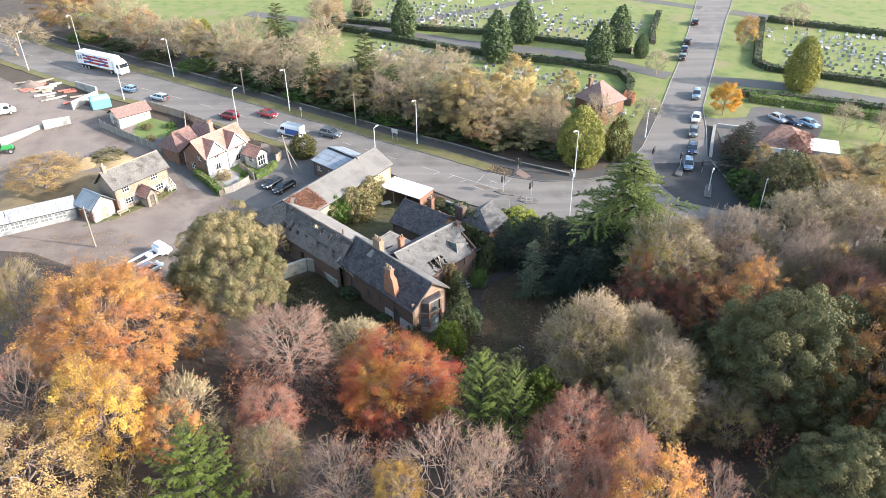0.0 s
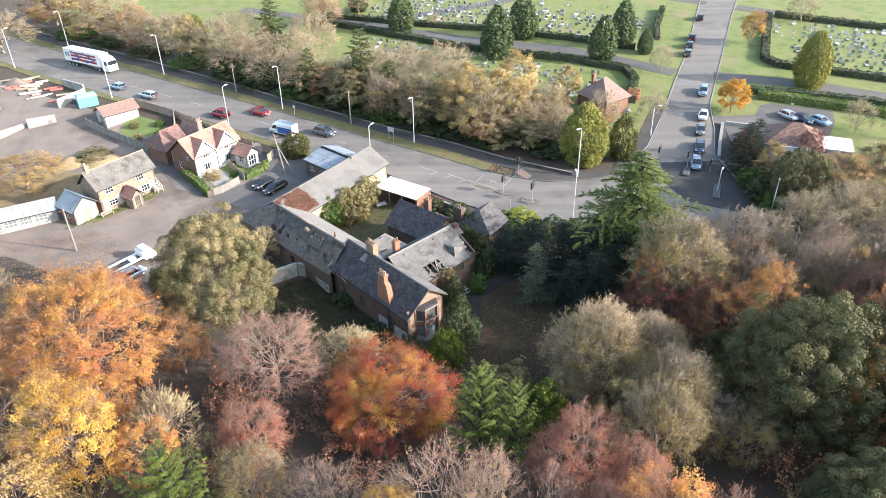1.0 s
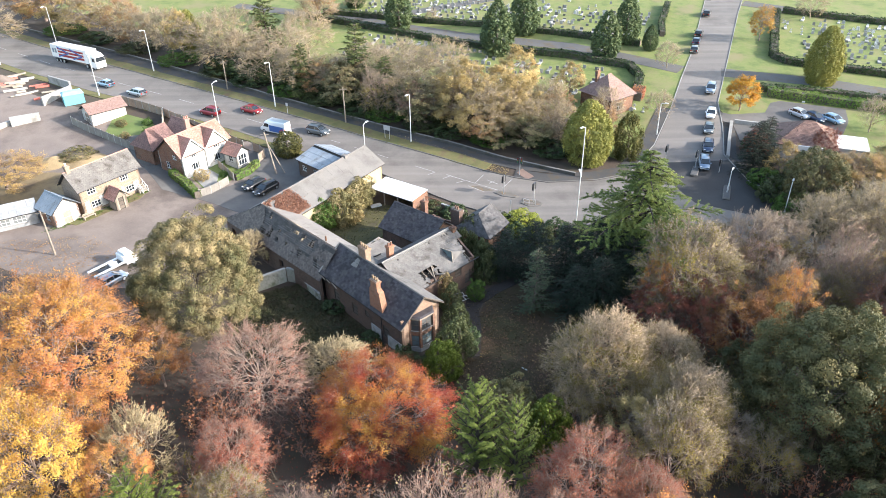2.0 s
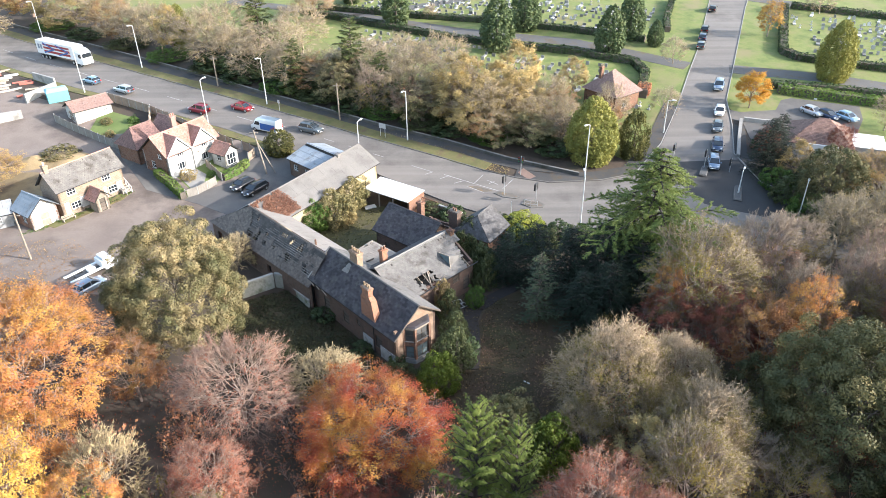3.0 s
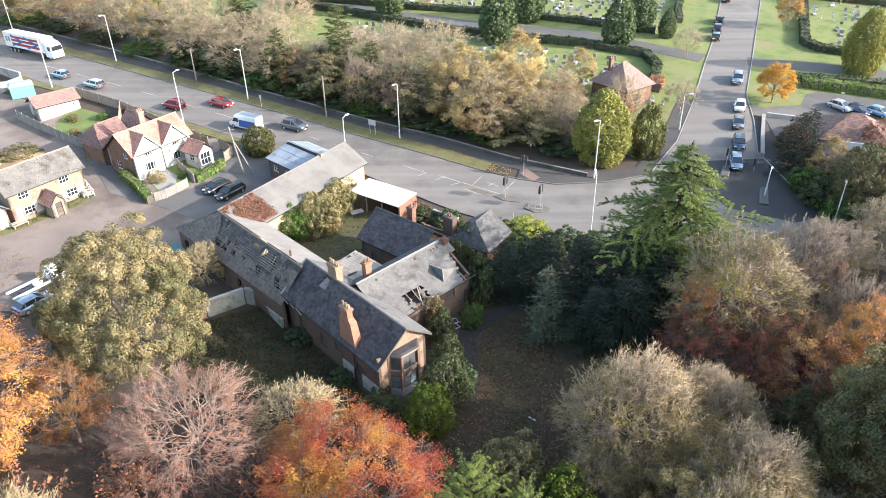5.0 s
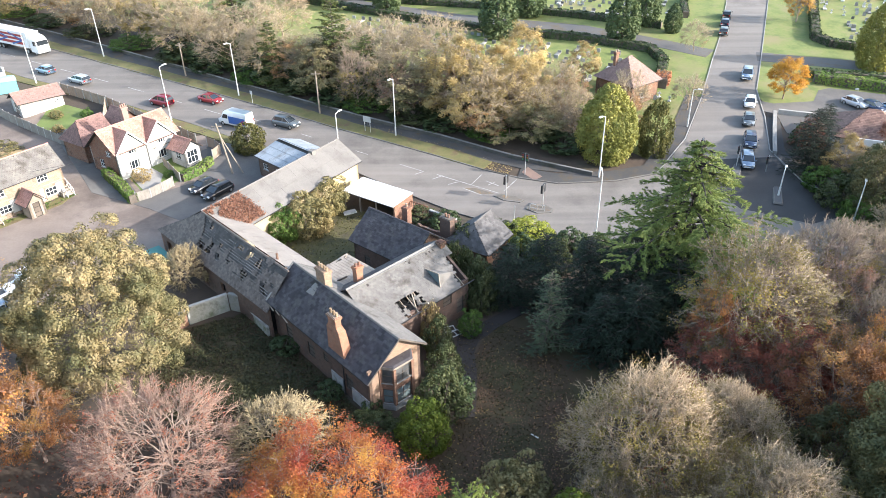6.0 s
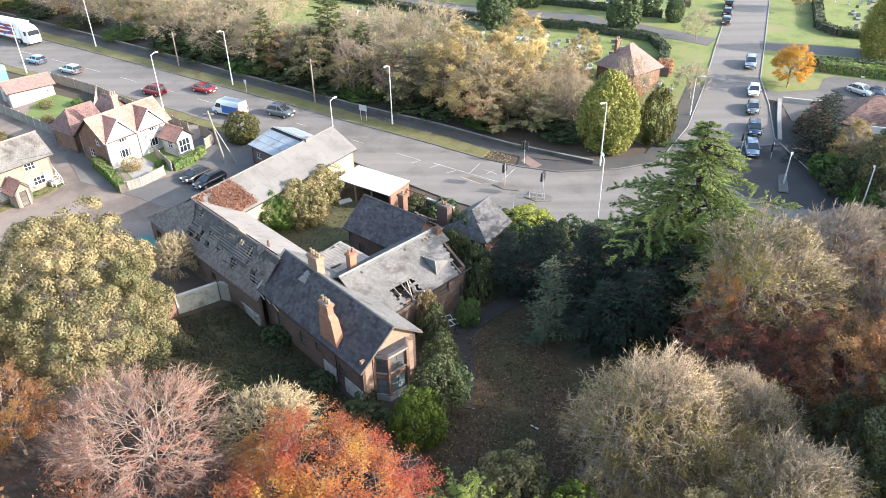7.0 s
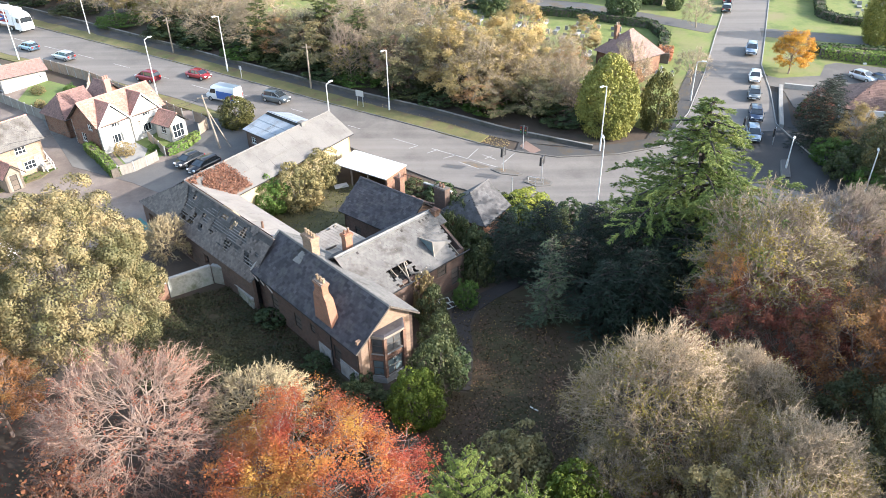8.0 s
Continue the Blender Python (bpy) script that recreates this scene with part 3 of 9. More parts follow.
for pts, w in (([(-60, 205), (-25, 191), (2.5, 178), (27.5, 170), (40, 162), (49.5, 155)], 4.6), ([(57.5, 153.3), (75, 148), (91.5, 140), (125, 124)], 4.6), ([(78.5, 202), (98, 189.5), (113, 182), (150, 165)], 5.0), ([(-25, 191), (-10, 197), (20, 214), (60, 232)], 4.0), ([(71.5, 206), (40, 226), (0, 246)], 4.0)):
    drape("cemetery_path", shifted(pts, w / 2) + shifted(pts, -w / 2)[::-1], 0.07, M["pave"], "grey tarmac cemetery path", "path")
drape("car_park", [(59, 132.5), (62.5, 138.2), (64.6, 139), (75.8, 135.4), (74.2, 130.4), (70, 124), (62, 122)], 0.06, M["asphalt_dark"], "tarmac parking behind the bungalow", "car park")
M["path"] = surface("dark_trodden_path", [(0.022, 0.019, 0.018), (0.036, 0.03, 0.028)], 0.5, 8, 0.95, 0.5)
drape("garden_path", [(8.6, 83.4), (9.6, 82.4), (6.6, 79.8), (4.0, 77.6), (3.7, 75.6), (3.9, 70.6), (3.6, 67.2), (2.2, 67.0), (2.3, 70.6), (2.0, 75.6), (2.2, 78.2), (4.4, 80.2)], 0.07, M["path"], "worn dark garden path", "path", rough_edge=0.3)

drape("pavement_corner", shifted(FAR[13:] + SIDE_L[1:4], -0.1) + shifted(FAR[13:] + SIDE_L[1:4], 2.6)[::-1], 0.105, M["footway"], "dark tarmac footway round the corner", "pavement")
drape("pavement_east", SIDE_R[6:10] + shifted(SIDE_R[6:10], 2.2)[::-1], 0.11, M["footway"], "dark tarmac footway beside the side road", "pavement")
# dark sheet laid on the road in place of the trees' shade
drape("junction_shade", [(37.2, 116.6), (47.8, 117.2), (49.2, 110), (54, 103.4), (46, 100), (38.5, 104), (36.4, 110)], 0.064, M["asphalt_shade"], "dark tarmac painted in for the shade at the junction", "road")
drape("forecourt", [(50.6, 131.2), (51.2, 134.8), (53.4, 133.6), (61.5, 134.4), (63, 136), (62, 131.5), (62, 122), (57, 118), (52, 124), (52.6, 130)], 0.07, M["asphalt_dark"], "worn tarmac forecourt of the bungalow", "forecourt")
drape("earth_bank", [(-84, 106), (-76, 112), (-66, 113.5), (-58, 112.5), (-58.5, 106), (-62, 102), (-70, 99), (-80, 93), (-92, 90), (-96, 99)], 0.075, M["dead_grass"], "bank of dead tan grass behind the sheds", "bank", rough_edge=1.2)

drape("cottage_verge", [(-57.2, 96.4), (-55.8, 95.8), (-49.4, 104.6), (-49.0, 106.6), (-50.2, 106.8), (-51.4, 103.8)], 0.08, M["verge"], "strip of grass before the cottage", "verge", rough_edge=0.3)
drape("shed_apron", [(-35.5, 121), (-31, 123.4), (-22.5, 118.8), (-20.5, 113), (-25.5, 110), (-31, 116.5)], 0.065, M["asphalt_dark"], "dark tarmac apron beside the shed", "yard")


def dash(x, y, turn, length, width, name="road_marking"):
    c, s = math.cos(radians(turn)), math.sin(radians(turn))
    q = [(x + c * a - s * b, y + s * a + c * b) for a, b in ((-length / 2, -width / 2), (length / 2, -width / 2), (length / 2, width / 2), (-length / 2, width / 2))]
    Geo().poly([(px, py, ground(px, py) + 0.068) for px, py in q]).part(name, M["line"], bpy.data.objects["road"])


CENTRE = [(-108, 172.5), (-90, 161.2), (-72, 151), (-52, 140.2), (-30, 128.4), (-13, 119), (-2.5, 112.8), (6, 107.4)]
for x, y, a in along(CENTRE[:5], 9.0):
    dash(x, y, a, 4.0, 0.14)
for (ax, ay), (bx, by) in (((-6.1, 116.0), (-2.6, 114.0)), ((-2.6, 114.0), (-3.8, 113.3)), ((-0.7, 113.2), (8.4, 107.9)), ((0.1, 112.9), (-1.3, 112.0)), ((2.3, 111.3), (0.9, 110.6)), ((5.6, 113.1), (4.0, 110.4)), ((10.4, 111.8), (8.5, 108.9)), ((2.9, 109.7), (5.5, 107.8)), ((6.1, 111.5), (7.8, 110.2)), ((6.4, 110.4), (7.4, 111.2))):
    dash((ax + bx) / 2, (ay + by) / 2, math.degrees(math.atan2(by - ay, bx - ax)), math.hypot(bx - ax, by - ay), 0.13)
for x, y, a in along([(-30, 129.6), (-18, 122.8), (-7.6, 116.8)], 5.2):
    dash(x, y, a, 2.2, 0.11)
M["worn_island"] = surface("worn_island_tarmac", [(0.085, 0.075, 0.062), (0.13, 0.115, 0.098)], 0.6, 8, 0.9, 0.3, stain=(0.17, 0.11, 0.055), stain_scale=0.8)
for tag, ring in (("refuge", [(7.0, 107.5), (8.4, 106.3), (10.4, 105.8), (11.0, 106.3), (10.0, 107.3), (7.8, 108.1)]), ("refuge_east", [(11.0, 104.2), (12.4, 103.0), (14.2, 103.2), (14.6, 104.0), (13.6, 105.2), (11.8, 105.7)])):
    drape(tag, ring, 0.16, M["kerb_dark"], "low kerbed traffic island in the road", "traffic island")
    cx, cy = sum(p[0] for p in ring) / 6, sum(p[1] for p in ring) / 6
    drape(tag + "_infill", [(cx + (x - cx) * 0.86, cy + (y - cy) * 0.74) for x, y in ring], 0.175, M["worn_island"], "leaf-strewn worn tarmac on the traffic island", "traffic island")
drape("road_patch", [(2.9, 109.7), (5.3, 108.0), (7.1, 108.2), (4.6, 109.7)], 0.066, M["worn_island"], "worn brown hatched patch on the road", "road")
drape("crossing_patch", [(12.2, 114.9), (14.0, 112.4), (12.8, 111.5), (11.2, 113.6)], 0.115, M["redtar"], "worn red tactile paving at the crossing", "crossing")


# ---- buildings ----
def wall_panel(g, a, b, top, openings=(), t=0.28, apex=None):
    """A wall from a to b in plan, solid, with openings (s0, s1, z0, z1) right through it; top: its height at a and at b; apex: (s, z) of a gable."""
    a, b = Vector((*a, 0)), Vector((*b, 0))
    d = b - a
    n = d.length
    d.normalize()
    q = Vector((-d.y, d.x, 0)) * t
    z_a, z_b = top
    cap = min(z_a, z_b)
    ss = sorted({0.0, n, *[v for o in openings for v in o[:2]]})
    zz = sorted({-0.6, cap, *[v for o in openings for v in o[2:4]]})
    full = {(i, j) for i in range(len(ss) - 1) for j in range(len(zz) - 1)
            if not any(o[0] < (ss[i] + ss[i + 1]) / 2 < o[1] and o[2] < (zz[j] + zz[j + 1]) / 2 < o[3] for o in openings)}
    at = {}

    def vert(i, j, k):
        if (i, j, k) not in at:
            at[i, j, k] = len(g.v)
            g.v.append(tuple(a + d * ss[i] + q * k + Vector((0, 0, zz[j]))))
        return at[i, j, k]

    for i, j in full:
        g.f.append((vert(i, j, 0), vert(i + 1, j, 0), vert(i + 1, j + 1, 0), vert(i, j + 1, 0)))
        g.f.append((vert(i, j + 1, 1), vert(i + 1, j + 1, 1), vert(i + 1, j, 1), vert(i, j, 1)))
        for di, dj, p, r in ((-1, 0, (i, j), (i, j + 1)), (1, 0, (i + 1, j + 1), (i + 1, j)), (0, -1, (i + 1, j), (i, j)), (0, 1, (i, j + 1), (i + 1, j + 1))):
            if (i + di, j + dj) not in full:
                g.f.append((vert(*p, 0), vert(*r, 0), vert(*r, 1), vert(*p, 1)))
    pts = [(0, z_a)] + ([apex] if apex else []) + [(n, z_b)]
    pts = [(0, cap)] + [p for p in pts if p[1] > cap + 0.01] + [(n, cap)]
    if len(pts) > 2:
        f = [a + d * s + Vector((0, 0, z)) for s, z in pts]
        g.hexa([p + q for p in f], f)
    return g


def window(parent, x, y, turn, z, w, h, frame_mat, pane_mat, sill=True, bars=1, rows=2, name="window"):
    """A window set into a wall: frame with glazing bars, pane, sill. Local y is the way out of the wall."""
    c, s = math.cos(radians(turn)), math.sin(radians(turn))

    def at(u, v, k):
        return (x + c * u - s * v, y + s * u + c * v, k)

    def bar(g, u0, u1, v0, v1, z0, z1):
        g.hexa([at(u0, v0, z0), at(u1, v0, z0), at(u1, v1, z0), at(u0, v1, z0)], [at(u0, v0, z1), at(u1, v0, z1), at(u1, v1, z1), at(u0, v1, z1)])

    g, e = Geo(), 0.07
    bar(g, -w / 2, w / 2, -0.14, -0.04, z, z + e), bar(g, -w / 2, w / 2, -0.14, -0.04, z + h - e, z + h)
    bar(g, -w / 2, -w / 2 + e, -0.14, -0.04, z + e, z + h - e), bar(g, w / 2 - e, w / 2, -0.14, -0.04, z + e, z + h - e)
    for i in range(1, bars + 1):
        u = -w / 2 + w * i / (bars + 1)
        bar(g, u - 0.025, u + 0.025, -0.13, -0.05, z + e, z + h - e)
    for i in range(1, rows):
        k = z + h * i / rows
        bar(g, -w / 2 + e, w / 2 - e, -0.125, -0.055, k - 0.025, k + 0.025)
    ob = g.part(name, frame_mat, parent)
    p = Geo()
    bar(p, -w / 2 + e / 2, w / 2 - e / 2, -0.105, -0.09, z + e / 2, z + h - e / 2)
    p.part("pane", pane_mat, ob)
    if sill:
        k = Geo()
        bar(k, -w / 2 - 0.08, w / 2 + 0.08, -0.1, 0.08, z - 0.09, z - 0.002)
        k.part("sill", M["kerb"], ob)
    return ob


def slates(g, o, along_v, up_v, size, keep, rng, thick=0.022, edge=None):
    """Overlapping slates laid from the eave up; keep(a, s) says whether there is one at a metres along and s up."""
    o, e, u = Vector(o), Vector(along_v).normalized(), Vector(up_v).normalized()
    n = e.cross(u)
    n = n if n.z > 0 else -n
    w, step = size
    rows, cols = int(Vector(up_v).length / step + 0.5), int(Vector(along_v).length / w + 0.5)
    for j in range(rows):
        for i in range(-1, cols + 1):
            a, s = (i + 0.5 * (j % 2)) * w, j * step
            cut = edge(s + step * 0.5) if edge else (-9e9, 9e9)
            a0, a1 = max(a, cut[0]), min(a + w, cut[1])
            if a1 - a0 < 0.04 or not keep((a0 + a1) / 2, s + step / 2):
                continue
            k, lift = rng.uniform(-0.012, 0.012), rng.uniform(0.0, 0.012)
            if rng.random() < 0.012:
                k, lift = rng.uniform(-0.12, 0.12), 0.03
            b0, b1 = o + e * (a0 + 0.006 + k) + u * (s - 0.05), o + e * (a1 - 0.006 + k) + u * (s - 0.05 + k * 0.4)
            t0, t1 = b0 + u * (step + 0.05), b1 + u * (step + 0.05)
            up = n * (thick * 1.6 + lift)
            m = len(g.v)
            g.v += [tuple(b0 + up), tuple(b1 + up), tuple(t1 + n * 0.012), tuple(t0 + n * 0.012), tuple(b0), tuple(b1)]
            g.f += [(m, m + 1, m + 2, m + 3), (m + 4, m + 5, m + 1, m)]


def roof_side(parent, p0, p1, q0, q1, mat, size=(0.36, 0.26), keep=None, seed=0, deck=True, name="roof_covering", label=""):
    """One slope: p0 to p1 along the eave, q0 to q1 along the ridge; its covering piece by piece over a board deck."""
    p0, p1, q0, q1 = (Vector(v) for v in (p0, p1, q0, q1))
    e = (p1 - p0).normalized()
    up = (q0 - p0) - e * (q0 - p0).dot(e)
    length = up.length
    l0, l1 = (q0 - p0).dot(e), (q1 - p0).dot(e)
    full = (p1 - p0).length
    lo, hi = min(0.0, l0), max(full, l1)

    def inside(a, s):
        a += lo
        f = s / length
        return l0 * f - 0.02 < a < full + (l1 - full) * f + 0.02 and (keep is None or keep(a, s))

    g = Geo()
    slates(g, p0 + e * lo, e * (hi - lo), up, size, inside, np.random.default_rng(seed), 0.022, lambda s: (l0 * s / length - lo, full + (l1 - full) * s / length - lo))
    ob = g.part(name, mat, parent, label)
    ob["kind"] = "stuff"
    if deck:
        n = e.cross(up).normalized()
        n = n if n.z > 0 else -n
        d = Geo()
        d.hexa([v - n * 0.1 for v in (p0, p1, q1, q0)], [v - n * 0.02 for v in (p0, p1, q1, q0)])
        d.part("roof_deck", M["charred"], parent)
    return ob


def ridge_caps(parent, a, b, mat):
    """Ridge tiles laid end to end, each a piece of its own on one of two shared meshes."""
    a, b = Vector(a), Vector(b)
    n = max(2, int((b - a).length / 0.45))
    d = (b - a) / n
    s = Vector((-d.y, d.x, 0)).normalized() * 0.14
    forms = []
    for k in range(2):
        p, q, z = d * 0.02, d * 0.99, Vector((0, 0, 0.03 + k * 0.006))
        g = Geo().hexa([p - s - z, q - s - z, q + s - z, p + s - z], [p - s * 0.3 + z * 2.6, q - s * 0.3 + z * 2.6, q + s * 0.3 + z * 2.6, p + s * 0.3 + z * 2.6])
        forms.append(g.data("ridge_tile", mat))
    for i in range(n):
        tile = new("ridge_tile", forms[i % 2])
        tile.parent = parent
        tile.location = a + d * i


def chimney(parent, x, y, z0, z1, w, d, turn, mat, pots=2, pot_mat=None, name="chimney"):
    """A brick stack with an oversailing cap and clay pots."""
    g = Geo()
    c, s = math.cos(radians(turn)), math.sin(radians(turn))

    def blk(hw, hd, a, b):
        r = [(x + c * i * hw - s * j * hd, y + s * i * hw + c * j * hd) for i, j in ((-1, -1), (1, -1), (1, 1), (-1, 1))]
        g.hexa([(*p, a) for p in r], [(*p, b) for p in r])

    blk(w / 2, d / 2, z0, z1 - 0.36), blk(w / 2 + 0.05, d / 2 + 0.05, z1 - 0.36, z1 - 0.24), blk(w / 2 + 0.1, d / 2 + 0.1, z1 - 0.24, z1 - 0.08), blk(w / 2 + 0.03, d / 2 + 0.03, z1 - 0.08, z1)
    ob = g.part(name, mat, parent)
    for i in range(pots):
        u = (i - (pots - 1) / 2) * min(0.42, (w - 0.2) / max(1, pots - 1) if pots > 1 else 1)
        px, py = x + c * u, y + s * u
        k = Geo()
        k.tube((px, py, z1 - 0.02), (px, py, z1 + 0.34), 0.13, 0.10, 10).tube((px, py, z1 + 0.34), (px, py, z1 + 0.4), 0.13, 0.13, 10)
        k.part("chimney_pot", pot_mat or M["brick_buff"], ob)
    return ob


def gutter(parent, a, b, mat):
    a, b = Vector(a), Vector(b)
    Geo().beam(a, b, 0.11, 0.09).part("gutter", mat, parent)


def gable_building(name, x, y, turn, L, d1, d2, h1, h2, hr, wall_mat, roof_mat, label, category="house", openings=(), frame_mat=None, pane_mat=None, size=(0.36, 0.26), over=0.25, keep1=None, keep2=None, roof2=None, z=None, sides="LREW", ends=(0.0, 0.0), deck1=True, deck2=True, wall_mats=None, seed=1, caps=None, room=True):
    """A house under a ridge that starts at x, y and runs turn degrees; d1, h1 its right-hand half (local -y), d2, h2 the other.
    openings: (side, s, z0, w, h, kind). ends: how far each ridge end is drawn in (hips)."""
    ob = thing(name, x, y, ground(x, y) if z is None else z, turn, label, category)
    i = 0.15
    lines = {"L": ((i, -d1 + i), (L - i, -d1 + i), (h1, h1), None), "R": ((L - i, d2 - i), (i, d2 - i), (h2, h2), None),
             "E": ((L - i, -d1 + i), (L - i, d2 - i), (h1, h2), (d1 - i, hr - 0.12) if not ends[1] else None), "W": ((i, d2 - i), (i, -d1 + i), (h2, h1), (d2 - i, hr - 0.12) if not ends[0] else None)}
    for side in sides:
        a, b, top, apex = lines[side]
        dx, dy = b[0] - a[0], b[1] - a[1]
        n = math.hypot(dx, dy)
        t = math.degrees(math.atan2(dy, dx))
        mine = [o for o in openings if o[0] == side]
        g = Geo()
        wall_panel(g, a, b, top, [(o[1] - o[3] / 2, o[1] + o[3] / 2, o[2], o[2] + o[4]) for o in mine], 0.28, apex)
        g.part("wall", (wall_mats or {}).get(side, wall_mat), ob)
        for _, s, z0, w, h, kind in mine:
            px, py = a[0] + dx / n * s, a[1] + dy / n * s
            if kind == "window":
                window(ob, px, py, t + 180, z0, w, h, frame_mat or M["white"], pane_mat or M["glass"], bars=1 if w < 1.4 else 2)
            elif kind == "door":
                window(ob, px, py, t + 180, z0, w, h, frame_mat or M["white"], M["timber"], False, 0, 2, "door")
            elif kind == "board":
                window(ob, px, py, t + 180, z0, w, h, M["charred"], M["old_board"], False, 0, 3)
            elif kind == "blue":
                window(ob, px, py, t + 180, z0, w, h, M["timber"], M["boarding"], True, 2, 1)
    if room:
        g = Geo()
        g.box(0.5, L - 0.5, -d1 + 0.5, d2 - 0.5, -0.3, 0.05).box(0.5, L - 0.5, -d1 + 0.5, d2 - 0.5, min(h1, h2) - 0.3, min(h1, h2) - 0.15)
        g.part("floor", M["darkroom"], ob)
    k1, k2 = (hr - h1) / d1, (hr - h2) / d2
    e1, e2 = over, over
    z1, z2 = h1 - k1 * e1 + 0.12, h2 - k2 * e2 + 0.12
    A, B = (-over, -d1 - e1, z1), (L + over, -d1 - e1, z1)
    C, D = (-over, d2 + e2, z2), (L + over, d2 + e2, z2)
    R0, R1 = (-over + ends[0], 0, hr + 0.12), (L + over - ends[1], 0, hr + 0.12)
    roof_side(ob, A, B, R0, R1, roof_mat, size, keep1, seed, deck1)
    roof_side(ob, D, C, R1, R0, roof2 or roof_mat, size, keep2, seed + 50, deck2)
    if ends[1]:
        roof_side(ob, B, D, R1, R1, roof_mat, size, None, seed + 7)
    if ends[0]:
        roof_side(ob, C, A, R0, R0, roof_mat, size, None, seed + 9)
    ridge_caps(ob, Vector(R0) + Vector((0, 0, 0.03)), Vector(R1) + Vector((0, 0, 0.03)), caps or roof_mat)
    if "L" in sides:
        gutter(ob, (-over, -d1 - e1 - 0.05, z1 - 0.06), (L + over, -d1 - e1 - 0.05, z1 - 0.06), M["black"])
    return ob


def ruin_gaps(seed, level, scale=0.55, box=None):
    """Where pieces are still in place on a decayed roof."""
    def keep(a, s):
        if box and not (box[0] < a < box[1] and box[2] < s < box[3]):
            return True
        return noise.noise((a * scale * 0.8 + seed, s * scale * 1.3, seed * 1.7)) < level
    return keep


M["batten"] = surface("grey_battens", [(0.19, 0.172, 0.158), (0.29, 0.265, 0.24)], 0.8, 10, 0.9, 0.2)
M["clay_brown"] = surface("brown_tiles", [(0.15, 0.085, 0.066), (0.21, 0.125, 0.10)], 0.6, 9, 0.85, 0.2, island=0.4)
M["old_board"] = surface("rotten_boards", [(0.06, 0.05, 0.042), (0.13, 0.105, 0.085)], 0.8, 10, 0.9, 0.3)
M["boarding"] = surface("blue_grey_boarding", [(0.085, 0.12, 0.125), (0.14, 0.18, 0.185)], 0.8, 10, 0.8, 0.2, stain=(0.06, 0.062, 0.058), stain_scale=0.8)

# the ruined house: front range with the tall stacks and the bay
# back slope in paler slate than the shaded front: sunlight put into colour
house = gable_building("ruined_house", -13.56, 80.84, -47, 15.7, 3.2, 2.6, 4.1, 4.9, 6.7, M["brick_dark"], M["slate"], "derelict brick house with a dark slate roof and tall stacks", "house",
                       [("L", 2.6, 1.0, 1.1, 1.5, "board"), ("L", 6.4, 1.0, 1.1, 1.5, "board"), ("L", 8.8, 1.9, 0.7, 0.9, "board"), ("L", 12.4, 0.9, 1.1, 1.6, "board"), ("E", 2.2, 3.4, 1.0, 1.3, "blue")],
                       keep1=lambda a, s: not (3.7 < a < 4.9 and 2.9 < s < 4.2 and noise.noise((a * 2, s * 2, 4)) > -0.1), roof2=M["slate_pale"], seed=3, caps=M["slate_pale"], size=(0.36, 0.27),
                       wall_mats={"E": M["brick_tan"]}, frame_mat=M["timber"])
# patch of repair and the pale verges
Geo().beam((15.98, -3.5, 3.95), (15.98, 0, 6.82), 0.07, 0.14).part("bargeboard", M["old_board"], house)
Geo().beam((15.98, 2.9, 4.72), (15.98, 0, 6.82), 0.07, 0.14).part("bargeboard", M["old_board"], house)
Geo().beam((-0.22, -3.5, 4.05), (-0.22, 0, 6.95), 0.16, 0.1).part("verge_flashing", M["kerb"], house)
g = Geo()
g.hexa([(9.95, -3.2, 3.6), (12.5, -3.2, 3.6), (12.5, -2.3, 3.6), (9.95, -2.3, 3.6)], [(9.97, -3.12, 6.6), (11.75, -3.12, 6.6), (11.75, -2.4, 6.6), (9.97, -2.4, 6.6)])
g.hexa([(9.97, -3.12, 6.6), (11.75, -3.12, 6.6), (11.75, -2.4, 6.6), (9.97, -2.4, 6.6)], [(10.15, -3.06, 6.95), (11.35, -3.06, 6.95), (11.35, -2.46, 6.95), (10.15, -2.46, 6.95)])
g.part("chimney_breast", M["brick_orange"], house)
chimney(house, 10.75, -2.76, 6.9, 7.95, 1.15, 0.56, 0, M["brick_orange"], 3, M["pot"], "chimney_shaft")
chimney(house, 4.6, 0.3, 5.6, 8.3, 1.45, 0.75, 0, M["brick_tan"], 4, M["pot"])


Geo().hexa([(3.6, -1.15, 5.86), (4.7, -1.15, 5.86), (4.5, -0.25, 6.6), (3.9, -0.25, 6.6)], [(3.6, -1.18, 5.9), (4.7, -1.18, 5.9), (4.5, -0.28, 6.64), (3.9, -0.28, 6.64)]).part("lead_flashing", M["coping"], house)
for u, w in ((0.3, 0.9), (1.5, 0.7), (2.6, 1.1)):
    Geo().beam((u, -3.52, 3.82), (u + w, -3.5 - 0.1 * w, 3.7 - 0.12 * w), 0.1, 0.06).part("broken_gutter", M["timber_pale"], house)

M["slate_boarding"] = surface("dark_slate_boarding", [(0.04, 0.042, 0.043), (0.085, 0.085, 0.082)], 0.8, 10, 0.85, 0.2)


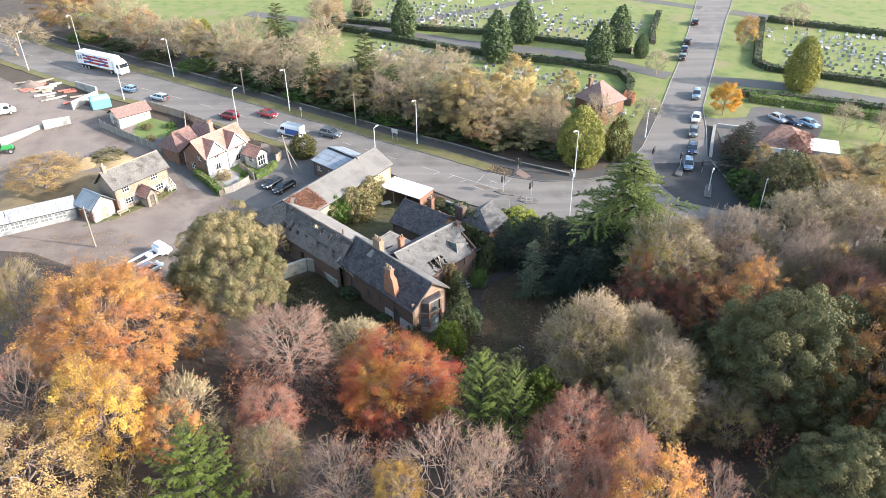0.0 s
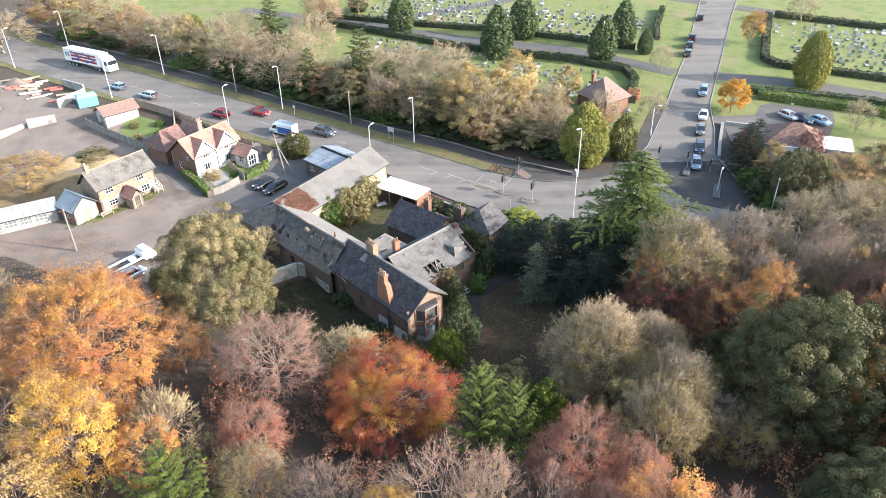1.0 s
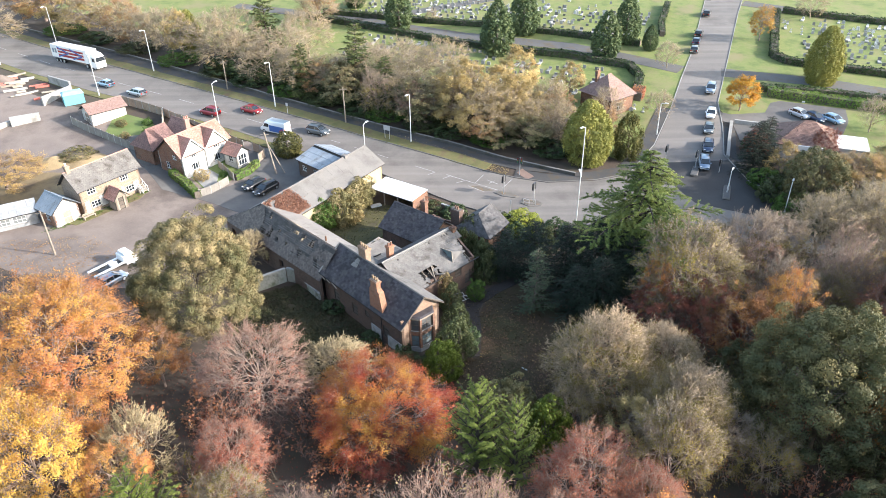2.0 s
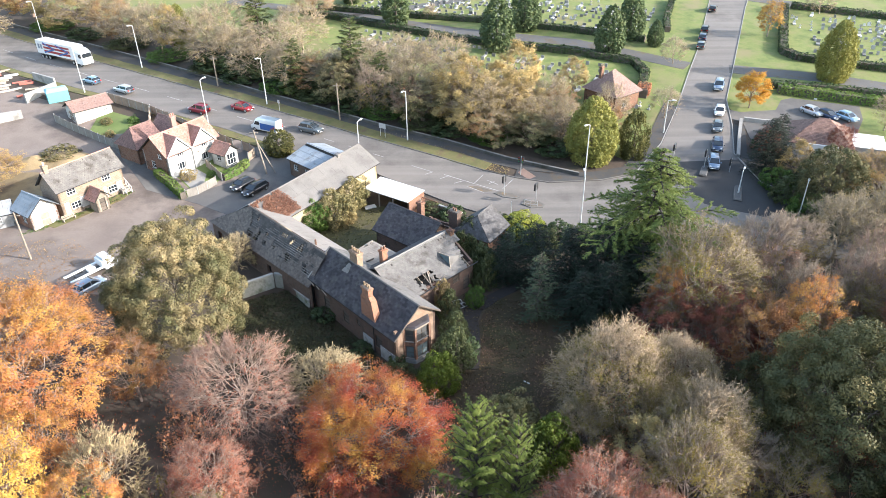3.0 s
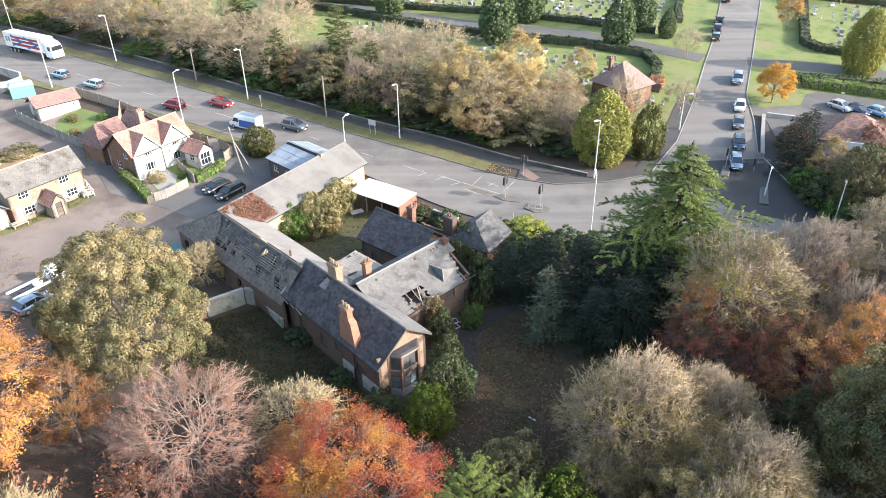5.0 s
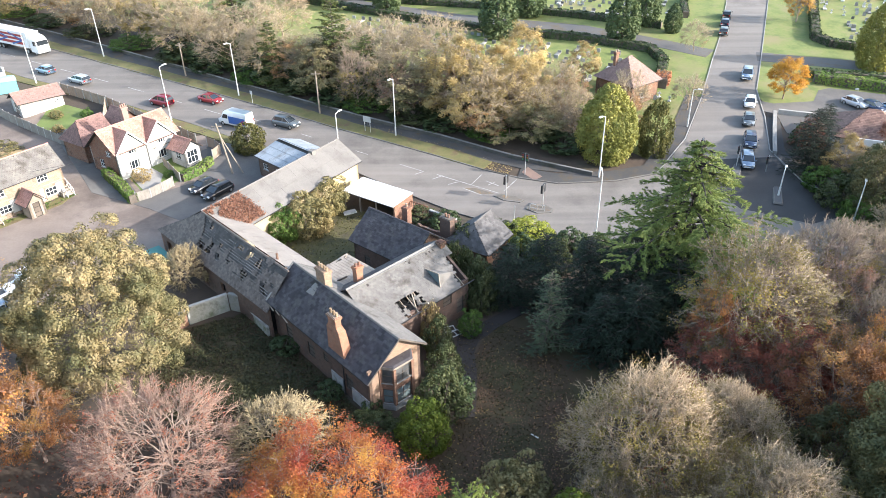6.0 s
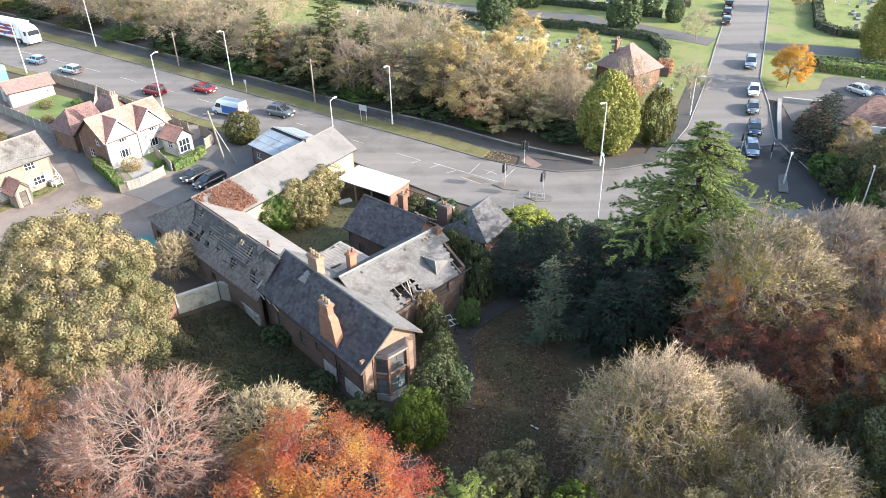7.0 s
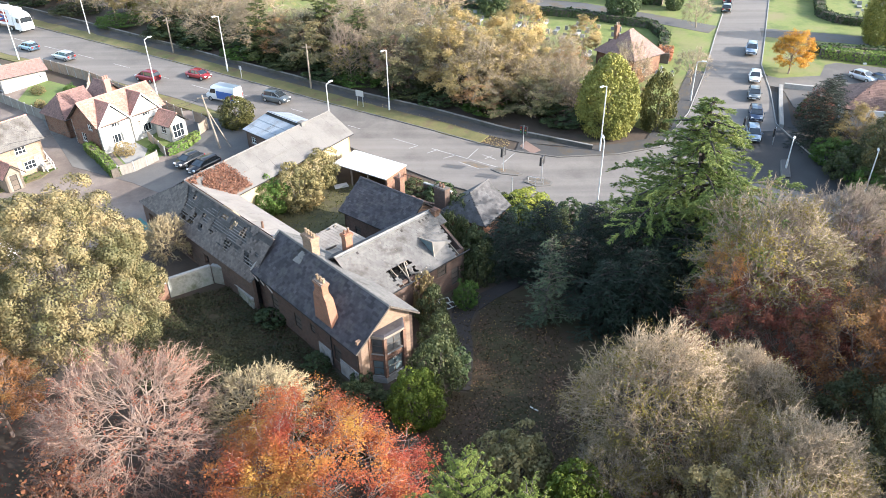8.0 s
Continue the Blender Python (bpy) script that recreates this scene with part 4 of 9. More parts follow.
def bay():
    """The two-storey canted bay on the gable: brick piers, boarded lights, spandrels."""
    ring = [(15.5, -1.9), (16.5, -1.15), (16.5, 0.75), (15.5, 1.5)]
    for z0, z1, nm, mt in ((-0.5, 0.75, "bay_apron", M["whitewash"]), (2.35, 3.0, "bay_spandrel", M["brick"]), (4.5, 4.75, "bay_cornice", M["timber"])):
        g = Geo()
        e = 0.06 if nm == "bay_cornice" else 0.0
        g.hexa([(ring[0][0], ring[0][1] - e, z0), (ring[1][0] + e, ring[1][1] - e, z0), (ring[2][0] + e, ring[2][1] + e, z0), (ring[3][0], ring[3][1] + e, z0)],
               [(ring[0][0], ring[0][1] - e, z1), (ring[1][0] + e, ring[1][1] - e, z1), (ring[2][0] + e, ring[2][1] + e, z1), (ring[3][0], ring[3][1] + e, z1)])
        g.part(nm, mt, house)
    for (ax, ay), (bx, by) in zip(ring, ring[1:]):
        t = math.degrees(math.atan2(by - ay, bx - ax))
        n = math.hypot(bx - ax, by - ay)
        for z0, h, kind in ((0.75, 1.6, M["boarding"]), (3.0, 1.5, M["slate_boarding"])):
            window(house, (ax + bx) / 2, (ay + by) / 2, t + 180, z0, n - 0.34, h - 0.08, M["old_board"], kind, True, 1 if n > 1.5 else 0, 2)
    for px, py in ring:
        Geo().box(px - 0.13, px + 0.13, py - 0.13, py + 0.13, 0.7, 4.55).part("bay_pier", M["brick"], house)
    Geo().hexa([(15.4, -2.0, 4.75), (16.6, -1.2, 4.75), (16.6, 0.8, 4.75), (15.4, 1.6, 4.75)], [(15.4, -1.9, 4.86), (16.4, -1.1, 4.86), (16.4, 0.7, 4.86), (15.4, 1.5, 4.86)]).part("bay_roof", M["slate"], house)


bay()
# whitewashed band along the foot of the side wall, and its lean-to hood
for u0, u1 in ((9.8, 11.6), (12.9, 15.4)):
    Geo().box(u0, u1, -3.13, -3.045, -0.2, 1.5).part("whitewash_panel", M["whitewash"], house)
Geo().tube((11.9, -3.16, -0.2), (11.9, -3.16, 3.9), 0.05, 0.05, 8).part("downpipe", M["black"], house)

# the cross wing: lit slope holed and painted pale, shaded back slope painted dark
# burnt-dark wall brick also stands in for the shade of nearby growth
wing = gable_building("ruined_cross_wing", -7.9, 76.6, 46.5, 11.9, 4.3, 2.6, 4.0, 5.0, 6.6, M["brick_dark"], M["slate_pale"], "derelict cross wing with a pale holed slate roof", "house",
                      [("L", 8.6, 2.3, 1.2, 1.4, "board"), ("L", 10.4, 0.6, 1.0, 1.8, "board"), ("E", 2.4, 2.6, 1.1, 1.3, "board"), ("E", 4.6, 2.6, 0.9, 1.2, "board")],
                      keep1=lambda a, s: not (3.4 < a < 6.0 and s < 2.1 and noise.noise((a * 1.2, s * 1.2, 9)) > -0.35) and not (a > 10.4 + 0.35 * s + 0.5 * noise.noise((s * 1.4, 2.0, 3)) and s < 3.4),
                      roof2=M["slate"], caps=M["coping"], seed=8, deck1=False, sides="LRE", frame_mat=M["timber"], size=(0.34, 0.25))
deck = Geo()
for i in range(13):
    deck.beam((0.2 + i * 0.88, -4.45, 3.84), (0.2 + i * 0.88, -0.05, 6.46), 0.07, 0.12)
deck.part("rafter_frame", M["timber"], wing)
g = Geo()
for i in range(11):
    t = i / 10.5
    g.beam((0.0 + 0.25 * (i % 3), -4.45 + 4.4 * t, 3.8 + 2.62 * t), (3.3 if i < 5 else 10.6 + 0.1 * i, -4.45 + 4.4 * t, 3.8 + 2.62 * t), 0.34, 0.025)
g.part("roof_boarding", M["charred"], wing)
# wedge-shaped dormer standing out of the slope
p, q, r, d = (8.3, -3.7, 4.5), (8.3, -1.7, 5.7), (8.3, -3.5, 5.95), (10.7, -3.1, 4.86)
g = Geo()
g.f = [(0, 2, 1), (0, 3, 2), (1, 2, 3), (0, 1, 3)]
g.v = [p, q, r, d]
g.part("dormer", M["slate_pale"], wing)
Geo().hexa([(8.25, -3.62, 4.62), (8.25, -1.85, 5.66), (8.25, -3.48, 5.84)], [(8.29, -3.62, 4.62), (8.29, -1.85, 5.66), (8.29, -3.48, 5.84)]).part("dormer_cheek", M["boarding"], wing)
Geo().beam((8.23, -3.7, 4.5), (8.23, -3.5, 6.0), 0.07, 0.09).part("dormer_frame", M["timber_pale"], wing)
Geo().beam((8.23, -3.5, 5.98), (8.23, -1.7, 5.75), 0.07, 0.09).part("dormer_frame", M["timber_pale"], wing)
for u in (1.9, 7.2, 9.5, 9.95, 10.4):
    Geo().hexa([(u - 0.1, -0.62, 6.36), (u + 0.1, -0.62, 6.36), (u + 0.1, -0.42, 6.48), (u - 0.1, -0.42, 6.48)], [(u - 0.1, -0.64, 6.41), (u + 0.1, -0.64, 6.41), (u + 0.1, -0.44, 6.53), (u - 0.1, -0.44, 6.53)]).part("roof_vent", M["charred"], wing)
Geo().beam((0.4, -0.2, 6.7), (11.9, -0.2, 6.7), 0.22, 0.05).part("ridge_flashing", M["coping"], wing)
g = Geo()
for i in range(9):
    a = random.uniform(3.4, 5.8), random.uniform(-4.6, -2.4)
    g.beam((a[0], a[1], 3.2 + random.uniform(0, 1.2)), (a[0] + random.uniform(-0.9, 0.9), a[1] + random.uniform(-1.2, 1.2), 3.9 + random.uniform(0, 1.6)), 0.1, 0.12)
g.part("fallen_rafter", M["timber_pale"], wing)
chimney(wing, 2.2, 1.2, 4.6, 7.7, 0.75, 0.6, 0, M["brick_orange"], 2, M["brick"])
chimney(wing, 11.6, -0.5, 5.6, 7.0, 0.6, 0.6, 0, M["brick"], 0)

# the small slated range round the courtyard
range_c = gable_building("ruined_courtyard_range", -7.6, 93.5, -39.9, 8.7, 3.2, 3.2, 3.6, 3.6, 6.0, M["brick_dark"], M["slate"], "low derelict brick range with a dark slate roof", "outbuilding",
                         [("L", 2.0, 0.9, 0.9, 1.2, "board"), ("L", 5.4, 0.1, 1.0, 2.0, "board")], seed=12, frame_mat=M["timber"], keep2=ruin_gaps(5, 0.35))
chimney(range_c, 2.6, 3.1, 1.0, 5.9, 0.8, 0.7, 0, M["brick"], 1, M["brick_buff"])
store = gable_building("slate_store", 3.1, 90.2, 58, 5.2, 2.7, 2.7, 2.9, 2.9, 5.0, M["brick"], M["slate_mid"], "small brick store with a grey slate roof by the road", "outbuilding", [("E", 2.5, 0.2, 1.0, 1.9, "door")], seed=15, frame_mat=M["timber"], ends=(1.9, 0.0))
stack = thing("ruined_chimney_stack", 1.0, 92.6, ground(1, 92.6), -40, "free-standing ruined brick chimney with broken pots", "chimney")
chimney(stack, 0, 0, -0.3, 5.4, 1.5, 0.8, 0, M["brick_dark"], 2, M["brick"])
# broken walls between the range and the lean-to
for i, (ax, ay, bx, by, h) in enumerate(((-2.6, 97.6, 2.4, 93.6, 2.3), (-4.2, 99.0, -2.4, 97.4, 1.6), (-1.6, 94.2, 0.4, 92.6, 2.0), (2.4, 93.8, 4.4, 96.0, 1.5))):
    ob = thing("broken_wall", ax, ay, ground(ax, ay), math.degrees(math.atan2(by - ay, bx - ax)), "broken brick wall of the roofless rooms", "wall", "broken walls")
    n = math.hypot(bx - ax, by - ay)
    g = Geo()
    for k in range(int(n / 0.45) + 1):
        u = k * 0.45
        g.box(u, min(n + 0.01, u + 0.45), -0.16, 0.16, -0.4, h * (0.7 + 0.3 * noise.noise((u * 1.3, i * 7.0, 1))) + 0.2)
    g.part("brickwork", M["brick_dark"], ob)


M["boards"] = surface("bleached_roof_boards", [(0.225, 0.19, 0.158), (0.285, 0.248, 0.21)], 1.2, 10, 0.9, 0.3, stain=(0.15, 0.125, 0.105), stain_scale=0.7, per_object=0.1)


def fallen_roof():
    """The collapsed flat roof in the angle: bleached boards, some lifted, over dark joists."""
    ob = thing("collapsed_roof", -9.4, 82.2, 0, -43, "collapsed boarded roof with bleached planks", "roof")
    rng = np.random.default_rng(77)
    for i in range(14):
        y = -2.2 + i * 0.33
        x0, x1 = -1.9 + rng.uniform(-0.2, 0.5), 3.5 + rng.uniform(-0.7, 0.3)
        z = 4.85 + 0.4 * i / 14 + rng.uniform(-0.004, 0.004)
        Geo().beam((x0, y, z), (x1, y + rng.uniform(-0.02, 0.02), z + rng.uniform(-0.006, 0.006)), 0.37, 0.022).part("plank", M["boards"], ob)
    for i in range(44):
        p = rng.uniform(-1, 1, 4)
        Geo().beam((-0.6 + p[0] * 1.6, -2.6 + p[1] * 1.0, 5.0 + abs(p[2]) * 0.2), (-0.6 + p[0] * 1.6 + p[3] * 0.5, -2.9 + p[1] * 0.7 + p[2] * 0.5, 5.1 + abs(p[3]) * 0.4), 0.09, 0.05).part("debris", M["fence_grey"] if i % 2 else M["charred"], ob)
    for i in range(1):
        a = rng.uniform(-2, 3, 2)
        Geo().beam((a[0], -2.4 + rng.uniform(-0.5, 0.5), 4.6), (a[1] * 0.7, 0.4 + rng.uniform(-1, 1), 5.3 + rng.uniform(-0.2, 0.5)), 0.12, 0.14).part("joist", M["charred"], ob)
    for k in range(2):
        Geo().beam((-2.0 + k * 5.3, -2.5, 4.4), (-2.0 + k * 5.3, 2.4, 5.0), 0.25, 0.3).part("wall_plate", M["timber_pale"], ob)
    for side in ((-2.1, 3.5, 2.25, 2.5), (-2.1, 3.5, -2.5, -2.25), (-2.1, -1.85, -2.5, 2.5), (3.25, 3.5, -2.5, 2.5)):
        Geo().box(*side, -0.4, 4.45).part("wall", M["brick_dark"], ob)
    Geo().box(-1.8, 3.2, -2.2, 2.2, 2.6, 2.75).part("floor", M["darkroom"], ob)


fallen_roof()

# the long ruined range: hipped end, slates missing, rafters bare
west = thing("ruined_west_range", -26.0, 91.6, 0.05, -44.5, "long derelict range with slipped slates and bare rafters", "outbuilding")
g = Geo()
wall_panel(g, (-6.2, -2.75), (16.6, -2.75), (3.2, 3.2), [(1.2, 2.3, 0.2, 2.2), (5.2, 6.2, 1.0, 2.2), (9.4, 10.6, 0.2, 2.2), (13.4, 14.4, 1.0, 2.2)])
g.part("wall", M["brick_dark"], west)
g = Geo()
wall_panel(g, (16.6, 4.2), (3.0, 4.2), (4.0, 4.0), [(2, 3, 0.2, 2.2), (6, 7.4, 0.2, 2.2), (10, 11, 1.0, 2.0)])
g.part("wall", M["brick_dark"], west)
g = Geo()
wall_panel(g, (-6.2, 3.1), (-6.2, -2.75), (3.2, 3.2), [(2.2, 3.4, 0.1, 2.2)])
g.part("wall", M["brick"], west)
def stripped(a, s):
    """Slates left on the long roof: the upper courses have slipped away but for a few."""
    edge = 2.0 + 0.9 * noise.noise((a * 0.22, 3.1, 0.7)) + 0.35 * noise.noise((a * 1.3, s, 4.0)) + (1.6 if a > 19.6 else 0.0)
    return a < 7.4 + 0.5 * (4.4 - s) or s < edge or noise.noise((a * 0.9, s * 1.1, 7.7)) > 0.3


holes = ruin_gaps(2.0, 0.2, 1.15, (8.2, 22.6, 1.0, 4.2))
roof_side(west, (-6.4, -2.95, 3.2), (16.8, -2.95, 3.2), (0, 0, 6.65), (16.8, 0, 6.4), M["slate_brown"], (0.3, 0.22), lambda a, s: stripped(a, s) and holes(a, s), 31, False)
felt = surface("perished_roof_felt", [(0.045, 0.041, 0.039), (0.075, 0.068, 0.064)], 1.2, 8, 0.9, 0.3, island=0.35)
roof_side(west, (-6.4, -2.87, 3.13), (16.8, -2.87, 3.13), (0, 0.08, 6.58), (16.8, 0.08, 6.33), felt, (0.57, 0.5), ruin_gaps(2.0, 0.3, 1.15, (8.2, 22.6, 1.0, 4.2)), 32, False, "roof_felt", "perished dark felt under the battens")
g = Geo()
for i in range(30):
    u = -0.2 + i * 0.57
    g.beam((u, -2.86, 3.0), (u, 0.0, 6.34), 0.07, 0.13)
g.part("rafter_frame", M["old_board"], west)
g = Geo()
for i in range(17):
    t = (i + 0.5) / 17
    for a, b in ((-0.2, 4.2 + (i % 4) * 0.7), (4.9 + (i % 4) * 0.7, 10.5), (10.6, 16.7)):
        if noise.noise((a, i * 0.7, 2.2)) < 0.3:
            g.beam((a, -2.94 + 2.94 * t, 3.19 + 3.3 * t), (b, -2.94 + 2.94 * t, 3.19 + 3.3 * t - 0.1 * (b - a) / 8), 0.06, 0.035)
g.part("batten_frame", M["batten"], west)
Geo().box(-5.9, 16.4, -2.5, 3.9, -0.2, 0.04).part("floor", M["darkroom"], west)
roof_side(west, (16.8, 4.5, 4.02), (-1.0, 4.5, 4.28), (16.8, 0, 6.42), (0, 0, 6.67), M["sheet_pink"], (1.05, 1.5), None, 33, False)
roof_side(west, (-6.4, 5.8, 3.2), (-6.4, -2.95, 3.2), (0, 0, 6.65), (0, 0, 6.65), M["slate"], (0.36, 0.26), None, 35)
ridge_caps(west, (0, 0, 6.75), (16.8, 0, 6.5), M["slate_brown"])
Geo().tube((13.4, 0.9, 5.6), (13.4, 0.9, 6.7), 0.14, 0.12, 10).part("vent_pot", M["brick"], west)

# the long barn towards the road
barn = gable_building("barn", -26.2, 92.3, 59, 23.4, 3.57, 3.57, 4.3, 4.3, 6.5, M["cream"], M["asbestos"], "long barn with a grey sheeted roof and cream-painted wall", "barn",
                      [("L", 15.0, 1.0, 1.2, 1.2, "board"), ("L", 19.5, 0.2, 1.6, 2.2, "board"), ("R", 6.0, 0.8, 1.2, 1.3, "board")], size=(2.1, 2.2), seed=41, wall_mats={"R": M["brick_dark"], "W": M["brick_dark"]}, sides="LRE", frame_mat=M["timber"])
Geo().box(18.0, 18.8, -0.35, 0.35, 6.35, 6.95).part("ridge_vent", M["asbestos"], barn)
lean = thing("lean_to_shed", -12.71, 105.31, ground(-12.7, 105.3), -34.4, "open-fronted shed with a white sheet roof", "shed")
for i in range(8):
    u = i * 1.06
    Geo().hexa([(u + 0.01, -0.2, 2.35), (u + 1.05, -0.2, 2.35), (u + 1.05, 4.0, 2.62), (u + 0.01, 4.0, 2.62)], [(u + 0.01, -0.2, 2.42), (u + 1.05, -0.2, 2.42), (u + 1.05, 4.0, 2.69), (u + 0.01, 4.0, 2.69)]).part("roof_sheet", M["whitesheet"], lean)
g = Geo()
wall_panel(g, (8.4, 3.9), (0.1, 3.9), (2.6, 2.6))
g.part("wall", M["brick"], lean)
g = Geo()
wall_panel(g, (8.4, 0.2), (8.4, 3.6), (2.45, 2.55))
g.part("wall", M["brick"], lean)
for u in (0.15, 2.8, 5.5):
    Geo().box(u - 0.08, u + 0.08, 0.0, 0.16, -0.2, 2.38).part("post", M["timber"], lean)
Geo().beam((0, 0.05, 2.26), (8.4, 0.05, 2.26), 0.1, 0.2).part("fascia", M["timber"], lean)

# the white cottage with two gables
M["clay_dark"] = surface("dark_plum_tile", [(0.13, 0.075, 0.066), (0.19, 0.11, 0.095)], 0.5, 8, 0.85, 0.2, island=0.3, stain=(0.10, 0.065, 0.055), stain_scale=0.6)
white = gable_building("white_house", -46.9, 112.65, 57.5, 10.4, 3.0, 3.2, 3.7, 3.7, 6.3, M["render"], M["clay"], "white rendered house with red clay roofs and twin gables", "house",
                       [("W", 2.2, 0.9, 1.0, 1.2, "window"), ("W", 4.2, 2.9, 0.9, 1.0, "window")], seed=61, size=(0.3, 0.22), wall_mats={"W": M["brick"]}, caps=M["clay"])
for n, u in enumerate((2.4, 7.2)):
    # cross gable
    b = 2.4
    top = 5.85
    f = -3.22
    g = Geo()
    wall_panel(g, (u - b + 0.12, f), (u + b - 0.12, f), (3.55, 3.55), [(b - 0.8, b + 0.7, 0.8, 2.0), (b - 0.65, b + 0.55, 3.0, 3.5)], 0.26, (b - 0.12, top))
    g.part("gable_wall", M["render"], white)
    window(white, u - 0.17, f, 180, 0.8, 1.5, 1.2, M["white"], M["glass"], bars=2, rows=1)
    window(white, u - 0.17, f, 180, 3.0, 1.2, 0.5, M["white"], M["glass"], bars=2, rows=1)
    for s in (-1, 1):
        roof_side(white, (u + s * (b + 0.05), f - 0.22, 3.5), (u + s * (b + 0.05), -2.6, 3.5), (u, f - 0.22, 6.2), (u, -0.1, 6.2), M["clay"], (0.3, 0.22), None, 64 + n * 3 + s)
        Geo().beam((u + s * (b + 0.05), f - 0.25, 3.52), (u, f - 0.25, 6.22), 0.06, 0.2).part("bargeboard", M["white"], white)
    ridge_caps(white, (u, f - 0.22, 6.27), (u, -0.1, 6.27), M["clay"])
    Geo().box(u - 2.2, u + 2.2, f - 0.06, f - 0.004, 2.5, 2.6).part("string_course", M["timber"], white)
chimney(white, 4.9, 0.3, 5.4, 8.3, 0.85, 0.6, 0, M["clay_pink"], 3, M["clay"])
porch = gable_building("garden_room", -38.5, 117.85, -32.5, 3.4, 1.5, 1.5, 2.2, 2.2, 3.5, M["render"], M["clay"], "white garden room with a clay-tiled gable roof", "extension",
                       [("E", 1.35, 0.15, 1.8, 1.9, "window"), ("L", 1.6, 0.8, 1.0, 1.1, "window")], seed=71, size=(0.3, 0.22), over=0.2, caps=M["clay"])
rear = gable_building("house_outshot", -53.2, 117.0, 57.5, 5.2, 2.8, 2.8, 2.9, 2.9, 5.4, M["brick"], M["clay_dark"], "brick outshot with a dark plum tiled roof", "extension", seed=73, size=(0.3, 0.22), ends=(1.6, 0.0), caps=M["clay_dark"])
wing_b = gable_building("rear_wing", -46.0, 121.4, 147.5, 4.2, 2.4, 2.4, 3.2, 3.2, 5.6, M["brick"], M["clay_dark"], "rear wing with a dark plum tiled roof", "extension", seed=75, size=(0.3, 0.22), caps=M["clay_dark"])

# the garage at the end of the garden
garage = gable_building("garage", -69.8, 132.2, 46, 7.0, 2.3, 2.3, 2.3, 2.3, 3.5, M["render"], M["clay_pink"], "white garage with a pinkish tiled roof", "garage", [("W", 2.2, 0.0, 2.4, 2.0, "door"), ("L", 5.6, 1.2, 0.8, 0.5, "window")], seed=81, size=(0.32, 0.25))

# the buff brick cottage with porch and roof lights
cott = gable_building("cottage", -57.6, 99.9, 57, 10.6, 2.4, 2.4, 4.3, 4.3, 6.6, M["brick_buff"], M["slate_pale"], "buff brick cottage with a grey slate roof and clay ridge", "house",
                      [("L", 2.2, 0.8, 1.5, 1.0, "window"), ("L", 2.0, 3.0, 1.4, 1.0, "window"), ("L", 7.6, 3.0, 1.4, 1.0, "window"), ("L", 8.2, 0.8, 1.5, 1.1, "window"), ("E", 2.4, 0.8, 1.0, 1.1, "window")], seed=91, size=(0.34, 0.24), caps=M["clay"])
chimney(cott, 0.6, 0, 5.9, 7.7, 0.6, 0.6, 0, M["brick_buff"], 1, M["white"])
for u0, u1 in ((0.6, 1.35), (3.05, 4.4), (6.9, 7.35), (9.05, 9.95)):
    Geo().box(u0, u1, -2.28, -2.256, 0.5, 2.2).part("whitewash_panel", M["render"], cott)
Geo().box(0.15, 10.45, -2.31, -2.256, 2.35, 2.47).part("string_course", M["timber"], cott)
Geo().box(9.2, 10.4, -3.1, -2.3, -0.3, 0.9).part("bin_store", M["fence_grey"], cott)
cporch = gable_building("cottage_porch", -52.5, 102.3, -33, 2.2, 1.15, 1.15, 2.1, 2.1, 3.3, M["timber"], M["clay"], "gabled timber cottage porch with clay tiles and a dark door", "porch", [("E", 1.0, 0.0, 0.9, 2.0, "board")], seed=93, size=(0.3, 0.22), over=0.25, caps=M["clay"], frame_mat=M["timber"])
stair = thing("outside_stair", -51.9, 108.2, ground(-51.9, 108.2), -33, "white-railed outside stair at the cottage's end", "stair")
for i in range(9):
    Geo().box(0.3 + i * 0.32, 0.66 + i * 0.32, -0.45, 0.45, 2.3 - i * 0.27, 2.38 - i * 0.27).part("tread", M["timber_pale"], stair)
for sd in (-0.48, 0.48):
    Geo().beam((0.2, sd, 2.3), (3.3, sd, -0.2), 0.06, 0.22).part("string_board", M["white"], stair)
    Geo().beam((0.2, sd, 3.25), (3.3, sd, 0.75), 0.06, 0.08).part("handrail", M["white"], stair)
    for i in range(6):
        Geo().box(0.3 + i * 0.58, 0.36 + i * 0.58, sd - 0.03, sd + 0.03, 2.25 - i * 0.47, 3.2 - i * 0.47).part("baluster", M["white"], stair)
seat = thing("garden_bench", -54.7, 98.2, ground(-54.7, 98.2), 57, "weathered timber bench beside the porch", "bench")
for sx in (-0.85, 0.85):
    Geo().box(sx - 0.05, sx + 0.05, -0.25, 0.25, 0, 0.45).box(sx - 0.04, sx + 0.04, 0.2, 0.28, 0.45, 0.95).part("leg", M["timber_pale"], seat)
for k in range(3):
    Geo().box(-0.95, 0.95, -0.24 + k * 0.17, -0.1 + k * 0.17, 0.45, 0.49).part("slat", M["timber_pale"], seat)
for k in range(2):
    Geo().box(-0.95, 0.95, 0.19, 0.22, 0.6 + k * 0.2, 0.72 + k * 0.2).part("back_slat", M["timber_pale"], seat)
annex = gable_building("cottage_annexe", -60.6, 99.0, -33, 4.3, 2.1, 2.1, 2.5, 2.5, 4.2, M["brick_orange"], M["bluesheet"], "orange brick annexe with a pale blue-grey roof", "extension", [("E", 2.0, 0.0, 1.4, 2.1, "door"), ("L", 2.2, 0.9, 0.9, 1.1, "window")], seed=95, size=(0.5, 0.6), wall_mats={"E": M["render"]}, caps=M["bluesheet"])
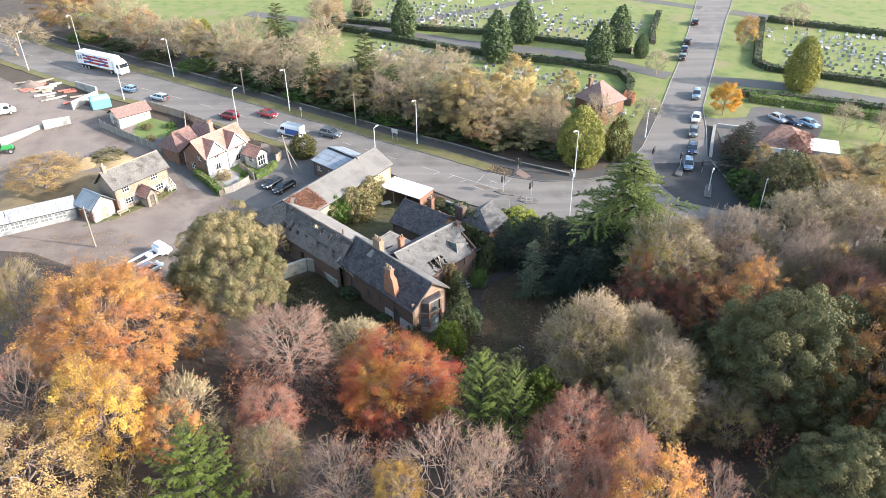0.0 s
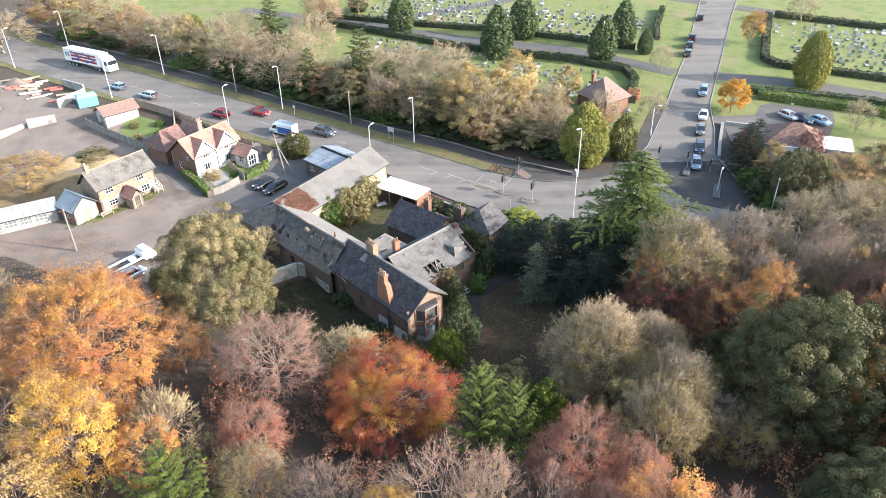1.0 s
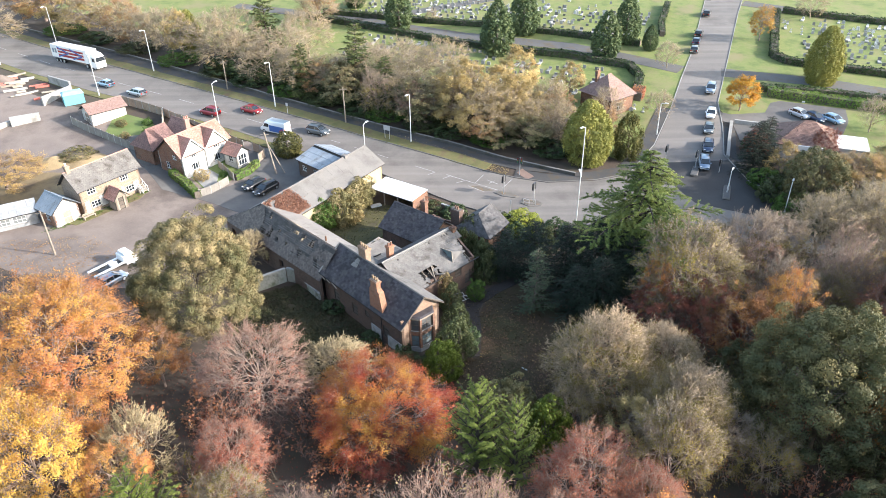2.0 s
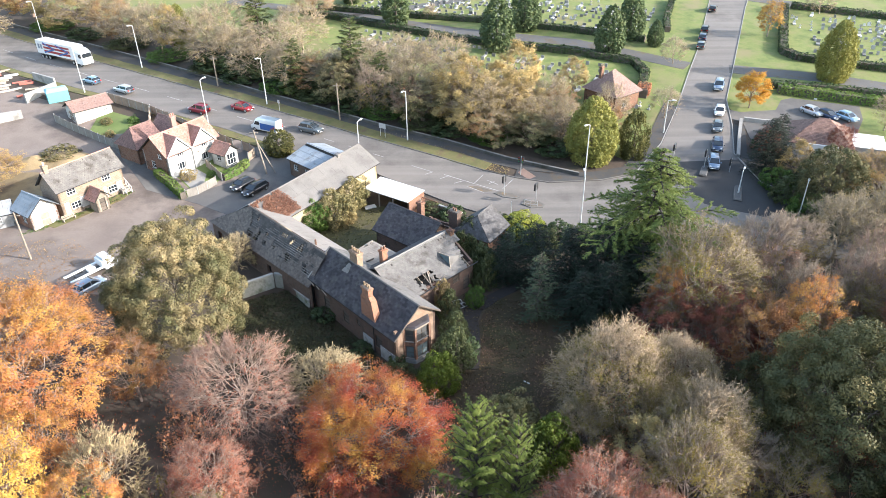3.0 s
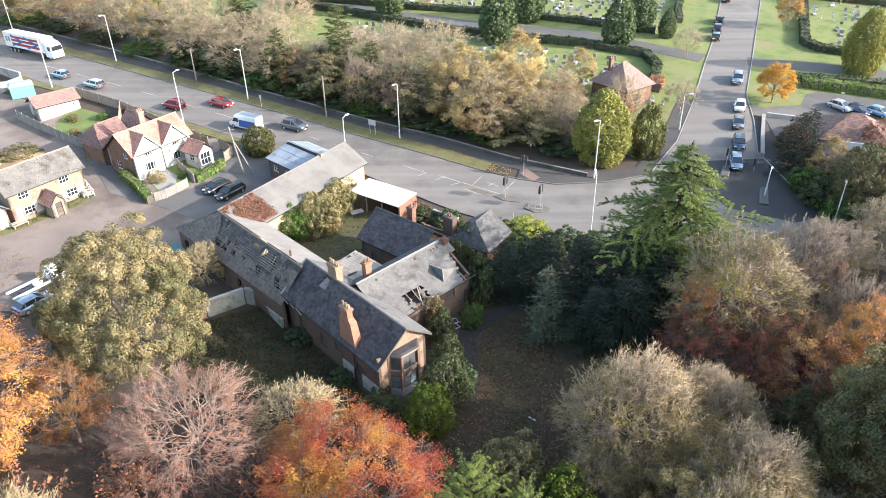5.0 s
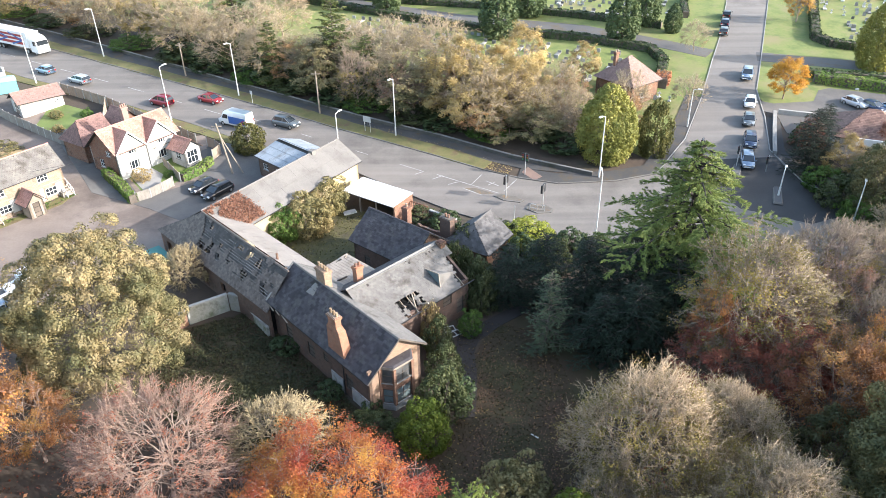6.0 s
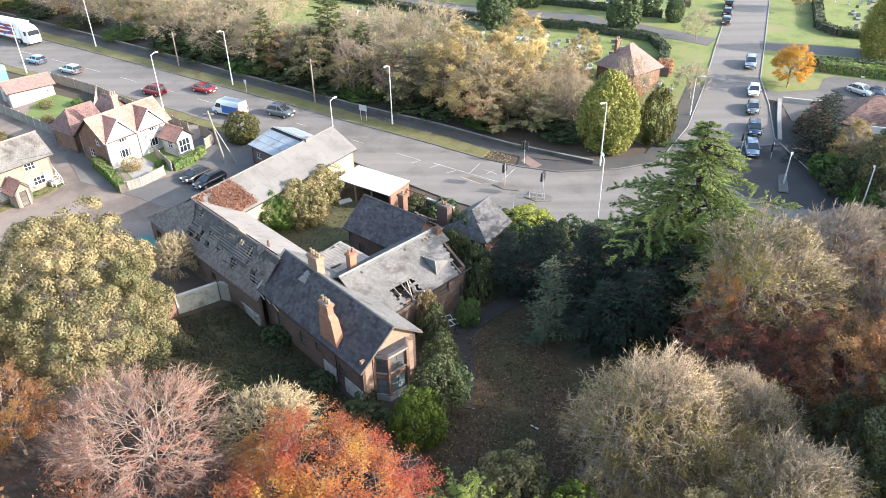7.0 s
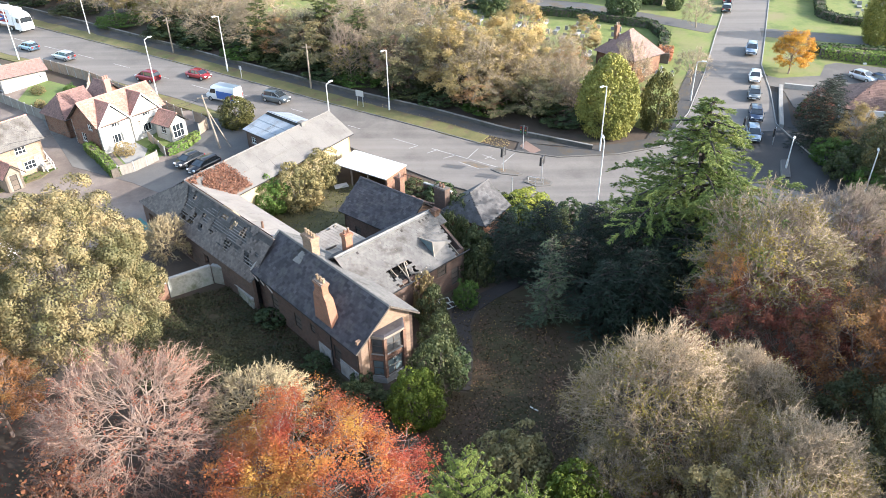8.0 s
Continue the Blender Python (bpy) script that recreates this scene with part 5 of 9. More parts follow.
for n, (x, y, L) in enumerate(((-73.2, 89.8, 12.5), (-82.0, 84.0, 9.5))):
    gh = gable_building("greenhouse", x, y + 2.2, 32, L, 2.2, 2.2, 2.0, 2.0, 3.1, M["greysheet"], M["greysheet"], "long white-roofed glazed shed beside the cottage", "greenhouse", [("L", 1.4 + 2.1 * k, 0.7, 1.8, 1.1, "window") for k in range(int(L / 2.1))], pane_mat=M["glass_pale"], seed=97 + n, size=(1.0, 1.25), over=0.1)
blue = gable_building("blue_roofed_shed", -23.0, 116.6, -42, 7.6, 4.2, 3.2, 2.5, 2.6, 3.7, M["brick_dark"], M["bluesheet"], "low brick shed with a blue-grey felt roof", "shed", [("L", 1.6, 0.9, 1.1, 0.9, "window"), ("L", 4.6, 0.9, 1.2, 0.9, "window"), ("W", 5.0, 0.9, 1.1, 0.9, "window")], seed=99, size=(1.0, 1.3), over=0.15)

# the lodge and the bungalow by the side road
lodge = gable_building("lodge", 27.6, 135.2, 38, 6.8, 3.9, 3.9, 3.4, 3.4, 6.6, M["brick"], M["clay_pink"], "cemetery lodge with a pink-red hipped tile roof", "house", [("L", 2.5, 0.9, 1.2, 1.2, "window"), ("E", 4.2, 0.9, 1.2, 1.2, "window")], seed=101, size=(0.34, 0.27), ends=(3.2, 3.2), over=0.3)
chimney(lodge, 1.8, 1.5, 5.2, 7.4, 0.7, 0.5, 0, M["brick"], 2)
bung = gable_building("bungalow", 57.2, 121.4, -22, 9.0, 4.6, 4.6, 2.8, 2.8, 5.4, M["render"], M["clay_brown"], "white bungalow under a brown-pink hipped tile roof", "house", [("L", 4.2, 0.9, 2.4, 1.2, "window"), ("L", 7.4, 0.9, 1.2, 1.2, "window")], seed=103, size=(0.36, 0.3), ends=(4.0, 4.0), over=0.35)
Geo().box(8.9, 13.8, -3.6, 2.4, -0.4, 2.7).part("flat_roofed_annexe", M["render"], bung)
Geo().box(8.8, 14.0, -3.8, 2.6, 2.72, 2.86).part("flat_roof", M["whitesheet"], bung)
Geo().box(2.6, 7.0, -5.2, -4.9, 1.9, 2.9).part("sign_fascia", M["white"], bung)


# ---- trees ----
def vnoise(p, s, seed):
    return noise.noise((p[0] * s + seed, p[1] * s - seed, p[2] * s + 2 * seed))


def quads(points, normals, size, rng, name, mat, long=1.5):
    """Leaves: a four-cornered blade with a fold at each point."""
    n = len(points)
    p, nr = np.array(points), np.array(normals)
    nr = nr / np.maximum(np.linalg.norm(nr, axis=1, keepdims=True), 1e-6)
    a = rng.normal(size=(n, 3))
    a -= nr * (a * nr).sum(1, keepdims=True)
    a /= np.maximum(np.linalg.norm(a, axis=1, keepdims=True), 1e-6)
    b = np.cross(nr, a)
    s = size * rng.uniform(0.6, 1.35, (n, 1))
    v = np.empty((n, 4, 3))
    v[:, 0], v[:, 2] = p - a * s * long / 2, p + a * s * long / 2
    v[:, 1], v[:, 3] = p + b * s / 2 + nr * s * 0.18, p - b * s / 2 + nr * s * 0.18
    me = bpy.data.meshes.new(name)
    me.vertices.add(4 * n)
    me.vertices.foreach_set("co", v.ravel())
    me.loops.add(4 * n)
    me.loops.foreach_set("vertex_index", np.arange(4 * n))
    me.polygons.add(n)
    me.polygons.foreach_set("loop_start", np.arange(0, 4 * n, 4))
    me.polygons.foreach_set("loop_total", np.full(n, 4))
    me.materials.append(mat)
    me.update()
    me.validate()
    return me


def spikes(starts, ends, width, rng, name, mat):
    """Twigs: thin three-sided cones."""
    n = len(starts)
    a, e = np.array(starts), np.array(ends)
    d = e - a
    d /= np.maximum(np.linalg.norm(d, axis=1, keepdims=True), 1e-6)
    s = np.cross(d, rng.normal(size=(n, 3)))
    s /= np.maximum(np.linalg.norm(s, axis=1, keepdims=True), 1e-6)
    u = np.cross(d, s)
    w = (width * rng.uniform(0.6, 1.3, n))[:, None]
    v = np.empty((n, 4, 3))
    v[:, 0], v[:, 1], v[:, 2], v[:, 3] = a + s * w, a - s * w / 2 + u * w * 0.87, a - s * w / 2 - u * w * 0.87, e
    f = (np.arange(n)[:, None, None] * 4 + np.array([[0, 1, 3], [1, 2, 3], [2, 0, 3]])[None]).ravel()
    me = bpy.data.meshes.new(name)
    me.vertices.add(4 * n)
    me.vertices.foreach_set("co", v.ravel())
    me.loops.add(len(f))
    me.loops.foreach_set("vertex_index", f)
    me.polygons.add(3 * n)
    me.polygons.foreach_set("loop_start", np.arange(0, 9 * n, 3))
    me.polygons.foreach_set("loop_total", np.full(3 * n, 3))
    me.materials.append(mat)
    me.update()
    me.validate()
    return me


def unit(v):
    return v / np.maximum(np.linalg.norm(v, axis=-1, keepdims=True), 1e-6)


def blades(points, axes, normals, length, width, rng, name, mat):
    """Pointed sprays that lie along their axes."""
    n = len(points)
    p, a = np.array(points), unit(np.array(axes))
    b = unit(np.cross(np.array(normals), a))
    up = np.cross(a, b)
    ln = length * rng.uniform(0.6, 1.3, (n, 1))
    v = np.empty((n, 4, 3))
    v[:, 0], v[:, 2] = p, p + a * ln - up * ln * 0.12
    v[:, 1], v[:, 3] = p + a * ln * 0.4 + b * width / 2 + up * 0.03, p + a * ln * 0.4 - b * width / 2 + up * 0.03
    me = bpy.data.meshes.new(name)
    me.from_pydata(v.reshape(-1, 3).tolist(), [], np.arange(4 * n).reshape(-1, 4).tolist())
    me.materials.append(mat)
    me.update()
    return me


def dome(height, radius, low, jag, seed):
    """The outer skin of a crown: from a direction to a place, with bulges and hollows."""
    zc = height * (low + 0.4 * (1 - low))

    def skin(d):
        k = 1 + jag * (vnoise(d, 1.7, seed) + 0.5 * vnoise(d, 4.0, seed + 9))
        rz = (height - zc) if d[2] > 0 else (zc - low * height)
        return np.array([d[0] * radius * k, d[1] * radius * k, zc + d[2] * rz * k])

    return np.array([0, 0, zc]), skin


def skeleton(rng, height, radius, low=0.15, jag=0.3, n1=11, n2=5, n3=5, r0=0.16, fork=0.16, reach=0.95):
    """A tapered trunk, limbs that fork twice and end all over the crown's skin."""
    g, ends = Geo(), []
    mid, skin = dome(height, radius, low, jag, rng.uniform(0, 50))
    stem = [Vector((rng.normal() * 0.1 * i, rng.normal() * 0.1 * i, -0.4 + height * 0.6 * i / 5)) for i in range(6)]
    for i in range(5):
        g.tube(stem[i], stem[i + 1], 1.5 * r0 * (1 - i * 0.17), 1.5 * r0 * (1 - (i + 1) * 0.17), 7)
    for i in range(n1):
        z = 1 - 1.2 * (i + 0.5) / n1
        ang = i * 2.4 + rng.uniform(-0.3, 0.3)
        d1 = np.array([math.cos(ang) * math.sqrt(1 - z * z), math.sin(ang) * math.sqrt(1 - z * z), z])
        t = fork + (0.5 - fork) * (z + 0.2) / 1.2
        a = np.array([stem[2][0], stem[2][1], t * height])
        p1 = mid + (skin(d1) - mid) * rng.uniform(0.42, 0.58)
        bend = a + (p1 - a) * 0.5 + np.array([rng.normal(), rng.normal(), rng.normal() - 0.5]) * radius * 0.05
        g.tube(a, bend, r0 * 0.5, r0 * 0.38, 6).tube(bend, p1, r0 * 0.38, r0 * 0.26, 5)
        for j in range(n2):
            d2 = unit(d1 + rng.normal(size=3) * 0.36)
            s = rng.uniform(0.35, 1.0)
            q = bend + (p1 - bend) * s
            p2 = mid + (skin(d2) - mid) * rng.uniform(0.68, 0.8) * (reach / 0.95)
            h = q + (p2 - q) * 0.5 + rng.normal(size=3) * radius * 0.035
            g.tube(q, h, r0 * 0.24, r0 * 0.18, 4).tube(h, p2, r0 * 0.18, r0 * 0.12, 4)
            for k in range(n3):
                d3 = unit(d2 + rng.normal(size=3) * 0.22)
                o = q + (p2 - q) * rng.uniform(0.45, 1.0)
                p3 = mid + (skin(d3) - mid) * rng.uniform(0.82, 1.0) * reach
                g.tube(o, p3, r0 * 0.12, 0.008, 3)
                ends.append((o, p3, d3))
    return g, ends


def twig_lines(rng, ends, radius, count, length=0.15, droop=0.2, tangle=0.38):
    """Starts and ends of the fine twigs that stand out from the branches' ends."""
    o, e, d = (np.array([x[i] for x in ends]) for i in range(3))
    k = rng.integers(len(ends), size=count // 5)
    t = rng.uniform(0.25, 1.0, (len(k), 1))
    p = o[k] + (e[k] - o[k]) * t
    w = unit(unit(e[k] - o[k]) * 0.5 + d[k] * 0.55 + rng.normal(size=(len(k), 3)) * tangle + np.array([0, 0, droop]))
    ln = radius * length * rng.uniform(0.5, 1.35, (len(k), 1))
    st, en = [p], [p + w * ln]
    for _ in range(4):
        q = p + w * ln * rng.uniform(0.2, 0.95, (len(k), 1))
        x = unit(w + rng.normal(size=w.shape) * 0.55)
        st.append(q)
        en.append(q + x * ln * rng.uniform(0.3, 0.65, (len(k), 1)))
    return np.concatenate(st), np.concatenate(en)


def lump_leaves(rng, mid, skin, n1, n2, size1, size2, per, lowest=-0.55):
    """Leaves on small rounded clumps that sit on larger ones: places and facings."""
    cs, ax = [], []
    for i in range(n1):
        z = 1 - (1 - lowest) * (i + 0.5) / n1
        ang = i * 2.39996
        d = unit(np.array([math.cos(ang) * math.sqrt(1 - z * z), math.sin(ang) * math.sqrt(1 - z * z), z]) + rng.normal(size=3) * 0.07)
        c = mid + (skin(d) - mid) * rng.uniform(0.7, 0.86)
        s = size1 * rng.uniform(0.65, 1.25)
        for _ in range(n2):
            e = unit(d * 0.75 + rng.normal(size=3) * 0.6 + np.array([0, 0, 0.12]))
            cs.append(c + e * s)
            ax.append(e)
    cs, ax = np.repeat(np.array(cs), per, 0), np.repeat(np.array(ax), per, 0)
    f = unit(ax * 0.7 + unit(rng.normal(size=cs.shape)))
    p = cs + f * size2 * rng.uniform(0.7, 1.08, (len(cs), 1))
    return p, f + rng.normal(size=f.shape) * 0.26


def dense(name, seed, height, radius, n1, n2, per, leaf, mat, low=0.05, jag=0.25, bark="bark", size1=0.17, size2=0.085):
    """Meshes of a tree in full leaf: limbs and a crown of rounded clumps."""
    rng = np.random.default_rng(seed)
    g, ends = skeleton(rng, height, radius, low, jag, 9, 4, 3, reach=0.75)
    mid, skin = dome(height, radius, low, jag, seed * 1.7)
    p, n = lump_leaves(rng, mid, skin, n1, n2, radius * size1, radius * size2, per)
    q, m = lump_leaves(rng, mid, lambda d: mid + (skin(d) - mid) * 0.84, n1 // 2, n2, radius * size1, radius * size2 * 1.5, per // 2)
    p, n = np.concatenate([p, q]), np.concatenate([n, m])
    return [("trunk", g.data(name + "_trunk", M[bark], True)), ("crown", quads(p, n, leaf, rng, name + "_crown", mat))]


def airy(name, seed, height, radius, twig, leaves, leaf, mat, twig_mat="twig_pink", bark="bark_brown", low=0.12, jag=0.32, width=0.017, n1=11, n2=5, n3=5, length=0.15, only_low=1.0, scatter=0.22, r0=0.16, clump=10, droop=0.2, tangle=0.38):
    """Meshes of a tree in thin leaf or none: limbs to the crown's skin, a haze of twigs, leaves along them."""
    rng = np.random.default_rng(seed)
    g, ends = skeleton(rng, height, radius, low, jag, n1, n2, n3, r0)
    st, en = twig_lines(rng, ends, radius, twig, length, droop, tangle)
    out = [("trunk", g.data(name + "_trunk", M[bark], True)), ("twig_crown", spikes(st, en, width, rng, name + "_twigs", M[twig_mat]))]
    if leaves:
        ok = np.flatnonzero(en[:, 2] < height * only_low) if only_low < 1 else np.arange(len(st))
        n = max(1, leaves // clump)
        k = ok[rng.integers(len(ok), size=n)]
        c = st[k] + (en[k] - st[k]) * rng.uniform(0.1, 1.05, (n, 1))
        o = unit(c - np.array([0, 0, height * 0.35])) * 0.8 + rng.normal(size=c.shape) * 0.4 + np.array([0, 0, 0.45])
        c, o = np.repeat(c, clump, 0), np.repeat(o, clump, 0)
        p = c + rng.normal(size=c.shape) * scatter * np.array([1.0, 1.0, 0.6])
        out.append(("crown", quads(p, o + rng.normal(size=p.shape) * 0.3, leaf, rng, name + "_crown", mat)))
    return out


def plume(name, seed, height, radius, mat, boughs=70, shoots=14, per=22, leaf=0.26, wide=0.3, base=0.1, power=0.8, rise=0.2, droop=0.25, uneven=0.3, reach=0.42, bark="bark", tip=1.0, shoulder=0.0):
    """Meshes of a conifer with loose boughs: each bough bears flat side shoots feathered with needles."""
    rng = np.random.default_rng(seed)
    g = Geo()
    g.tube((0, 0, -0.4), (0, 0, height * 0.6), radius * 0.055, radius * 0.026, 7).tube((0, 0, height * 0.6), (0, 0, height * 0.98), radius * 0.026, 0.02, 6)
    up = np.array([0, 0, 1.0])
    pts, axs, nrm = [], [], []
    for i in range(boughs):
        t = base + (0.985 - base) * (i + rng.uniform(0, 1)) / boughs
        ang = i * 2.39996 + rng.normal() * 0.35
        ln = radius * min(1.0, max(0.04, (1 - t) / (1 - shoulder))) ** power * rng.uniform(1 - 1.5 * uneven, 1 + 0.5 * uneven)
        d = np.array([math.cos(ang), math.sin(ang), 0])
        side = np.array([-d[1], d[0], 0])
        rs, dr = rise * rng.uniform(0.6, 1.5) + 0.5 * t * tip, droop * rng.uniform(0.6, 1.4)
        z0 = height * t
        path = lambda q: d[None] * (q * ln)[:, None] + up[None] * (z0 + ln * (rs * q - dr * q * q))[:, None]
        c = path(np.array([0.0, 0.35, 0.7, 1.0]))
        for u in range(3):
            g.tube(c[u], c[u + 1], radius * 0.018 * (1 - u * 0.3), radius * 0.018 * (0.7 - u * 0.3) + 0.006, 4)
        k = max(5, int(shoots * (0.4 + 0.6 * ln / radius)))
        q = np.linspace(0.14, 1.0, k) + rng.normal(size=k) * 0.02
        sg = np.where(np.arange(k) % 2 == 0, 1.0, -1.0)
        sl = reach * ln * (1.08 - np.clip(q, 0, 1)) ** 0.55 * rng.uniform(0.6, 1.2, k) + 0.12
        a = rng.uniform(0.55, 1.15, k) * np.where(q > 0.96, 0.1, 1)
        w = d[None] * np.cos(a)[:, None] + side[None] * (sg * np.sin(a))[:, None] - up[None] * rng.uniform(-0.06, 0.3, k)[:, None]
        m = np.maximum(4, (per * sl / (reach * radius) * 2).astype(int))
        j = np.repeat(np.arange(k), m)
        u = rng.uniform(0.02, 1.0, len(j))
        f = np.where(rng.uniform(size=len(j)) < 0.5, 1.0, -1.0)[:, None]
        p = path(np.clip(q, 0, 1))[j] + w[j] * (u * sl[j])[:, None] + rng.normal(size=(len(j), 3)) * 0.04
        pts.append(p)
        axs.append(w[j] * 0.75 + np.cross(up[None], w[j]) * f * rng.uniform(0.1, 0.8, (len(j), 1)) + up * 0.1 + rng.normal(size=p.shape) * 0.12)
        nrm.append(up + d[None] * 0.3 + rng.normal(size=p.shape) * 0.28)
    return [("trunk", g.data(name + "_trunk", M[bark], True)), ("crown", blades(np.concatenate(pts), np.concatenate(axs), np.concatenate(nrm), leaf, leaf * wide, rng, name + "_crown", mat))]


def cypress(name, seed, height, radius, mat, n1=150, per=14, leaf=0.3, belly=0.32, lump=0.2, n2=3):
    """Meshes of a dense upright evergreen: a drop shape coated with upswept clumps."""
    rng = np.random.default_rng(seed)
    g = Geo()
    g.tube((0, 0, -0.4), (0, 0, height * 0.55), radius * 0.09, radius * 0.05, 7)
    n = n1 * n2
    t = 1 - rng.uniform(0.0, 1.0, n) ** 0.75
    a = rng.uniform(0, 6.2832, n)
    prof = np.where(t < belly, 0.66 + 0.34 * np.sin(t / belly * 1.57), np.clip(np.cos((t - belly) / (1 - belly) * 1.5), 0.03, 1) ** 0.8)
    r = radius * prof * rng.uniform(0.68, 0.92, n)
    ax = np.stack([np.cos(a), np.sin(a), np.full(n, 0.55)], 1)
    c = np.stack([np.cos(a) * r, np.sin(a) * r, t * height * 0.95], 1)
    s = radius * lump * rng.uniform(0.6, 1.3, (n, 1)) * (0.45 + 0.55 * prof[:, None])
    c, ax, s = np.repeat(c, per, 0), np.repeat(ax, per, 0), np.repeat(s, per, 0)
    f = unit(unit(ax) * 0.6 + unit(rng.normal(size=c.shape)))
    p = c + f * s * np.array([0.85, 0.85, 1.3]) * rng.uniform(0.75, 1.06, (len(c), 1))
    p[:, 2] = np.maximum(p[:, 2], 0.05)
    return [("trunk", g.data(name + "_trunk", M["bark"], True)), ("crown", quads(p, f + rng.normal(size=f.shape) * 0.4, leaf, rng, name + "_crown", mat, 1.8))]


def bush(name, seed, mat, n1=36, leaf=0.15, bark="bark", per=14):
    """Meshes of a rounded many-stemmed bush, two metres in radius and three and a half high."""
    rng = np.random.default_rng(seed)
    g = Geo()
    for i in range(8):
        d = Vector((rng.normal() * 0.45, rng.normal() * 0.45, 1)).normalized()
        g.tube((0, 0, -0.2), d * 2.6, 0.06, 0.015, 5)
    mid, skin = dome(3.3, 1.8, 0.0, 0.35, seed * 1.7)
    p, n = lump_leaves(rng, mid, skin, n1, 5, 0.42, 0.3, per, -0.8)
    return [("stem_crown", g.data(name + "_stems", M[bark], True)), ("crown", quads(p, n, leaf, rng, name + "_crown", mat))]


def brush(name, seed, count, mat, leaves, leaf_mat):
    """Meshes of low woodland brush: thin stems, twigs and a few dry leaves."""
    rng = np.random.default_rng(seed)
    g, ends = Geo(), []
    for i in range(9):
        d = Vector((rng.normal() * 0.6, rng.normal() * 0.6, 1)).normalized()
        p = Vector((rng.normal() * 0.5, rng.normal() * 0.5, -0.2))
        e = p + d * rng.uniform(1.6, 3.2)
        g.tube(p, e, 0.035, 0.01, 4)
        ends.append((np.array(p.lerp(e, 0.35)), np.array(e), np.array(d)))
    st, en = twig_lines(rng, ends, 3.4, count, 0.25)
    k = rng.integers(len(st), size=leaves)
    p = en[k] + rng.normal(size=(leaves, 3)) * 0.2
    p[:, 2] = np.abs(p[:, 2])
    return [("stem_crown", g.data(name + "_stems", M["bark"], True)), ("twig_crown", spikes(st, en, 0.02, rng, name + "_twigs", mat)), ("crown", quads(p, rng.normal(size=(leaves, 3)) + np.array([0, 0, 0.5]), 0.16, rng, name + "_crown", leaf_mat))]


KINDS = {}
SIZE = {}


def kind_of(key, meshes, height, radius):
    KINDS[key], SIZE[key] = meshes, (height, radius)


kind_of("ivy_oak", dense("ivy_oak", 1, 16.5, 7.0, 150, 4, 150, 0.115, F["ivy_oak"], 0.0, 0.2, size1=0.13, size2=0.095), 17, 7)
kind_of("oak", dense("oak", 2, 16.5, 7.5, 150, 4, 140, 0.115, F["oak"], 0.03, 0.26, size1=0.13, size2=0.09), 17, 7.5)
kind_of("oak_b", dense("oak_b", 17, 12, 5.5, 90, 4, 50, 0.15, F["oak"], 0.03, 0.25, size1=0.19, size2=0.1), 12, 5.5)
kind_of("oak_far", dense("oak_far", 19, 12, 5.5, 54, 4, 34, 0.24, F["oak"], 0.03, 0.25, size1=0.19, size2=0.12), 12, 5.5)
kind_of("orange", airy("orange_beech", 3, 15, 7.8, 11000, 78000, 0.09, F["orange"], "twig_pink", "bark_birch", width=0.016, n1=20, n2=6, n3=6, jag=0.3, low=0.06, r0=0.13, scatter=0.25, clump=26), 15, 8)
kind_of("orange_s", airy("orange_young", 43, 11, 4.9, 3500, 18000, 0.095, F["orange"], n1=12, n2=5, jag=0.3, scatter=0.22, clump=22), 11, 5)
kind_of("brown", airy("brown_beech", 47, 11, 4.9, 3500, 19000, 0.1, F["brown_leaf"], n1=12, n2=5, jag=0.3, scatter=0.24, clump=22), 11, 5)
kind_of("yellow", airy("yellow_beech", 4, 13, 5.8, 4000, 24000, 0.11, F["yellow"], n1=15, n2=6, jag=0.3, scatter=0.26, clump=24), 13, 6)
kind_of("vivid", airy("vivid_maple", 44, 11, 4.9, 2000, 19000, 0.15, F["vivid"], n1=12, n2=5, jag=0.18, low=0.1, scatter=0.3, clump=20), 11, 5)
kind_of("red", airy("red_maple", 5, 10.8, 5.8, 6000, 80000, 0.075, F["red"], "twig_pink", "bark_brown", low=0.0, jag=0.4, n1=20, n2=6, n3=6, scatter=0.22, width=0.014, clump=30, r0=0.12), 11, 6)
kind_of("rust", airy("rust_tree", 6, 11, 5.4, 15000, 22000, 0.075, F["crimson"], "twig_pink", "bark_birch", n1=16, n2=6, jag=0.28, low=0.03, width=0.014, clump=10, length=0.13, tangle=0.5), 11, 5.5)
kind_of("rust_s", airy("rust_young", 46, 11, 5.4, 3000, 18000, 0.1, F["rust_dark"], "twig_dark", n1=12, n2=5, jag=0.3, low=0.03, clump=22), 11, 5.5)
kind_of("tan_fine", airy("tan_beech", 48, 11, 5.4, 5000, 20000, 0.1, F["tan_leaf"], n1=14, jag=0.3, low=0.05, clump=20), 11, 5.5)
kind_of("olive", airy("olive_tree", 9, 13, 5.4, 9000, 9000, 0.1, F["olive"], "twig_brown", "bark_brown", n1=14, n2=6, jag=0.3, width=0.021, clump=9, scatter=0.26), 13, 5.5)
kind_of("gold", airy("gold_tree", 7, 11, 5.0, 1800, 12500, 0.15, F["gold"], "twig_tan", low=0.04, n1=11, n2=4, n3=3, width=0.03, jag=0.32, scatter=0.3, clump=26), 11, 5)
kind_of("tan", airy("tan_tree", 8, 11, 5.0, 4600, 2600, 0.11, F["tan"], "twig_tan", "bark_pale", low=0.1, n1=13, n2=5, n3=4, width=0.024, jag=0.3, scatter=0.25, length=0.17, r0=0.13), 11, 5)
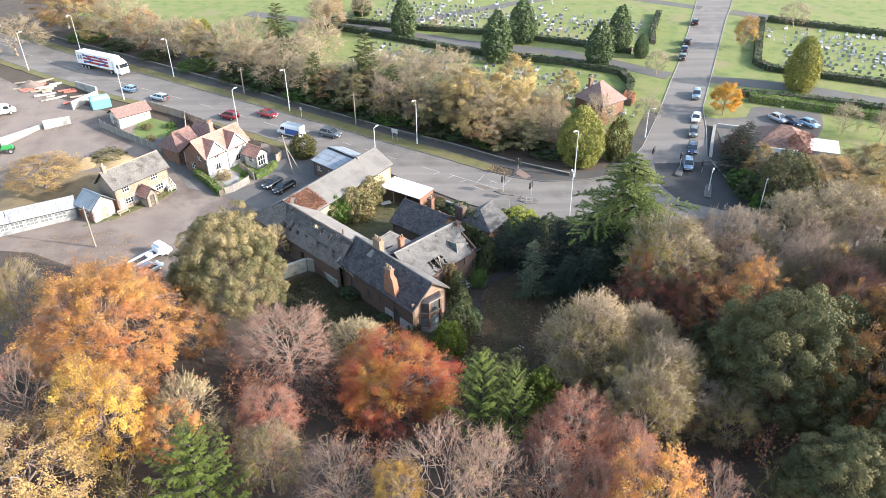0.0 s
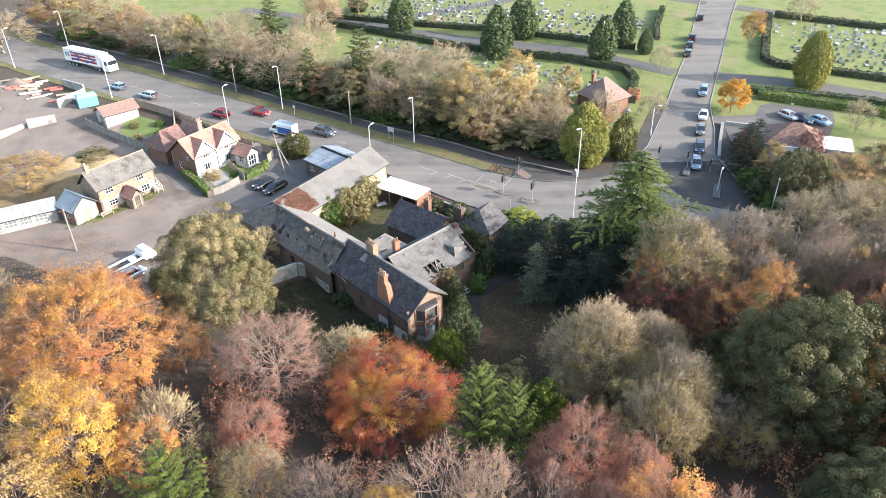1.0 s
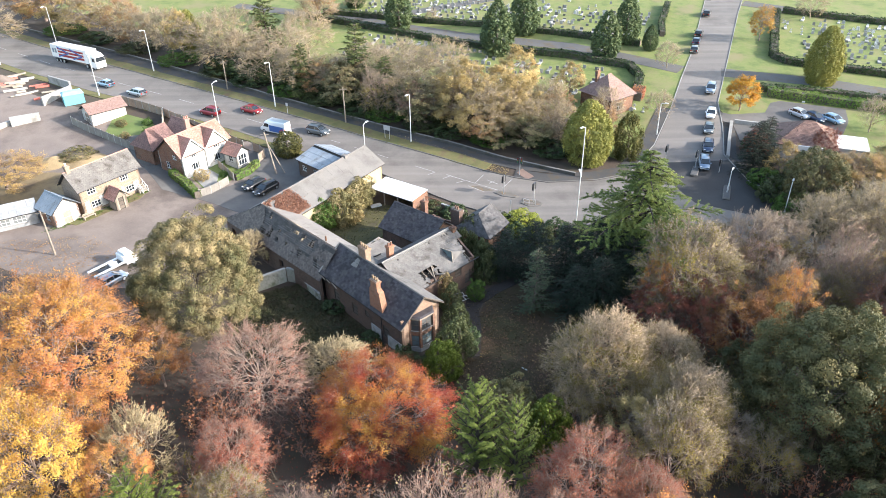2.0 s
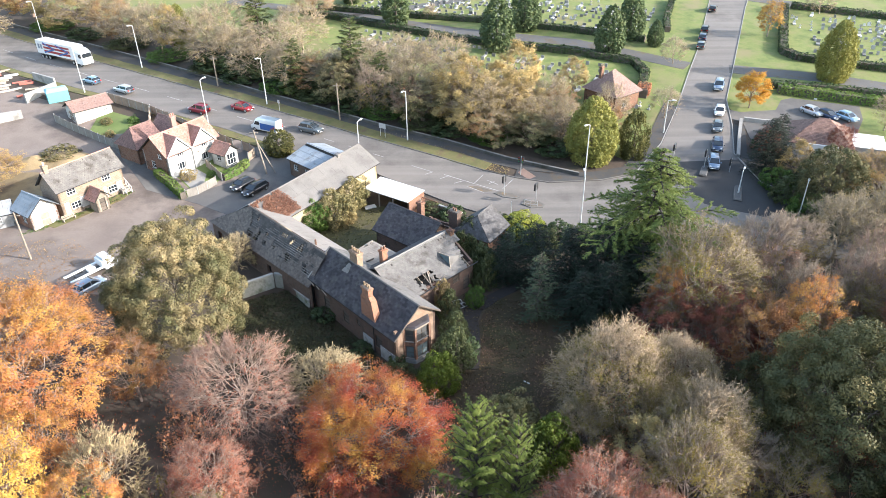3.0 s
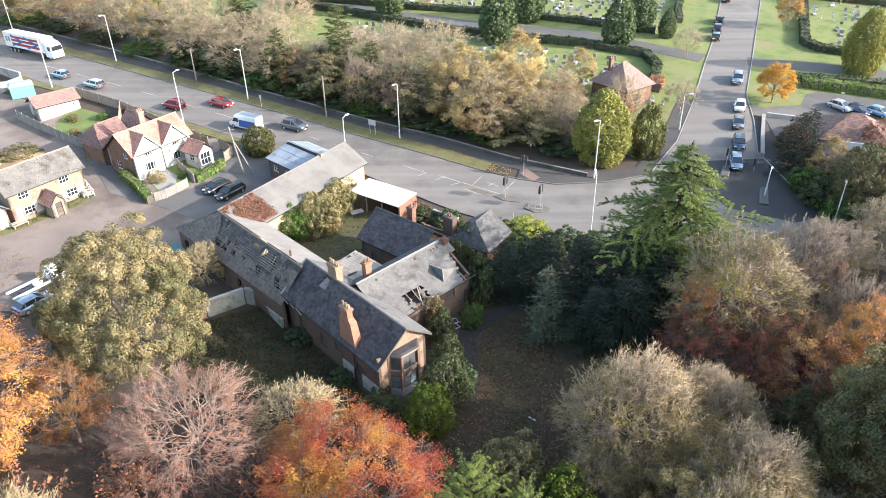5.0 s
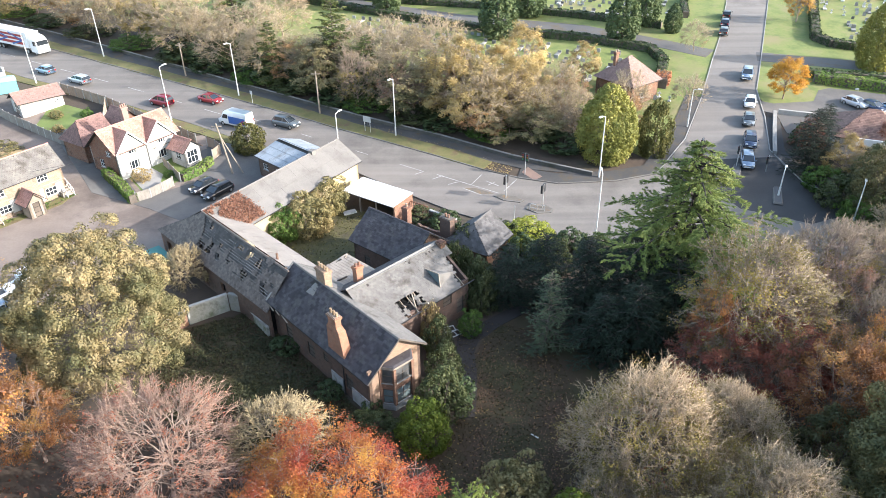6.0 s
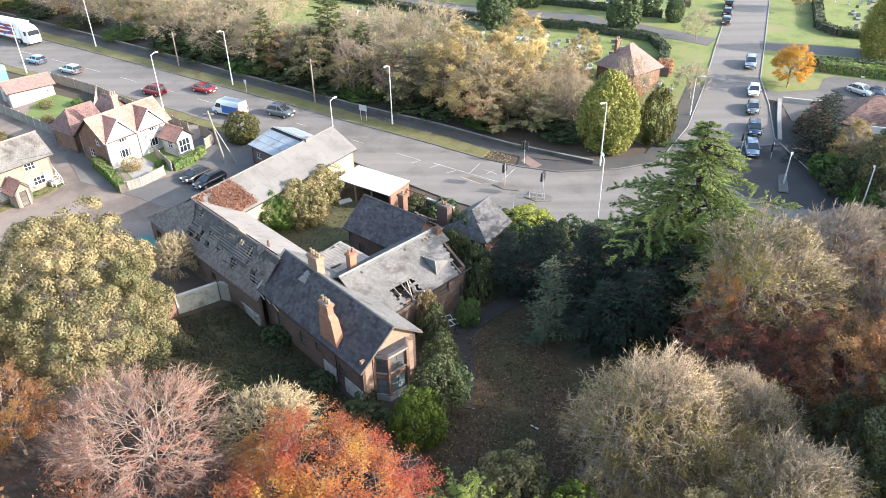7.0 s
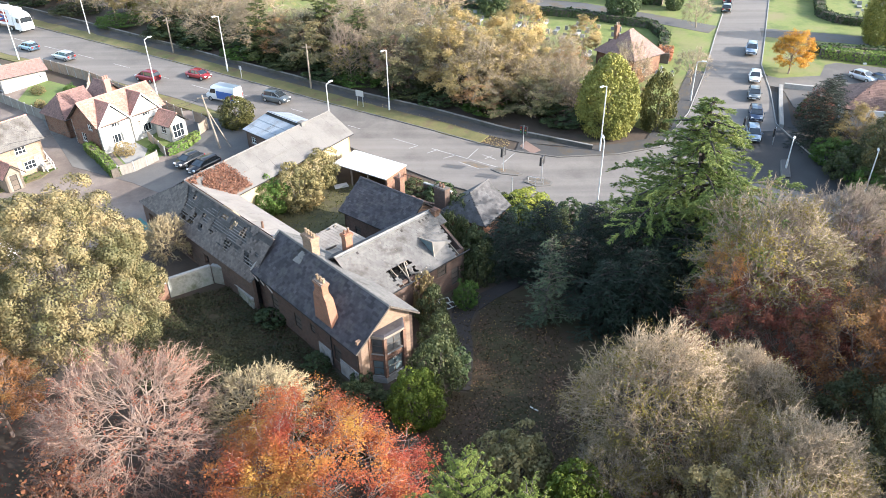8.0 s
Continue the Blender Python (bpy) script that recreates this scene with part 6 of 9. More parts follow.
kind_of("orange_thin", airy("orange_thin", 10, 11, 5.0, 2200, 8500, 0.135, F["orange_dull"], low=0.05, n1=10, n2=4, n3=4, width=0.025, jag=0.28, scatter=0.25), 11, 5)
kind_of("olive_thin", airy("olive_thin", 16, 11, 5.0, 1000, 8500, 0.19, F["ivy_oak"], "twig_tan", low=0.0, n1=9, n2=4, n3=3, width=0.026, jag=0.25, scatter=0.3), 11, 5)
kind_of("grey", airy("grey_bare", 11, 12.8, 6.3, 24000, 17000, 0.09, F["olive"], "twig_grey", "bark_pale", 0.0, 0.3, 0.0165, 22, 7, 6, 0.12, 0.85, 0.45, 0.13, 60, -0.05, 0.75), 13, 6.5)
kind_of("grey_s", airy("grey_bare_s", 18, 11.8, 5.4, 9000, 4000, 0.11, F["olive"], "twig_brown", "bark_brown", 0.0, 0.28, 0.019, 13, 6, 5, 0.125, 0.7), 12, 5.5)
kind_of("grey_b", airy("grey_bare_b", 12, 11.8, 5.4, 4600, 600, 0.14, F["tan"], "twig_tan", "bark_pale", 0.08, 0.26, 0.025, 13, 5, 4, 0.15, r0=0.14), 12, 5.5)
kind_of("pink", airy("pink_bare", 13, 11, 5.1, 19000, 3500, 0.075, F["crimson"], "twig_pink", "bark_birch", 0.03, 0.36, 0.0115, 15, 6, 5, 0.15, 1.0, 0.15, 0.105), 11, 5.2)
kind_of("pink_s", airy("pink_bare_s", 53, 11, 5.1, 5000, 900, 0.12, F["rust"], "twig_pink", "bark_brown", 0.05, 0.25, 0.017, 12, 5, 5, 0.15), 11, 5.2)
kind_of("pink_b", airy("pink_bare_b", 14, 12, 5.4, 6500, 900, 0.1, F["tan"], "twig_pink", "bark_birch", 0.05, 0.28, 0.015, 13, 5, 5, 0.15, r0=0.11), 12, 5.5)
kind_of("pale", airy("pale_bare", 15, 4.9, 3.1, 6500, 0, 0.1, F["tan"], "twig_pale", "bark_pale", 0.0, 0.2, 0.019, 14, 6, 4, 0.15, r0=0.08), 5, 3.2)
kind_of("fir", plume("fir", 21, 13, 5, F["fir"], 64, 20, 44, 0.2, 0.24, 0.1, 0.7, 0.85, 0.1, 0.2, 0.2, "bark_dark", 1.1), 13, 5)
kind_of("cedar", plume("cedar", 22, 17, 7.9, F["cedar"], 80, 22, 56, 0.3, 0.3, 0.36, 0.88, 0.1, 0.36, 0.34, 0.4, "bark_dark", 0.3, 0.56), 17, 7.5)
kind_of("conifer_far", plume("conifer_far", 27, 13, 4.5, F["conifer_far"], 60, 14, 24, 0.42, 0.4, 0.05, 0.6, 0.15, 0.25), 13, 4.5)
kind_of("yew", plume("yew", 23, 9, 4.2, F["yew"], 80, 12, 26, 0.22, 0.36, 0.02, 0.45, 0.25, 0.4, 0.25, 0.45, "bark_dark", 0.5), 9, 4.2)
kind_of("spruce", plume("spruce", 24, 8, 2.6, F["spruce"], 70, 8, 16, 0.22, 0.3, 0.03, 0.6, 0.4, 0.25, 0.2, 0.4, "bark", 0.6), 8, 2.6)
kind_of("cypress", cypress("cypress", 25, 11, 2.7, F["cypress"], 220, 13, 0.22, 0.32, 0.15), 11, 2.7)
kind_of("golden", cypress("golden_cypress", 26, 9.5, 3.6, F["golden"], 400, 18, 0.15, 0.36, 0.14), 9.5, 3.6)
kind_of("brush", brush("brush", 41, 420, M["twig_pink"], 260, F["rust"]), 3.0, 2.0)
kind_of("brush_b", brush("brush_b", 42, 420, M["twig_grey"], 260, F["olive"]), 3.0, 2.0)
kind_of("olive_round", cypress("olive_round", 28, 4.6, 2.1, F["olive_dark"], 90, 18, 0.15, 0.45), 4.6, 2.1)
kind_of("bush", bush("bush", 31, F["shrub"], 44, 0.11, "bark", 24), 3.4, 1.95)
kind_of("lime", bush("lime", 32, F["shrub_lime"], 44, 0.11, "bark", 24), 3.4, 1.95)
kind_of("ivy", bush("ivy", 33, F["ivy"], 44, 0.11, "bark", 24), 3.4, 1.95)
kind_of("darkbush", bush("darkbush", 34, F["hedge"], 28, 0.2), 3.4, 1.95)
kind_of("goldbush", bush("goldbush", 35, F["goldbush"]), 3.4, 1.95)
kind_of("pale_dense", airy("pale_bush", 55, 4.9, 3.1, 11000, 0, 0.1, F["tan"], "twig_pale", "bark_pale", 0.0, 0.15, 0.022, 18, 6, 5, 0.14, r0=0.07), 5, 3.2)
kind_of("bright_bush", bush("bright_bush", 45, F["bright"], 70, 0.1, "bark", 30), 3.4, 1.95)
kind_of("court_green", bush("court_green", 38, F["shrub"], 64, 0.11, "bark", 24), 3.4, 1.95)
kind_of("court_gold", bush("court_gold", 39, F["goldbush"], 64, 0.11, "bark", 24), 3.4, 1.95)
kind_of("tanbush", bush("tanbush", 37, F["tan"]), 3.4, 1.95)


def plant(kind, x, y, height, radius, label, name="tree", group="", turn=None, z=None):
    """One tree or bush of a kind, scaled to its own height and reach."""
    h, r = SIZE[kind]
    ob = new(name)
    k = random.uniform(0, 360) if turn is None else turn
    ob.matrix_basis = pose(x, y, ground(x, y) - 0.05 if z is None else z, 0, 0, k) @ Matrix.Diagonal((radius / r, radius / r, height / h, 1))
    tagged(ob, label, "bush" if "bush" in name or "shrub" in name else "tree", group)
    for part_name, me in KINDS[kind]:
        c = new(part_name, me)
        c.parent = ob
        if part_name != "trunk" and part_name != "stem_crown":
            c["kind"] = "stuff"
    return ob


def cover(name, outline, count, size, mat, label, height=0.25, holes=(), category="ground cover"):
    """Loose growth or fallen leaves strewn over a stretch of ground, as one object."""
    rng = np.random.default_rng(len(name) + count)
    xs, ys = [p[0] for p in outline], [p[1] for p in outline]
    pts = []
    while len(pts) < count:
        x, y = rng.uniform(min(xs), max(xs)), rng.uniform(min(ys), max(ys))
        inside = False
        for (ax, ay), (bx, by) in zip(outline, outline[1:] + outline[:1]):
            if (ay > y) != (by > y) and x < (bx - ax) * (y - ay) / (by - ay) + ax:
                inside = not inside
        if inside and noise.noise((x * 0.5, y * 0.5, count * 0.01)) > -0.45:
            lump = max(0.0, noise.noise((x * 0.7, y * 0.7, 5.0)) + 0.3)
            pts.append((x, y, ground(x, y) + 0.06 + height * lump * rng.uniform(0.1, 1.0)))
    nr = rng.normal(size=(count, 3)) * (0.7 if height > 0.1 else 0.25) + np.array([0, 0, 1.0])
    ob = new(name, quads(pts, nr, size, rng, name, mat))
    return tagged(ob, label, category, "", "stuff")


# ---- street furniture ----
def lamp_post(x, y, h=9.0, turn=0.0, label="tall grey steel street lamp on the verge"):
    ob = thing("street_lamp", x, y, ground(x, y), turn, label, "lamp post", "street lamps")
    Geo().tube((0, 0, -0.3), (0, 0, 1.5), 0.13, 0.12, 10).tube((0, 0, 1.5), (0, 0, h - 0.1), 0.085, 0.06, 8).part("pole", M["lamp"], ob)
    Geo().tube((0, 0, h - 0.12), (0.75, 0, h + 0.08), 0.05, 0.04, 6).part("arm", M["lamp"], ob)
    Geo().box(0.6, 1.3, -0.14, 0.14, h + 0.02, h + 0.15, 0.03).part("lantern", M["lamp"], ob)
    return ob


M["lamp"] = paint("pale_grey_steel", (0.62, 0.63, 0.63), 0.45, 0.2)
for x, y, t in ((-126.5, 194, -120), (-95.4, 174.4, -120), (-65.6, 156.8, -120), (-34.8, 138.2, -120), (-7.2, 124.2, -120), (21.8, 112.2, -140)):
    lamp_post(x, y, 9.0, t)
for x, y, t in ((-102.4, 161.6, 60), (-72.4, 144.0, 60), (-43.4, 129.2, 60), (-14.2, 113.6, 60), (18.6, 96.2, 90)):
    lamp_post(x, y, 9.0, t)
for x, y, t in ((37.6, 126.2, -20), (50.2, 99.0, 60)):
    lamp_post(x, y, 6.0, t, "slim street lamp beside the side road")
lamp_post(44.4, 106.9, 4.0, 60, "short lamp on the traffic island")


def pole(x, y, h, label, lean=0.0):
    ob = thing("telegraph_pole", x, y, ground(x, y), 0, label, "pole", "telegraph poles")
    Geo().tube((0, 0, -0.3), (lean, 0, h), 0.15, 0.1, 9).part("pole", M["timber"], ob)
    Geo().box(lean - 0.7, lean + 0.7, -0.06, 0.06, h - 0.5, h - 0.38).part("crossarm", M["timber"], ob)
    return ob


pole(-54.8, 87.6, 7.0, "wooden telegraph pole at the yard's edge")
pole(-29.6, 113.7, 7.6, "wooden telegraph pole with a raking stay beside the shed", -1.1)
Geo().tube((1.5, 0.3, -0.3), (-0.8, 0, 5.6), 0.09, 0.08, 8).part("stay", M["timber"], bpy.data.objects["telegraph_pole.001"])
pole(-20.0, 131.6, 7.0, "wooden telegraph pole behind the footway")
pole(-46.5, 146.6, 6.0, "wooden telegraph pole behind the footway")
# service wires between the poles and the house
for (ax, ay, az), (bx, by, bz) in (((-30.7, 113.7, 8.2), (-38.5, 118.2, 4.6)), ((-30.7, 113.7, 8.2), (-52, 104, 6.0))):
    c = bpy.data.curves.new("wire", "CURVE")
    c.dimensions, c.bevel_depth = "3D", 0.018
    s = c.splines.new("POLY")
    s.points.add(12)
    for i in range(13):
        t = i / 12
        s.points[i].co = (ax + (bx - ax) * t, ay + (by - ay) * t, az + (bz - az) * t - 0.9 * 4 * t * (1 - t) * 0.35, 1)
    c.materials.append(M["black"])
    tagged(new("overhead_wire", c), "thin black overhead service wire", "wire", "overhead wires")


PAINT_LIME = paint("lime_reflector", (0.45, 0.5, 0.08), 0.5)


def traffic_light(x, y, turn, h=3.3):
    ob = thing("traffic_light", x, y, ground(x, y) + 0.1, turn, "black traffic light on a grey post by the crossing", "traffic light", "traffic lights")
    Geo().tube((0, 0, -0.2), (0, 0, h), 0.06, 0.055, 8).part("post", M["metal"], ob)
    for s in (0.32, -0.32):
        hd = Geo().box(s - 0.2, s + 0.2, -0.06, 0.2, h - 1.15, h - 0.05, 0.02).part("signal_head", M["black"], ob)
        for i, m in enumerate(("lens_red", "lens_amber", "lens_green")):
            Geo().disc((s, 0.21, h - 0.26 - i * 0.32), (0, 1, 0), 0.1, 0.03, 10).part("lens", M[m], hd)
    return ob


M["lens_red"], M["lens_amber"], M["lens_green"] = paint("red_lens", (0.25, 0.02, 0.02)), paint("amber_lens", (0.3, 0.15, 0.02)), paint("green_lens", (0.02, 0.2, 0.08))
for x, y, a, n in ((41.4, 114.2, 66, 2.4), (44.6, 107.6, 70, 3.0)):
    isle = thing("traffic_island", x, y, ground(x, y) + 0.03, a, "kerbed tarmac traffic island in the junction", "traffic island", "islands in the junction")
    Geo().hexa([(-n, -0.6, 0), (n, -0.6, 0), (n, 0.6, 0), (-n, 0.6, 0)], [(-n + 0.15, -0.5, 0.18), (n - 0.15, -0.5, 0.18), (n - 0.15, 0.5, 0.18), (-n + 0.15, 0.5, 0.18)]).part("kerb_ring", M["kerb_dark"], isle)
    Geo().hexa([(-n + 0.3, -0.4, 0.17), (n - 0.3, -0.4, 0.17), (n - 0.3, 0.4, 0.17), (-n + 0.3, 0.4, 0.17)], [(-n + 0.3, -0.4, 0.2), (n - 0.3, -0.4, 0.2), (n - 0.3, 0.4, 0.2), (-n + 0.3, 0.4, 0.2)]).part("infill", M["pave"], isle)
traffic_light(8.6, 107.0, 60), traffic_light(13.2, 104.4, 60, 3.4), traffic_light(11.6, 112.9, 150), traffic_light(36.8, 116.4, 60), traffic_light(41.4, 114.6, 60), traffic_light(45.1, 113.4, 60, 2.4)
sg = thing("road_sign", -11.6, 125.4, ground(-11.6, 125.4), -30, "small pale road sign on two grey posts", "sign")
for u in (-0.5, 0.5):
    Geo().tube((u, 0, -0.2), (u, 0, 2.6), 0.04, 0.04, 7).part("post", M["metal"], sg)
Geo().box(-0.7, 0.7, -0.05, -0.02, 1.7, 2.6).part("panel", M["metal"], sg)
bp = thing("marker_post", 9.2, 100.2, ground(9.2, 100.2), 0, "slim grey roadside post with a small box", "post")
Geo().tube((0, 0, -0.2), (0, 0, 2.7), 0.06, 0.055, 8).part("post", M["metal"], bp)
Geo().box(-0.14, 0.14, -0.1, 0.1, 0.55, 0.85, 0.01).part("box", PAINT_LIME, bp)
sg = thing("road_sign", -31.8, 135.4, ground(-31.8, 135.4), -30, "small grey road sign on one post", "sign")
Geo().tube((0, 0, -0.2), (0, 0, 2.2), 0.04, 0.04, 7).part("post", M["metal"], sg)
Geo().box(-0.25, 0.25, -0.05, -0.02, 1.6, 2.2).part("panel", M["metal"], sg)


# guard rail at the corner by the crossing
def rail(pts, h, label, step=1.6):
    seg = along(pts, step)
    x0, y0, _ = seg[0]
    ob = thing("guard_rail", x0, y0, ground(x0, y0), 0, label, "railing")
    q = [Vector((x - x0, y - y0, ground(x, y) - ground(x0, y0))) for x, y, _ in seg]
    for p in q:
        Geo().tube(p + Vector((0, 0, -0.2)), p + Vector((0, 0, h)), 0.035, 0.035, 6).part("post", M["metal"], ob)
    for a, b in zip(q, q[1:]):
        for k in (h, h * 0.45):
            Geo().beam(a + Vector((0, 0, k)), b + Vector((0, 0, k)), 0.04, 0.05).part("bar", M["metal"], ob)


rail([(11.5, 104.0), (12.6, 103.4), (13.6, 103.5)], 1.0, "grey steel pedestrian rail on the island", 1.0)


# ---- fences and hedges ----
def board_fence(pts, h, mat, label, step=1.9):
    """Close-boarded fence: posts and one panel to each bay, along a line."""
    seg = along(pts, step)
    if len(seg) < 2:
        return
    x0, y0, _ = seg[0]
    ob = thing("fence", x0, y0, ground(x0, y0), 0, label, "fence")
    q = [Vector((x - x0, y - y0, ground(x, y) - ground(x0, y0))) for x, y, _ in seg]
    up = Vector((0, 0, 1))
    for p in q:
        Geo().box(p.x - 0.06, p.x + 0.06, p.y - 0.06, p.y + 0.06, p.z - 0.3, p.z + h + 0.12).part("post", M["concrete"], ob)
    for a, b in zip(q, q[1:]):
        g, n = Geo(), 8
        s = (b - a).cross(up).normalized()
        front = [a.lerp(b, (i + e) / n) + s * (0.01 + 0.022 * (i % 2)) for i in range(n) for e in (0.02, 0.98)]
        back = [a.lerp(b, t) - s * 0.02 for t in (0.998, 0.002)]
        ring = front + back
        g.hexa([p - up * 0.1 for p in ring], [p + up * h for p in ring])
        g.part("panel", mat, ob)


board_fence([(-66.0, 140.2), (-56.1, 135.0), (-46.2, 128.2), (-41.0, 125.0), (-36.0, 121.0)], 1.7, M["fence"], "weathered brown board fence along the road")
board_fence([(-72.6, 131.8), (-69.0, 129.2), (-63.5, 125.8), (-57.0, 121.6), (-52.5, 119.8)], 1.6, M["fence_grey"], "silvered board fence round the garden")
board_fence([(-52.5, 119.8), (-53.2, 126.6), (-56.1, 135.0)], 1.6, M["fence"], "weathered brown board fence beside the house")
board_fence([(-40.2, 105.6), (-38.6, 107.0), (-36.2, 111.2)], 1.4, M["fence_grey"], "pale board fence before the cottage terrace")
board_fence([(-36.2, 111.2), (-38.8, 114.2), (-40.8, 116.4)], 1.4, M["fence"], "brown board fence beside the cottage terrace")
board_fence([(-33.4, 117.4), (-32.6, 119.6), (-35.6, 121.6)], 1.6, M["fence"], "brown board fence behind the garden")


def hedge(pts, w, h, mat, label, density=42, leaf=0.22):
    """A clipped hedge: a woody core and a coat of leaves along a line."""
    rng = np.random.default_rng(int(abs(pts[0][0]) * 10))
    x0, y0 = pts[0]
    ob = thing("hedge", x0, y0, ground(x0, y0), 0, label, "hedge")
    core, p, nr = Geo(), [], []
    for (ax, ay), (bx, by) in zip(pts, pts[1:]):
        n = math.hypot(bx - ax, by - ay)
        d = ((bx - ax) / n, (by - ay) / n)
        k = max(1, int(n / 2))
        for i in range(k):
            q = []
            for t in (i / k, (i + 1) / k):
                x, y = ax + (bx - ax) * t, ay + (by - ay) * t
                z = ground(x, y) - ground(x0, y0)
                q.append([(x - x0 + d[1] * s * w * 0.4, y - y0 - d[0] * s * w * 0.4, z + e) for s in (-1, 1) for e in (-0.2, h * 0.9)])
            core.hexa([q[0][0], q[1][0], q[1][2], q[0][2]], [q[0][1], q[1][1], q[1][3], q[0][3]])
        m = int(n * (w + 2 * h) * density)
        t = rng.uniform(0, 1, m)
        c = rng.uniform(0, w + 2 * h, m)
        side = np.where(c < h, -1, np.where(c < h + w, 0, 1))
        v = np.where(side == 0, c - h - w / 2, side * w / 2) * rng.uniform(0.85, 1.1, m)
        zz = np.where(side == 0, h, np.where(side < 0, c, c - h - w)) * rng.uniform(0.9, 1.04, m) + 0.08 * np.sin(t * n * 1.7)
        x, y = ax + (bx - ax) * t + d[1] * v, ay + (by - ay) * t - d[0] * v
        gz = np.array([ground(i, j) for i, j in zip(x, y)]) - ground(x0, y0)
        p.append(np.stack([x - x0, y - y0, gz + zz], 1))
        nr.append(np.stack([d[1] * side, -d[0] * side, (side == 0) * 1.0 + 0.3], 1) + rng.normal(size=(m, 3)) * 0.4)
    core.part("core", M["bark"], ob)
    c = new("foliage", quads(np.concatenate(p), np.concatenate(nr), leaf, rng, "hedge_foliage", mat))
    c.parent = ob
    c["kind"] = "stuff"


hedge([(-46.8, 112.0), (-43.2, 108.4), (-40.4, 105.2)], 1.1, 1.3, F["hedge_bright"], "clipped green hedge along the lane")
hedge([(-36.0, 111.4), (-34.2, 113.8), (-33.4, 116.4)], 0.9, 1.2, F["hedge_bright"], "green hedge beside the garden")
hedge([(-38, 193.5), (-18.3, 182.6), (-0.4, 172.6), (13.4, 167), (26.5, 163), (38.7, 156.4), (39.6, 150), (37.6, 144)], 1.6, 1.4, F["hedge"], "dark clipped cemetery hedge", 16, 0.3)
hedge([(-34, 197), (-8.0, 188.6), (10.1, 184.3), (28.5, 177.2), (44, 170)], 1.6, 1.3, F["hedge"], "dark clipped cemetery hedge along the path", 16, 0.3)
hedge([(84, 193), (78, 178), (71.7, 161.8), (73.4, 158), (95.1, 148.5), (118, 138)], 1.7, 1.4, F["hedge"], "dark clipped hedge round the cemetery plot", 14, 0.3)
hedge([(85.8, 193.5), (99, 187), (113, 180)], 1.7, 1.4, F["hedge"], "dark clipped hedge round the cemetery plot", 14, 0.3)
hedge([(63, 141.6), (70.4, 138.9), (80.9, 134.9), (92, 130)], 1.8, 1.6, F["hedge_bright"], "sunlit clipped hedge behind the parking", 20, 0.28)
hedge([(62, 143.8), (72, 141.6), (84, 138.2), (100, 131)], 1.4, 1.4, F["hedge"], "dark clipped hedge along the cemetery path", 14, 0.3)
hedge([(57.8, 200), (52.2, 184), (50.5, 176)], 1.4, 1.4, F["hedge"], "dark clipped hedge beside the cemetery road", 14, 0.3)
hedge([(36.6, 139.6), (38, 143)], 2.2, 1.8, F["rust"], "copper beech hedge clump by the lodge", 22, 0.28)
# low pale wall at the corner of the side road
strip("forecourt_wall", [(52.4, 130.2), (50.2, 124.4), (47.9, 117.8)], 0.55, 0.6, M["kerb"], "low pale concrete wall beside the side road", "wall")
strip("gate_wall", [(52.9, 130.2), (55.5, 129.4), (58.4, 128.7)], 0.35, 0.8, M["concrete"], "low concrete wall behind the bare tree", "wall")


def old_wall(ax, ay, bx, by, h, mat, label, t=0.3):
    ob = thing("garden_wall", ax, ay, ground(ax, ay), math.degrees(math.atan2(by - ay, bx - ax)), label, "wall", "old garden walls")
    n = math.hypot(bx - ax, by - ay)
    Geo().box(0, n, -t / 2, t / 2, -0.4, h).part("wall", mat, ob)
    Geo().box(-0.05, n + 0.05, -t / 2 - 0.05, t / 2 + 0.05, h + 0.003, h + 0.12, 0.04).part("coping", M["concrete"], ob)


old_wall(-25.0, 80.2, -21.6, 82.6, 2.0, M["render_old"], "old flaking rendered garden wall")
old_wall(-26.6, 78.2, -25.1, 80.1, 1.7, M["brick"], "broken red brick end of the garden wall")
old_wall(-21.4, 82.7, -20.2, 82.3, 2.0, M["render_old"], "old flaking rendered garden wall")
old_wall(-19.7, 82.0, -16.4, 78.2, 1.1, M["render_old"], "low pale rendered wall against the range")

# ---- the yard's clutter ----
sk = thing("skip", -31.7, 91.0, ground(-31.7, 91.0), -44, "green steel skip beside the ruined range", "skip")
Geo().hexa([(-1.6, -0.8, 0), (1.6, -0.8, 0), (1.6, 0.8, 0), (-1.6, 0.8, 0)], [(-2.1, -0.95, 1.4), (2.1, -0.95, 1.4), (2.1, 0.95, 1.4), (-2.1, 0.95, 1.4)]).part("body", paint("green_skip_paint", (0.05, 0.16, 0.13), 0.6), sk)
Geo().box(-2.05, 2.05, -0.9, 0.9, 1.38, 1.46).part("cover", paint("dark_teal_netting", (0.045, 0.17, 0.155), 0.7), sk)
tp = thing("storage_tent", -76.4, 141.2, ground(-76.4, 141.2), 35, "teal tarpaulin-covered storage box", "storage box")
Geo().box(-1.9, 1.9, -1.5, 1.5, -0.1, 1.9).part("body", M["teal"], tp)
Geo().hexa([(-2, -1.6, 1.9), (2, -1.6, 1.9), (2, 1.6, 1.9), (-2, 1.6, 1.9)], [(-1.6, -0.5, 2.4), (1.6, -0.5, 2.4), (1.6, 0.5, 2.4), (-1.6, 0.5, 2.4)]).part("cover", paint("sky_blue_tarpaulin", (0.22, 0.46, 0.56), 0.6), tp)
for ax, ay, bx, by in ((-81.8, 139.4, -79.4, 146.8), (-90, 123, -83.2, 134.4), (-84, 131, -79.6, 133.6), (-79.4, 146.8, -86, 151)):
    old_wall(ax, ay, bx, by, 1.8, M["concrete"], "concrete bay wall in the yard", 0.35)
